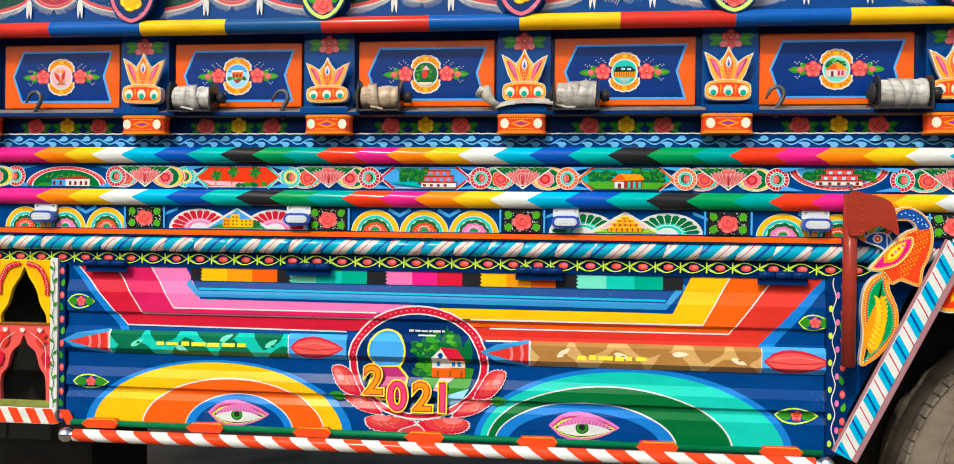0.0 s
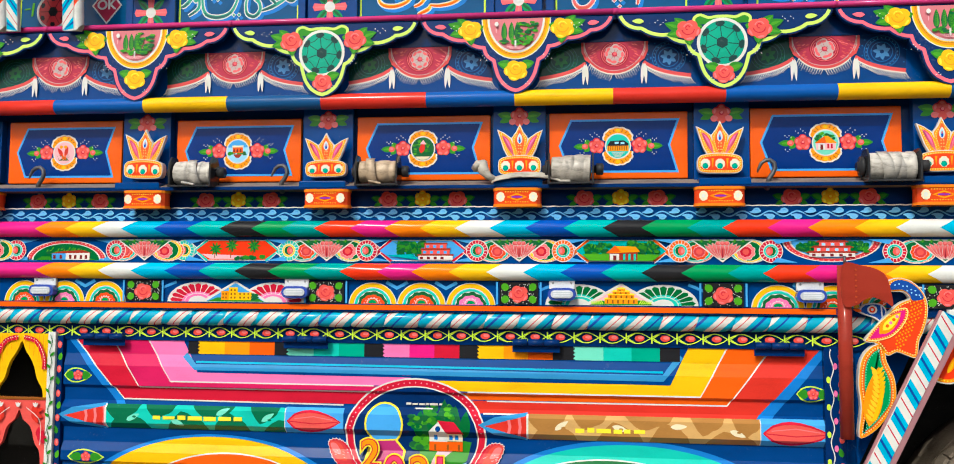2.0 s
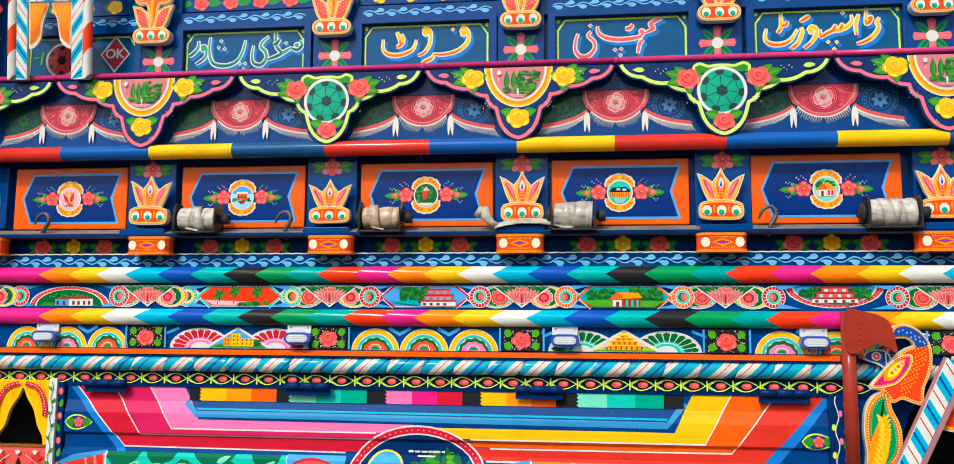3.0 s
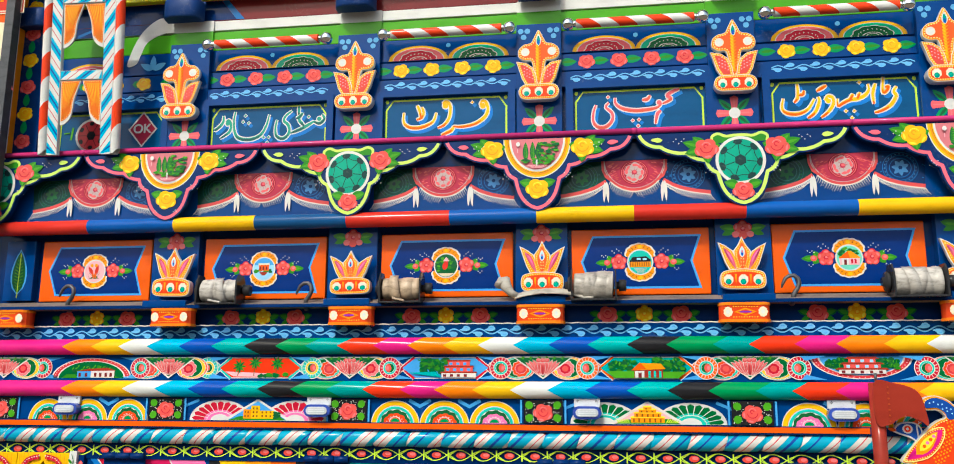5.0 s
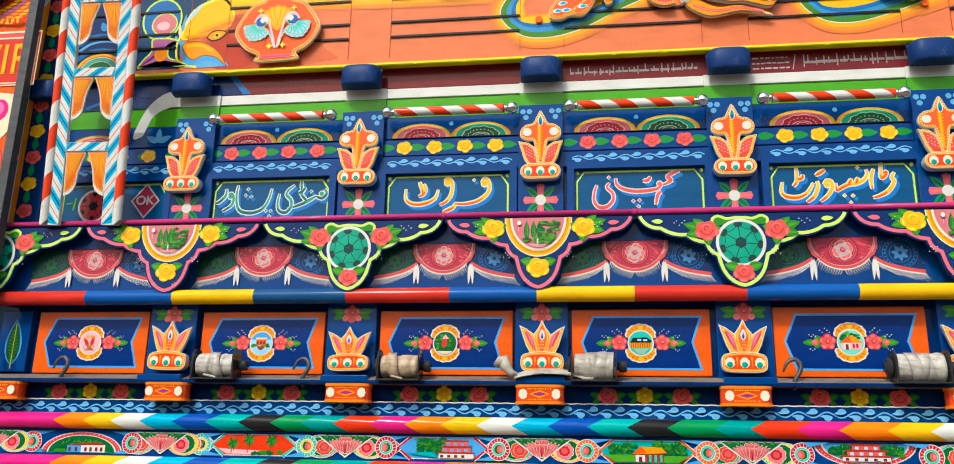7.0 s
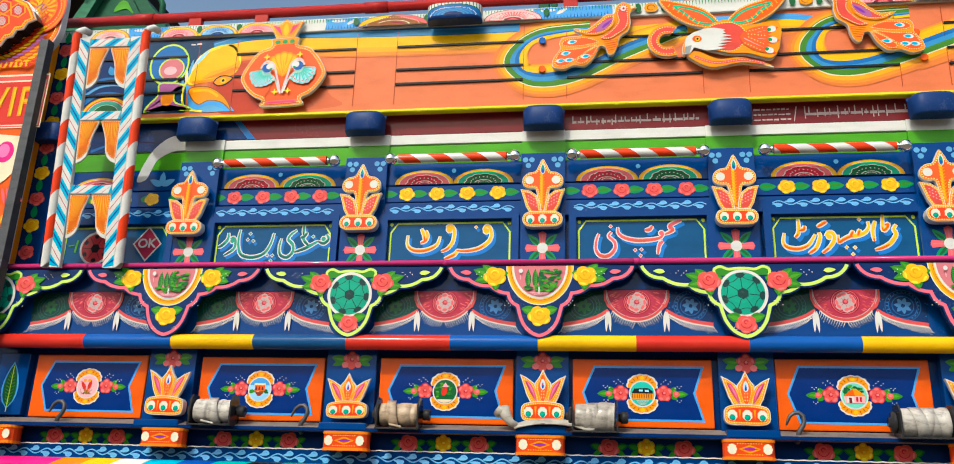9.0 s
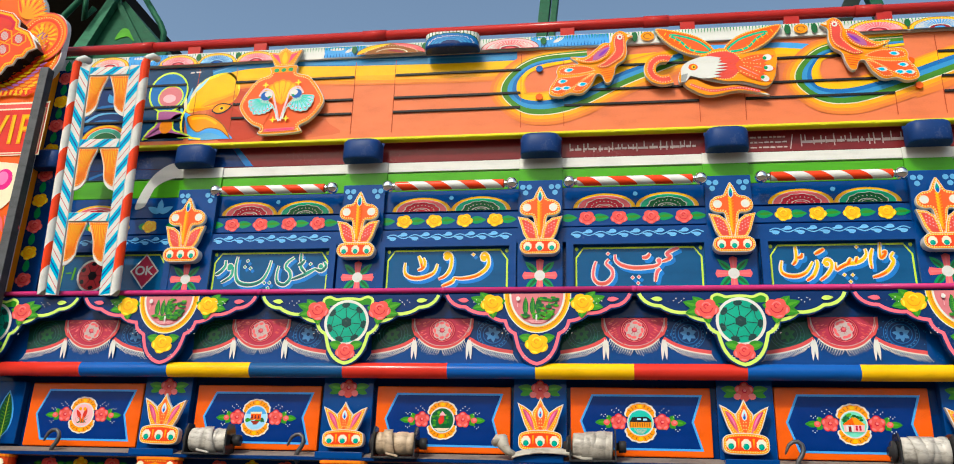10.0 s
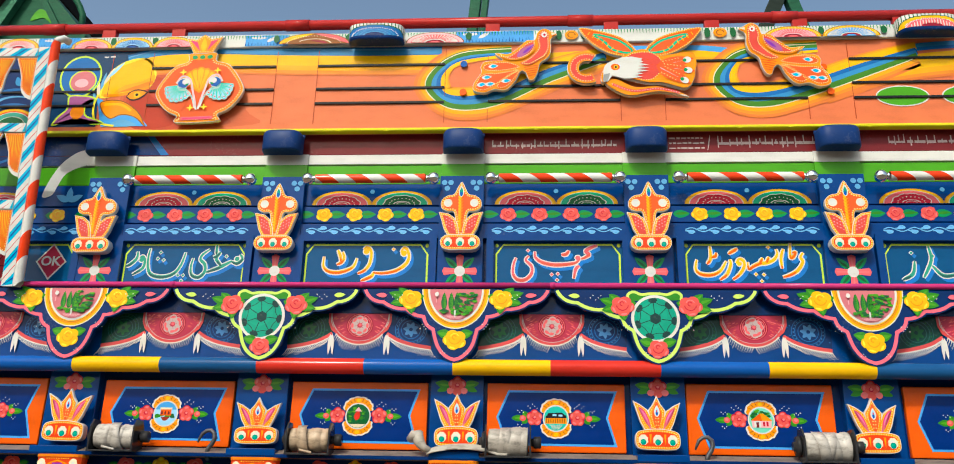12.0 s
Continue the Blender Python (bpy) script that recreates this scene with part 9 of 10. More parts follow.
for zr in RUNGS:
    on_ladder(part("rung_board", box(COL_L[0] + 0.058, -0.004, zr - 0.016, COL_L[1] - 0.058, 0.012, zr + 0.016, 0.001), "white", ld))
    a = Art()
    stripe_board(a, COL_L[0] + 0.058, zr, COL_L[1] - 0.058, zr, 0.030, 1)
    on_ladder(art_part("rung_painting", a, ld, y=-0.0046))
    for s in (-1, 1):
        xe = (COL_L[0] + 0.057) if s < 0 else (COL_L[1] - 0.057)
        mid = (COL_L[0] + COL_L[1]) / 2
        zt = zr - 0.0165
        inner = bezier([(mid + s * 0.003, zt - 0.003), (mid + s * 0.010, zt - 0.023), (mid + s * 0.019, zt - 0.046), (mid + s * 0.027, zt - 0.074), (mid + s * 0.030, zt - 0.100), (mid + s * 0.034, zt - 0.121)], 4, False)
        hem = bezier([(mid + s * 0.038, zt - 0.131), (mid + s * 0.047, zt - 0.142), (mid + s * 0.060, zt - 0.152), (xe, zt - 0.158)], 4, False)
        out = [(xe, zt), (mid + s * 0.006, zt)] + inner + hem
        on_ladder(part("curtain_board", slab(out, 0.006), "white", ld, "orange curtain cut from board", at=(0, 0.0, 0)))
        cloth = [(xe, zt), (mid + s * 0.006, zt)] + inner + [(x, z + 0.010) for x, z in hem]
        a = Art()
        a.poly(inset(cloth, 0.003), "orange")
        a.dots(along(inset(cloth, 0.0062), 0.0085), 0.0017, "bead")
        a.poly(inset(cloth, 0.0105), "amber4")
        for k in range(7):
            t = (k + 0.5) / 7
            fold = bezier([(xe - s * (0.010 + 0.052 * t), zt - 0.012), (xe - s * (0.011 + 0.034 * t), zt - 0.060), (xe - s * (0.011 + 0.022 * t), zt - 0.132 + 0.016 * t)], 4, False)
            a.line(fold, 0.0062, "orange", True)
            a.line([(x + s * 0.0012, z) for x, z in fold[:-1]], 0.0034, "lemon2", True)
        on_ladder(art_part("curtain_painting", a, ld, y=-0.0006))

# narrow flower post beside the ladder
fp = tagged(empty("flower_post", 0, Y0 - 0.025, 0), "dark corner post painted with a chain of red and yellow roses", "corner post")
part("post_board", box(-1.775, 0, 2.40, -1.635, 0.03, 3.31, 0.002), "navy", fp)
a = Art()
for k in range(9):
    z = 2.455 + 0.102 * k
    a.mark("rose")
    a.leaf(-1.692, z + 0.028, 0.05, 0.026, 90, "green")
    if k % 2 == 0:
        a.rose(-1.692, z, 0.029)
    else:
        a.rose(-1.692, z, 0.029, "yellow", "lemon", "amber")
n = 120
a.mark("wavy_line")
a.line([(-1.752 + 0.004 * math.sin(k * 1.1), 2.42 + 0.88 * k / n) for k in range(n)], 0.005, "grey2")
art_part("rose_chain", a, fp, y=-0.0006)

# ---- cab side board at the front end ----
cb = tagged(empty("cab_board", 0, 1.50, 0), "yellow and orange carved cab board with peacock shapes and lettering", "cab board")
edge = [(-2.6, 2.15), (-1.705, 2.15), (-1.708, 2.885), (-1.712, 3.235)] + bezier([(-1.700, 3.25), (-1.677, 3.30), (-1.674, 3.37), (-1.677, 3.454), (-1.694, 3.491), (-1.729, 3.514), (-1.785, 3.508), (-1.787, 3.53), (-1.80, 3.58), (-1.84, 3.64)], 4, False) + [(-2.6, 3.68)]
part("carved_board", slab(edge, 0.03), "white", cb, "white-edged carved board")
a = Art()
a.mark("border")
a.poly(inset(edge, 0.004), "coral2")
a.poly(inset(edge, 0.009), "amber3")
a.poly(inset(edge, 0.024), "orange")
a.dots(along(inset(edge, 0.017), 0.010), 0.0022, "bead")
# shell of feathers at the upper corner
a.mark("shell")
for k, c in ((0.104, "coral2"), (0.098, "amber3"), (0.090, "orange"), (0.076, "orange_red"), (0.066, "amber2")):
    a.ell(-1.765, 3.405, k, k * 1.08, c, -80, 170, n=26)
a.dots([(-1.765 + 0.082 * math.cos(radians(t)), 3.405 + 0.088 * math.sin(radians(t))) for t in range(-78, 168, 7)], 0.0020, "bead")
a.up()
for k in range(21):
    t = -70 + 11.5 * k
    a.leaf(-1.765 + 0.022 * math.cos(radians(t)), 3.405 + 0.022 * math.sin(radians(t)), 0.044, 0.012, t, "yellow" if k % 2 else "orange", lift=False)
a.up()
for k in range(11):
    t = -60 + 22 * k
    a.leaf(-1.765, 3.405, 0.026, 0.009, t, "mauve", lift=False)
a.mark("shell")
for cx, cz, r0, a0, a1, n in ((-1.87, 3.50, 0.11, 0, 110, 13),):
    for k in range(n):
        t = a0 + (a1 - a0) * k / (n - 1)
        a.leaf(cx, cz, r0, 0.022, t, "amber")
        a.leaf(cx + 0.02 * math.cos(radians(t)), cz + 0.02 * math.sin(radians(t)), r0 * 0.75, 0.009, t, "yellow" if k % 2 else "orange_red")
# long feathers sweeping down from the peacock
a.mark("feather")
for j, r in enumerate((0.165, 0.186, 0.207, 0.228, 0.249, 0.270, 0.291, 0.312)):
    c = ("yellow", "amber", "orange_red", "yellow", "mauve", "amber", "yellow", "orange_red")[j]
    for k in range(int(r * 95)):
        t = -100 + 112 * k / int(r * 95)
        x, z = -1.945 + r * math.cos(radians(t)), 3.425 + r * math.sin(radians(t))
        if x < -1.745 and z > 3.150:
            a.leaf(x, z, 0.034, 0.010, t + 62, c, lift=False)
    a.up()
a.mark("feather")
for k in range(13):
    a.leaf(-1.895 + 0.011 * k, 3.152, 0.026, 0.008, 72 + 2 * k, "yellow" if k % 2 else "orange_red", lift=False)
a.up()
# stepped peacock body
step = [(-2.2, 3.58), (-1.938, 3.523), (-1.886, 3.507), (-1.852, 3.472), (-1.850, 3.444), (-1.800, 3.420), (-1.777, 3.386), (-1.754, 3.344), (-1.788, 3.330), (-1.800, 3.305), (-1.826, 3.302), (-1.838, 3.275), (-1.862, 3.270), (-1.880, 3.238), (-1.95, 3.215), (-2.2, 3.18)]
pk = part("peacock_board", slab(step, 0.006), "white", cb, "white-edged stepped board", at=(0.016, -0.056, -0.018))
part("backing_board", slab(inset(step, 0.001), 0.049), "black", pk, "black-painted thick backing", at=(0, 0.0062, 0))
a2 = Art()
a2.poly(inset(step, 0.003), "amber")
a2.poly(inset(step, 0.010), "yellow")
a2.poly(inset(step, 0.016), "scarlet")
a2.mark("breast")
a2.poly([(-2.2, 3.55), (-1.945, 3.505), (-1.895, 3.488), (-1.868, 3.462), (-1.872, 3.43), (-2.2, 3.40)], "crimson")
a2.poly([(-2.2, 3.54), (-1.945, 3.494), (-1.90, 3.478), (-1.880, 3.458), (-1.884, 3.438), (-2.2, 3.41)], "red")
for x, z in ((-1.838, 3.388), (-1.895, 3.345), (-1.955, 3.302), (-1.90, 3.405), (-1.955, 3.365)):
    a2.mark("hexagon")
    a2.ell(x, z, 0.037, 0.033, "amber", n=6, turn=-20)
    a2.ell(x, z, 0.030, 0.027, "red", n=6, turn=-20)
    a2.ell(x, z, 0.015, 0.021, "blush2", n=8, turn=30)
    a2.up()
    for k in range(4):
        a2.line([(x - 0.012 + 0.006 * k, z - 0.014), (x - 0.006 + 0.006 * k, z + 0.014)], 0.0018, "coral", lift=False)
a2.mark("bead_row").dots(along(inset(step, 0.0065), 0.008), 0.0018, "crimson")
art_part("peacock_painting", a2, pk, y=-0.0010)
# lettered panel between pale bands
a.base(0.004)
a.mark("lettered_panel")
a.rect(-2.4, 2.905, -1.672, 3.125, "cream")
a.rect(-2.4, 2.909, -1.676, 3.118, "coral")
a.rect(-2.4, 2.914, -1.682, 3.100, "cream")
a.rect(-2.4, 2.918, -1.686, 3.094, "red")
for k in range(8):
    a.leaf(-1.722, 2.955, 0.026, 0.009, 45 * k, "orange")
# heart and pale swags below the lettering
a.base(0.004)
a.mark("heart")
a.poly(bezier([(-2.1, 2.87), (-1.735, 2.87), (-1.718, 2.81), (-1.73, 2.75), (-1.78, 2.69), (-1.86, 2.67), (-2.1, 2.65)], 5), "cream")
a.ell(-1.79, 2.81, 0.036, 0.042, "magenta", n=18)
a.ell(-1.795, 2.815, 0.023, 0.027, "pink", n=14)
for k in range(9):
    a.leaf(-1.86 + 0.018 * k, 2.67, 0.07, 0.012, -90 + 4 * k, "rose2")
a.mark("feather")
for k in range(20):
    a.leaf(-1.82 + 0.032 * (k % 4), 2.53 - 0.06 * (k // 4), 0.05, 0.024, 60, "amber")
    a.leaf(-1.82 + 0.032 * (k % 4), 2.53 - 0.06 * (k // 4), 0.036, 0.010, 60, "yellow")
art_part("board_painting", a, cb, y=-0.0006)
for ch, x in (("V", -1.862), ("I", -1.803), ("P", -1.748)):
    raised_text(ch, 0.168, "amber", cb, x, -0.0062, 3.005, 0.003, stretch=0.72)
    raised_text(ch, 0.168, "yellow", cb, x + 0.003, -0.0070, 3.007, -0.002, stretch=0.72)
part("corner_angle", box(-0.017, -0.022, 2.0, 0.017, 0.014, 3.255, 0.002), simple("grey_angle", (0.075, 0.078, 0.086), 0.45, 0.3), cb, "bare dark steel angle", at=pose(-1.704, -0.012, 0))
solo("cab_corner_strip", box(-1.746, 1.535, 2.40, -1.726, 1.584, 3.30, 0.002), "amber", "thin yellow-orange trim strip at the cab corner", "trim strip")
board("cab_wall", -2.9, XL - 0.001, 0.95, 3.30, -0.03, "navy", "dark cab wall behind the carved board", 0.2, "cab wall")

# ---- lower front: arched board ----
def arch_cut(x0, x1, z0, z1, zs, top):
    """A board with an ogee opening; the opening runs to the foot of the piece."""
    mid = (x0 + x1) / 2
    w = (x1 - x0) / 2
    left = [(x0, z0), (x0, z1), (x1, z1), (x1, z0)]
    og = bezier([(x1 - 0.012, z0), (x1 - 0.016, zs), (mid + w * 0.62, zs + 0.035), (mid + w * 0.45, zs + 0.085), (mid + w * 0.16, top - 0.030), (mid, top), (mid - w * 0.16, top - 0.030),
                 (mid - w * 0.45, zs + 0.085), (mid - w * 0.62, zs + 0.035), (x0 + 0.012, zs), (x0 + 0.012, z0)], 5, False)
    return left + og + [(x0 + 0.012, z0)]


ab = tagged(empty("arched_board", 0, Y0 - 0.012, 0), "yellow and red scalloped arch board with a striped foot", "arched board")
X0, X1 = -1.592, -1.405
for z0, z1, zs, top, col, lab in ((1.165, 1.378, 1.195, 1.352, "yellow", "yellow arch board"), (0.905, 1.162, 0.985, 1.125, "coral", "red arch board")):
    part("arch_panel", slab(arch_cut(X0, X1, z0, z1, zs, top), 0.015), col, ab, lab)
    part("arch_panel", slab(arch_cut(X0 - 0.19, X1 - 0.19, z0, z1, zs, top), 0.015), col, ab, lab)
part("corner_strip", box(-1.404, -0.002, 0.875, -1.378, 0.02, 1.384, 0.001), "white", ab, "white strip with green leaves")
part("cross_rail", box(-1.80, -0.003, 1.1595, -1.4045, 0.014, 1.1685, 0.001), "brown", ab)
part("foot_rail", box(-1.80, -0.003, 0.888, -1.4045, 0.014, 0.908, 0.001), simple("olive", (0.22, 0.24, 0.05), 0.4), ab)
part("foot_board", box(-1.80, -0.004, 0.832, -1.382, 0.05, 0.886, 0.004), "white", ab)
a = Art()
for k in range(8):
    u = -1.80 + 0.062 * k
    a.poly([(u, 0.884), (u + 0.034, 0.884), (u + 0.060, 0.835), (u + 0.026, 0.835)], "orange_red2", lift=False)
a.base(0.0)
n = 60
a.line([(-1.391 + 0.004 * math.sin(k * 0.8), 0.89 + 0.485 * k / n) for k in range(n + 1)], 0.0022, "dgreen")
for k in range(12):
    s = 1 if k % 2 else -1
    a.leaf(-1.391, 0.905 + 0.040 * k, 0.020, 0.009, 90 + s * 45, "leaf")
for dx in (0, -0.19):
    for s in (-1, 1):
        mid = (X0 + X1) / 2 + dx
        a.line(bezier([(mid + s * 0.012, 1.366), (mid + s * 0.055, 1.352), (mid + s * 0.082, 1.305), (mid + s * 0.086, 1.255)], 6, False), 0.016, "crimson")
        a.dots(along(bezier([(mid + s * 0.012, 1.368), (mid + s * 0.056, 1.354), (mid + s * 0.084, 1.305), (mid + s * 0.088, 1.255)], 6, False), 0.009, False), 0.0016, "white")
        for k in range(5):
            a.line([(mid + s * (0.018 + 0.016 * k), 1.375), (mid + s * (0.016 + 0.016 * k), 1.345 - 0.02 * k)], 0.0014, "amber4")
        for tn in (0, 40, 80, -35):
            a.leaf(mid + s * 0.072, 1.040, 0.034, 0.016, tn if s > 0 else 180 - tn, "crimson")
            a.leaf(mid + s * 0.050, 1.118, 0.042, 0.018, (tn - 20) if s > 0 else 200 - tn, "red")
        a.line(bezier([(mid + s * 0.03, 1.135), (mid + s * 0.08, 1.09), (mid + s * 0.082, 1.0)], 5, False), 0.002, "white")
    for k in range(3):
        for tn in (60, 90, 120):
            a.leaf((X0 + X1) / 2 + dx - 0.062 + 0.062 * k, 1.136, 0.018, 0.007, tn, "white")
art_part("board_painting", a, ab, y=-0.0048)
# chain of buds beside the flap, on both of its sides
for x0, nm in ((-1.367, "flap_edge_strip"), (1.098, "flap_edge_strip")):
    st = tagged(empty(nm, x0, Y0 - (0.004 if x0 < 0 else 0.018), 0), "navy edge strip painted with red buds and green leaves", "painted strip", "flap edge strips")
    w = 0.010 if x0 < 0 else 0.030
    part("strip_board", box(-w, 0, 0.842, w, 0.03, 1.372, 0.001), "navy", st)
    a = Art()
    for k in range(13):
        z = 0.862 + 0.040 * k
        xx = 0.0 if x0 < 0 else 0.016
        if k % 2:
            a.leaf(xx, z - 0.012, 0.028, 0.015, 90 + (14 if k % 4 == 1 else -14), "leaf" if k % 4 == 1 else "lgreen")
        else:
            a.ell(xx, z, 0.0078, 0.012, "coral", n=12)
            a.ell(xx + 0.001, z + 0.002, 0.004, 0.006, "rose", n=9)
    if x0 > 0:
        a.line([(-0.010 + 0.005 * math.sin(k * 0.62), 0.855 + 0.51 * k / 60) for k in range(61)], 0.003, "white")
        for k in range(12):
            a.ell(-0.012 + (0.012 if k % 2 else -0.008), 0.875 + 0.040 * k, 0.006, 0.010, "pink" if k % 2 else "lime", n=9)
    art_part("bud_chain", a, st, y=-0.0006)
solo("flap_latch", box(-0.012, -0.012, -0.018, 0.016, 0.006, 0.018, 0.003), "red", "small red-painted latch lug on the flap edge", "latch", at=(1.118, Y0 - 0.012, 0.905))

# ---- bars along the foot of the flap ----
gb = tagged(empty("foot_bar", 0, Y0 - 0.05, 0.853), "green foot bar with orange painted joints below the flap", "painted bar")
part("bar_tube", lathe([(-1.30, 0.0105), (1.05, 0.0105)], 14), "green3", gb, smooth=True)
for x in (-1.195, -0.839, -0.487, -0.130, 0.217, 0.576, 0.932):
    pts = [(-0.064, 0.0), (-0.045, 0.014), (0.048, 0.015), (0.062, 0.002), (0.050, -0.013), (-0.046, -0.014)]
    sl = part("joint_sleeve", slab(pts, 0.028), "scarlet", gb, "orange arrow-ended sleeve", at=(x, -0.014, 0))
    part("gilt_edge", curve_pipe([(-0.045, 0, 0.014), (0.048, 0, 0.015), (0.062, 0, 0.002)], 0.0016, 6), "ochre", sl)
rb = striped_bar(2.285, 0.0198, 20, name="foot_guard_bar", lab="red and white spiral-striped guard bar with a chrome ball end", ball_r=0.024)
rb.matrix_basis = pose(-0.122, Y0 - 0.09, 0.8255, 0, -0.25, 0)

# ---- rear end: red hooked post, parrot boards, diagonal board, wheel ----
rp = tagged(empty("red_post", 0, Y0 - 0.10, 0), "brick-red steel post with a folded hood", "steel post")
part("post_tube", lathe([(1.115, 0.0195), (1.612, 0.0195)], 24, axis="z"), "brick", rp, at=(1.111, 0.0195, 0))
hood = bezier([(1.100, 1.612), (1.150, 1.612), (1.200, 1.598), (1.222, 1.575), (1.232, 1.535), (1.236, 1.495), (1.215, 1.508), (1.180, 1.520), (1.152, 1.508), (1.138, 1.498), (1.10, 1.50)], 4)
part("hood_plate", slab(hood, 0.004), "brick", rp, at=(0, -0.006, 0))
for k in range(7):
    part("rivet", lathe([(0, 0.0025), (0.003, 0.0035)], 8, axis="y"), "brick2", rp, at=(1.136, -0.009, 1.506 + 0.0155 * k))
part("post_pin", lathe([(0, 0.004), (0.03, 0.004)], 8, axis="z"), STEEL, rp, at=(1.112, 0.015, 1.61))

solo("rear_side_board", slab([(1.098, 0.872), (1.098, 1.40), (1.345, 1.40)], 0.02), "mid", "navy side board behind the wheel arch ornaments", "side board", kind="structure", at=(0, Y0 + 0.012, 0))
rose_r = tagged(empty("rear_rose_panel", 0, Y0 - 0.034, 0), "navy panel painted with a rose and a pale wavy line", "painted panel")
a = Art()
a.rect(1.24, 1.49, 1.62, 1.555, "navy")
a.line([(1.24 + 0.006 * k, 1.548 + 0.002 * math.sin(k * 1.3)) for k in range(60)], 0.004, "cream")
a.flower(1.435, 1.520, 0.030)
for s in (-1, 1):
    a.leaf(1.435 + s * 0.028, 1.518, 0.035, 0.02, 0 if s > 0 else 180, "leaf")
art_part("rose_painting", a, rose_r, y=-0.0040)


def parrot():
    head = bezier([(1.167, 1.395), (1.198, 1.433), (1.243, 1.486), (1.271, 1.508), (1.292, 1.518), (1.275, 1.536), (1.236, 1.538), (1.235, 1.567), (1.269, 1.577), (1.309, 1.560), (1.337, 1.521), (1.341, 1.473), (1.329, 1.426), (1.316, 1.397),
                   (1.308, 1.350), (1.281, 1.354), (1.254, 1.363), (1.227, 1.353), (1.200, 1.385)], 4)
    tail = bezier([(1.213, 1.386), (1.181, 1.376), (1.154, 1.337), (1.146, 1.270), (1.152, 1.204), (1.145, 1.119), (1.184, 1.133), (1.220, 1.172), (1.247, 1.216), (1.248, 1.282), (1.227, 1.334), (1.222, 1.362)], 4)
    th = empty("parrot_ornament", 0, Y0 - 0.075, 0)
    part("head_board", slab(head, 0.02), "white", th, "white-edged sawn board")
    part("tail_board", slab(tail, 0.02), "white", th, at=(0, 0.002, 0))
    a = Art()
    a.mark("tail_feather")
    a.poly(inset(tail, 0.002), "amber")
    a.poly(inset(tail, 0.007), "orange")
    a.dots(along(inset(tail, 0.0105), 0.0075), 0.0018, "bead")
    a.poly(inset(tail, 0.016), "green")
    a.dots(along(inset(tail, 0.019), 0.0075), 0.0014, "mint")
    a.leaf(1.172, 1.150, 0.175, 0.052, 80, "amber")
    for k in range(11):
        z = 1.165 + 0.0135 * k
        xm = 1.180 + 0.022 * math.sin(math.pi * k / 14)
        a.leaf(xm, z, 0.028, 0.010, 52, "yellow")
        a.leaf(xm, z, 0.028, 0.010, 128, "lemon2")
    a.base(0.0)
    a.mark("body")
    a.poly(inset(head, 0.002), "amber")
    a.poly(inset(head, 0.007), "orange_red2")
    a.dots(along(inset(head, 0.0075), 0.0075), 0.0017, "bead")
    a.dots([(1.252 + 0.0085 * i + 0.003 * (j % 2), 1.368 + 0.0095 * j + 0.004 * i) for i in range(9) for j in range(13) if 1.252 + 0.0085 * i < 1.268 + 0.0068 * j and 1.252 + 0.0085 * i > 1.222 + 0.006 * j], 0.0022, "amber")
    a.mark("crown_cap")
    a.poly(bezier([(1.240, 1.543), (1.243, 1.562), (1.270, 1.571), (1.306, 1.555), (1.330, 1.520), (1.300, 1.512), (1.290, 1.530), (1.270, 1.543)], 4), "royal2")
    a.dots([(1.252 + 0.011 * k, 1.556 - 0.0008 * k * k + 0.004 * (k % 2)) for k in range(7)] + [(1.285 + 0.012 * k, 1.540 - 0.006 * k) for k in range(4)], 0.0018, "pale")
    a.mark("wing")
    wing = bezier([(1.170, 1.399), (1.234, 1.474), (1.283, 1.490), (1.278, 1.450), (1.235, 1.405)], 5)
    a.poly(wing, "bead")
    a.poly(inset(wing, 0.003), "orange_red2")
    a.poly(inset(wing, 0.008), "magenta")
    a.dots(along(inset(wing, 0.0055), 0.007), 0.0014, "bead")
    a.leaf(1.205, 1.415, 0.088, 0.036, 46, "amber")
    a.leaf(1.215, 1.425, 0.068, 0.024, 46, "lemon")
    for k in range(4):
        a.ell(1.228 + 0.009 * k, 1.438 + 0.0092 * k, 0.005, 0.005, "pink" if k % 2 else "orange", n=8)
    art_part("parrot_painting", a, th, y=-0.0010)
    return tagged(th, "white-edged orange parrot ornament with a green feathered tail", "ornament")


parrot()
fi = tagged(empty("bird_eye_ornament", 0, Y0 - 0.055, 0), "small board bird head with a white and orange eye", "ornament")
o = bezier([(1.158, 1.480), (1.175, 1.500), (1.215, 1.502), (1.235, 1.480), (1.222, 1.448), (1.20, 1.460), (1.17, 1.470)], 4)
part("eye_board", slab(o, 0.015), "white", fi)
a = Art()
a.poly(inset(o, 0.004), "royal2")
a.ell(1.195, 1.484, 0.014, 0.013, "white", n=14)
a.ell(1.195, 1.484, 0.009, 0.009, "orange_red", n=12)
a.ell(1.195, 1.484, 0.004, 0.004, "white", n=9)
a.leaf(1.165, 1.480, 0.024, 0.010, 170, "orange")
a.line([(1.22, 1.495), (1.222, 1.462)], 0.004, "white")
art_part("eye_painting", a, fi, y=-0.0008)
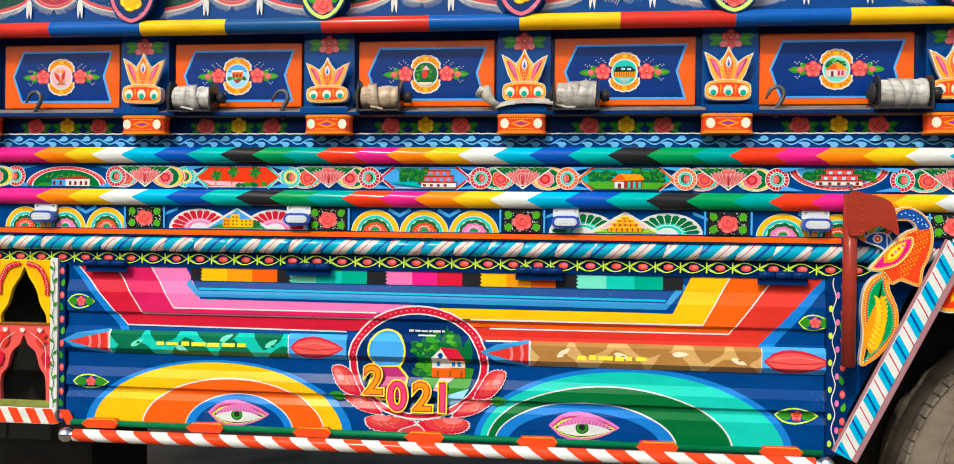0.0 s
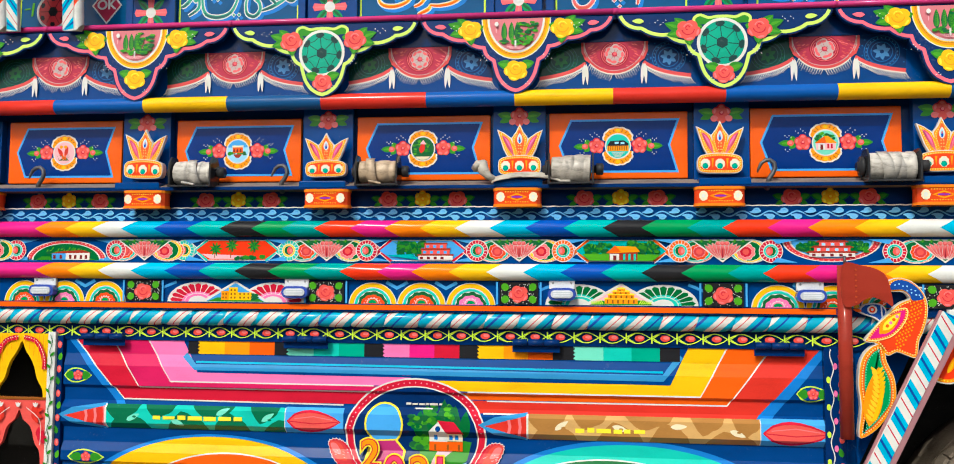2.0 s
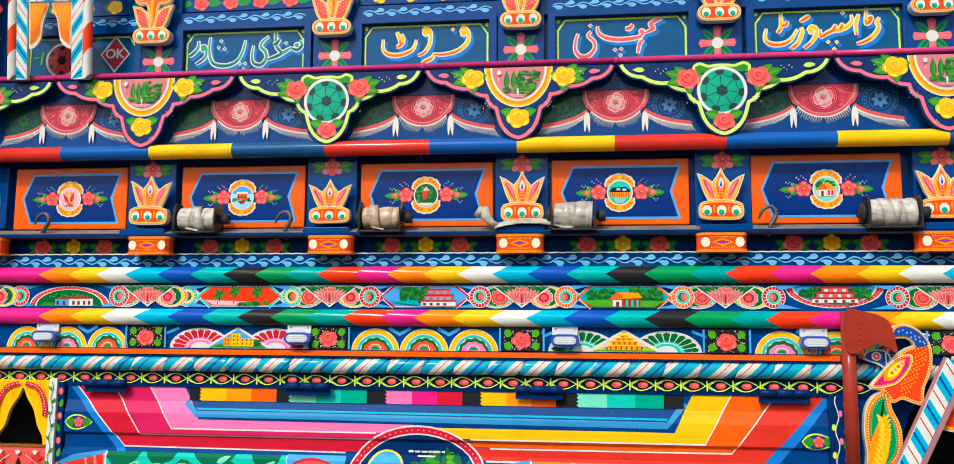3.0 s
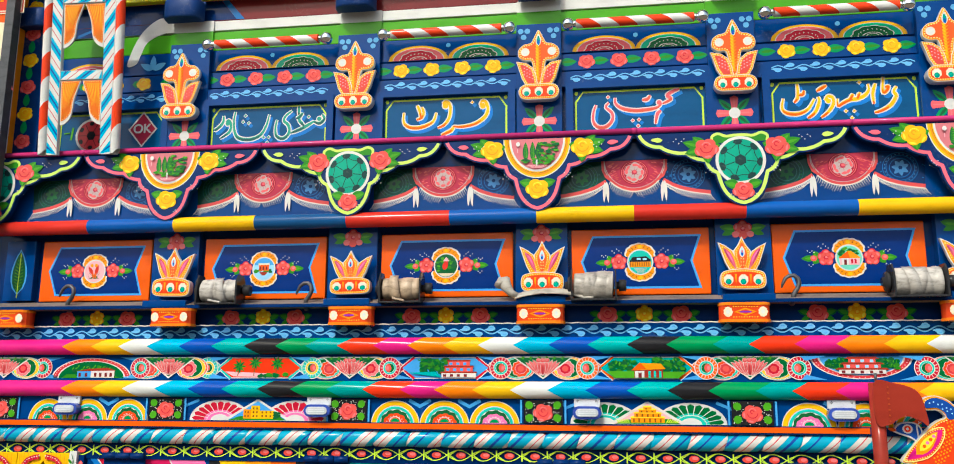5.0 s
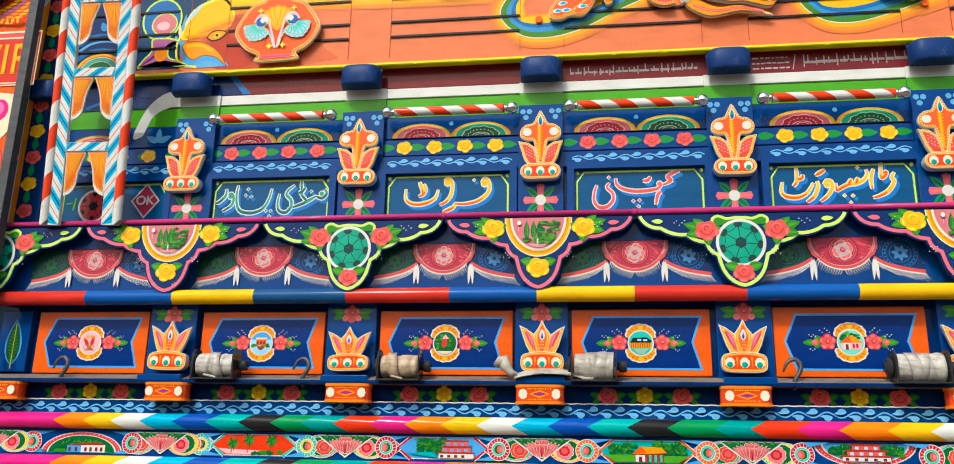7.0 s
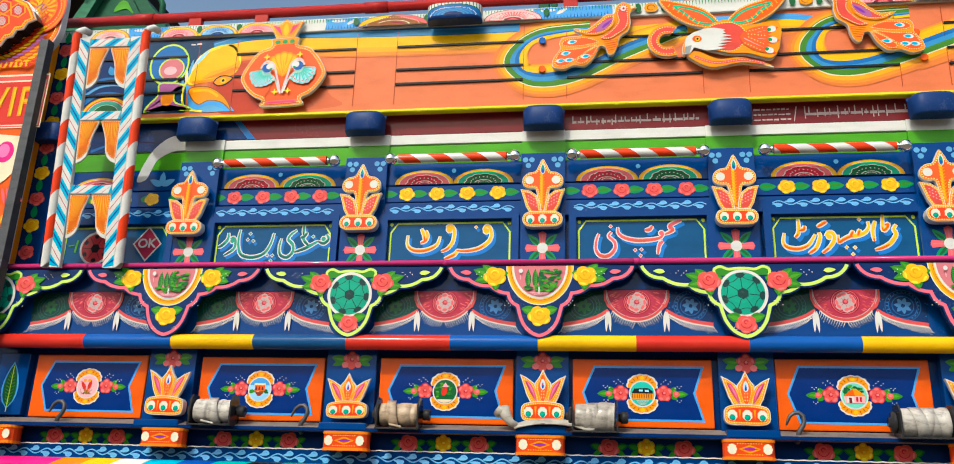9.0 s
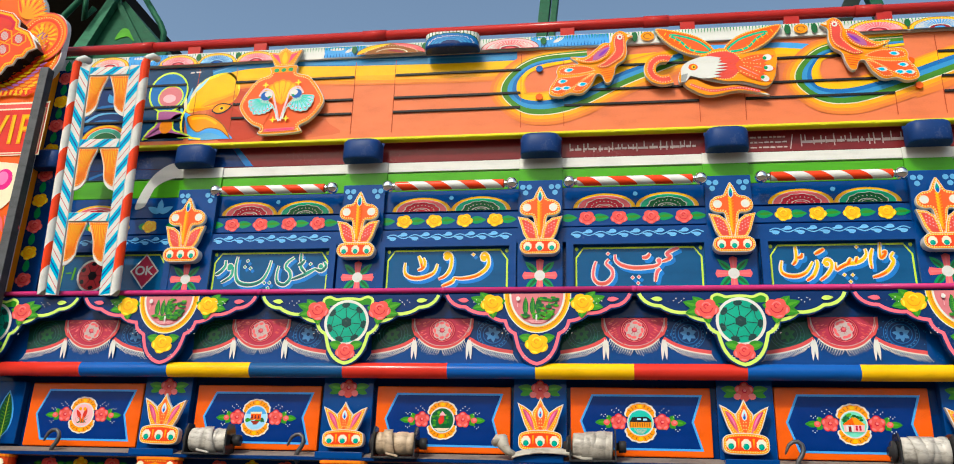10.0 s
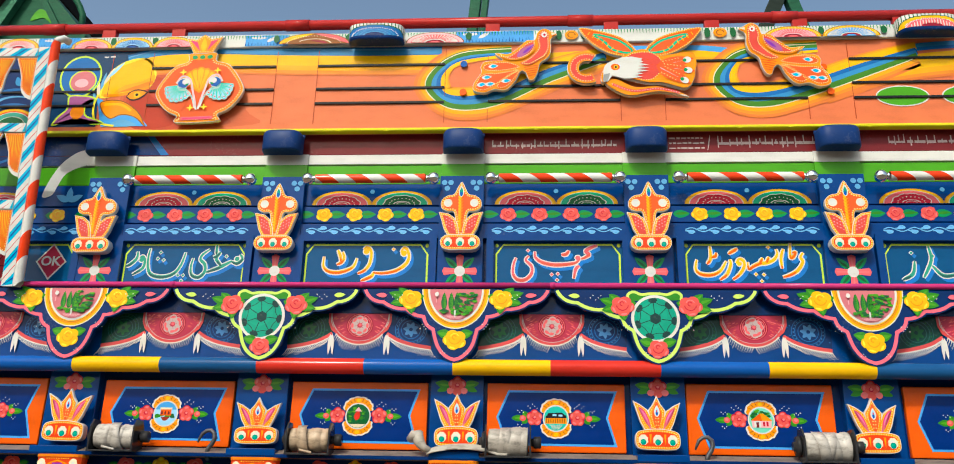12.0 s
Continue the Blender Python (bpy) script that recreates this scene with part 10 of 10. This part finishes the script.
# second ornament, cut off by the wheel side
o = bezier([(1.352, 1.29), (1.372, 1.36), (1.395, 1.43), (1.43, 1.50), (1.55, 1.54), (1.55, 1.33), (1.45, 1.30), (1.40, 1.275)], 4)
p2 = tagged(empty("tail_feather_ornament", 0, Y0 - 0.072, 0), "white-edged orange feather ornament over the wheel arch", "ornament")
part("feather_board", slab(o, 0.02), "white", p2)
a = Art()
a.poly(inset(o, 0.004), "amber")
a.poly(inset(o, 0.014), "orange_red")
a.dots(along(inset(o, 0.009), 0.009), 0.0016, "lemon")
for k in range(8):
    a.leaf(1.39 + 0.016 * k, 1.305 + 0.014 * k, 0.06, 0.016, 62, "amber")
    a.leaf(1.39 + 0.016 * k, 1.305 + 0.014 * k, 0.045, 0.007, 62, "yellow")
art_part("feather_painting", a, p2, y=-0.0008)

# diagonal striped board along the wheel arch
db = tagged(empty("wheel_arch_board", 0, Y0 - 0.11, 0), "slanting white board with turquoise and red stripes beside the wheel", "arch board")
P0, P1 = (1.092, 0.862), (1.392, 1.472)
L = math.hypot(P1[0] - P0[0], P1[1] - P0[1])
ang = math.degrees(math.atan2(P1[1] - P0[1], P1[0] - P0[0]))
m = pose(P0[0], 0, P0[1], 0, -ang, 0)
part("slant_board", box(0, 0, -0.026, L, 0.018, 0.026, 0.002), "white", db, at=m)
a = Art()
stripe_board(a, P0[0], P0[1], P1[0], P1[1], 0.050, 1, 0.35, 0.086)
art_part("slant_painting", a, db, y=-0.0006)
part("slant_return", box(0, 0.003, -0.043, L, 0.012, -0.0262, 0.001), "skin2", db, "dusky pink edge flange", at=m)
part("slant_return", box(0, 0.003, 0.0262, L, 0.012, 0.0325, 0.001), "skin2", db, "dusky pink edge flange", at=m)
part("top_board", box(1.385, 0.001, 1.435, 1.60, 0.019, 1.487, 0.002), "white", db)
a = Art()
stripe_board(a, 1.39, 1.461, 1.60, 1.461, 0.048, 1)
art_part("top_painting", a, db, y=0.0004)


# wheel
wh = tagged(empty("truck_wheel", 1.865, Y0 + 0.10, 0.686), "dusty ribbed truck tyre with a grey steel rim", "wheel")
rings = [(0.0, 0.30), (0.006, 0.40), (0.0, 0.44), (0.0, 0.485), (0.012, 0.515), (0.030, 0.532), (0.12, 0.540), (0.24, 0.532), (0.27, 0.50), (0.27, 0.30)]
bm = lathe(rings, 96, caps=False, axis="y")
part("tyre", bm, RUBBER, wh, "dusty brown-grey rubber tyre", smooth=True)
bm = bmesh.new()
for k in range(84):
    t = 2 * math.pi * k / 84
    for j, (y0, y1) in enumerate(((0.012, 0.060), (0.075, 0.125), (0.14, 0.19))):
        b2 = box(-0.0165, y0, 0.528, 0.0165, y1, 0.5375, 0.0)
        bmesh.ops.rotate(b2, cent=(0, 0, 0), matrix=Matrix.Rotation(t + (0.02 if j == 1 else 0), 3, "Y"), verts=b2.verts)
        merge(bm, b2)
tagged(part("tread_block", bm, RUBBER, wh), kind="stuff")
rings = [(-0.004, 0.455), (-0.007, 0.46), (-0.004, 0.466)]
part("sidewall_ring", lathe(rings, 64, caps=False, axis="y"), RUBBER, wh, smooth=True)
bm = bmesh.new()
for k in range(40):
    t = 2 * math.pi * k / 40
    b2 = box(-0.012, -0.006, 0.424, 0.012, 0.004, 0.436)
    bmesh.ops.rotate(b2, cent=(0, 0, 0), matrix=Matrix.Rotation(t, 3, "Y"), verts=b2.verts)
    merge(bm, b2)
tagged(part("sidewall_mark", bm, RUBBER, wh), kind="stuff")
rings = [(0.02, 0.02), (0.03, 0.12), (0.10, 0.16), (0.10, 0.24), (0.02, 0.275), (0.002, 0.30)]
part("rim", lathe(rings, 48, caps=False, axis="y"), simple("rim_steel", (0.22, 0.20, 0.18), 0.6, 0.4), wh, smooth=True)

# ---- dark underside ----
# near-black colour carries the deep shade under and behind the boards
UNDER = simple("shade_black", (0.012, 0.011, 0.010), 0.8, 0.0, 0.4)
# unseen sheet added to keep light off the ground beyond the truck
solo("far_light_blocker", box(-2.9, Y0 + 2.26, 0.62, 1.1, Y0 + 2.31, 1.36, 0.004), UNDER, "unseen dark sheet added under the far side to darken the ground", "truck skirt", kind="structure")
solo("chassis_beam", box(-2.6, Y0 + 0.55, 0.95, 3.0, Y0 + 0.65, 1.20, 0.004), UNDER, "dark chassis beam under the truck bed", "chassis", kind="structure")
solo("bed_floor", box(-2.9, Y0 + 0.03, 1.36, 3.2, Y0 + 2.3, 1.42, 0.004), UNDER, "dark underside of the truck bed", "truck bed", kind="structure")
solo("far_side_wall", box(-2.9, Y0 + 2.30, 1.36, 3.2, Y0 + 2.36, 3.2, 0.004), "navy", "far side wall of the truck body", "truck wall", kind="structure")
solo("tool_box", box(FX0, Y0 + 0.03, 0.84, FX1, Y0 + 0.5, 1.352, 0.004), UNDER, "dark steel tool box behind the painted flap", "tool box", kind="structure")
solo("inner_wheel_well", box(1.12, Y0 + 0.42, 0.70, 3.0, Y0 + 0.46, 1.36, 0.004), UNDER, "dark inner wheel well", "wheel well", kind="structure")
# box added so the arch openings look as black as their shade
solo("arch_shade_box", box(-2.6, Y0 + 0.20, 0.48, -1.38, Y0 + 0.6, 1.36, 0.01), UNDER, "near-black box added for the shade behind the arch board", "step box", kind="structure")

# ---- behind the top rail: green loader, far roof ----
GREEN = simple("loader_green", (0.012, 0.085, 0.045), 0.5, 0.1)
gl = tagged(empty("green_hopper", -0.045, 3.4, 0), "tilted dark green steel hopper with pipe rails behind the truck", "hopper")
part("hopper_body", slab([(-2.99, 4.50), (-2.78, 4.93), (-2.72, 4.96), (-2.36, 4.55), (-2.44, 4.30), (-2.96, 4.30)], 0.6), GREEN, gl)
part("front_plate", slab([(-3.03, 4.50), (-2.80, 4.965), (-2.73, 4.99), (-2.93, 4.50)], 0.05), simple("loader_green_pale", (0.035, 0.16, 0.09), 0.45, 0.1), gl, "paler green folded front plate", at=(0, -0.06, 0))
part("body_rib", box(-0.018, -0.03, -0.55, 0.018, -0.001, 0.02), GREEN, gl, at=pose(-2.75, 0, 4.93, 0, -32, 0))
part("painted_stroke", slab(bezier([(-2.74, 4.66), (-2.70, 4.74), (-2.64, 4.72), (-2.60, 4.64), (-2.66, 4.68)], 4), 0.004), "lgreen", gl, at=(0, -0.005, 0))
for pts in ([(-3.06, -0.16, 4.55), (-3.055, -0.16, 4.70), (-3.02, -0.16, 4.76), (-2.86, -0.16, 4.97), (-2.70, -0.16, 5.14), (-2.60, -0.16, 5.16)],
            [(-2.62, 0.05, 5.02), (-2.47, 0.05, 4.80), (-2.435, 0.05, 4.73), (-2.425, 0.05, 4.55)], [(-2.90, -0.16, 4.92), (-2.92, -0.1, 4.76), (-2.88, -0.08, 4.86)]):
    part("pipe_rail", curve_pipe(pts, 0.020), GREEN, gl)
part("support_leg", box(-2.80, 2.4, GROUND_Z, -2.62, 2.6, 4.40, 0.01), GREEN, gl)
part("bed_plate", box(-3.2, 0.1, 4.20, -2.3, 2.6, 4.31, 0.01), GREEN, gl)
MAST2 = simple("mast_black", (0.012, 0.022, 0.018), 0.5, 0.1)
for x, z, lean, wd, mt in ((0.066, 4.55, 5, 0.030, GREEN), (0.122, 4.55, 5, 0.018, GREEN), (1.735, 4.45, 24, 0.040, MAST2), (1.862, 4.45, -14, 0.032, GREEN)):
    solo("loader_mast", box(-wd, 0, -2.6, wd, 0.06, 1.2, 0.004), mt, "green steel mast rising behind the truck" if mt is GREEN else "black steel strut leaning behind the truck", "mast", "loader masts", at=pose(x, 3.1, z, 0, lean, 0))
solo("loader_deck", box(-0.4, 2.9, 2.0, 2.6, 3.4, 2.08, 0.004), GREEN, "green loader deck behind the truck side", "loader deck", kind="structure")
solo("far_shed_roof", box(-12.0, 5.0, 6.30, -4.02, 24.0, 6.42), UNDER, "dark shed roof edge beyond the cab", "roof", kind="structure", at=pose(0, 0, 0))
solo("far_shed_wall", box(-12.0, 23.0, GROUND_Z, -6.0, 23.2, 6.3), UNDER, "dark shed wall beyond the cab", "wall", kind="structure")
# unseen wall behind the camera, added to dim reflections in the gloss paint
solo("unseen_wall", box(-30, -13.3, GROUND_Z, 30, -13.0, 4.2), simple("unseen_wall_brown", (0.20, 0.17, 0.14), 0.9, 0.0, 0.5, 0.3), "unseen brown wall added opposite the truck to dim reflections", "wall", kind="structure")
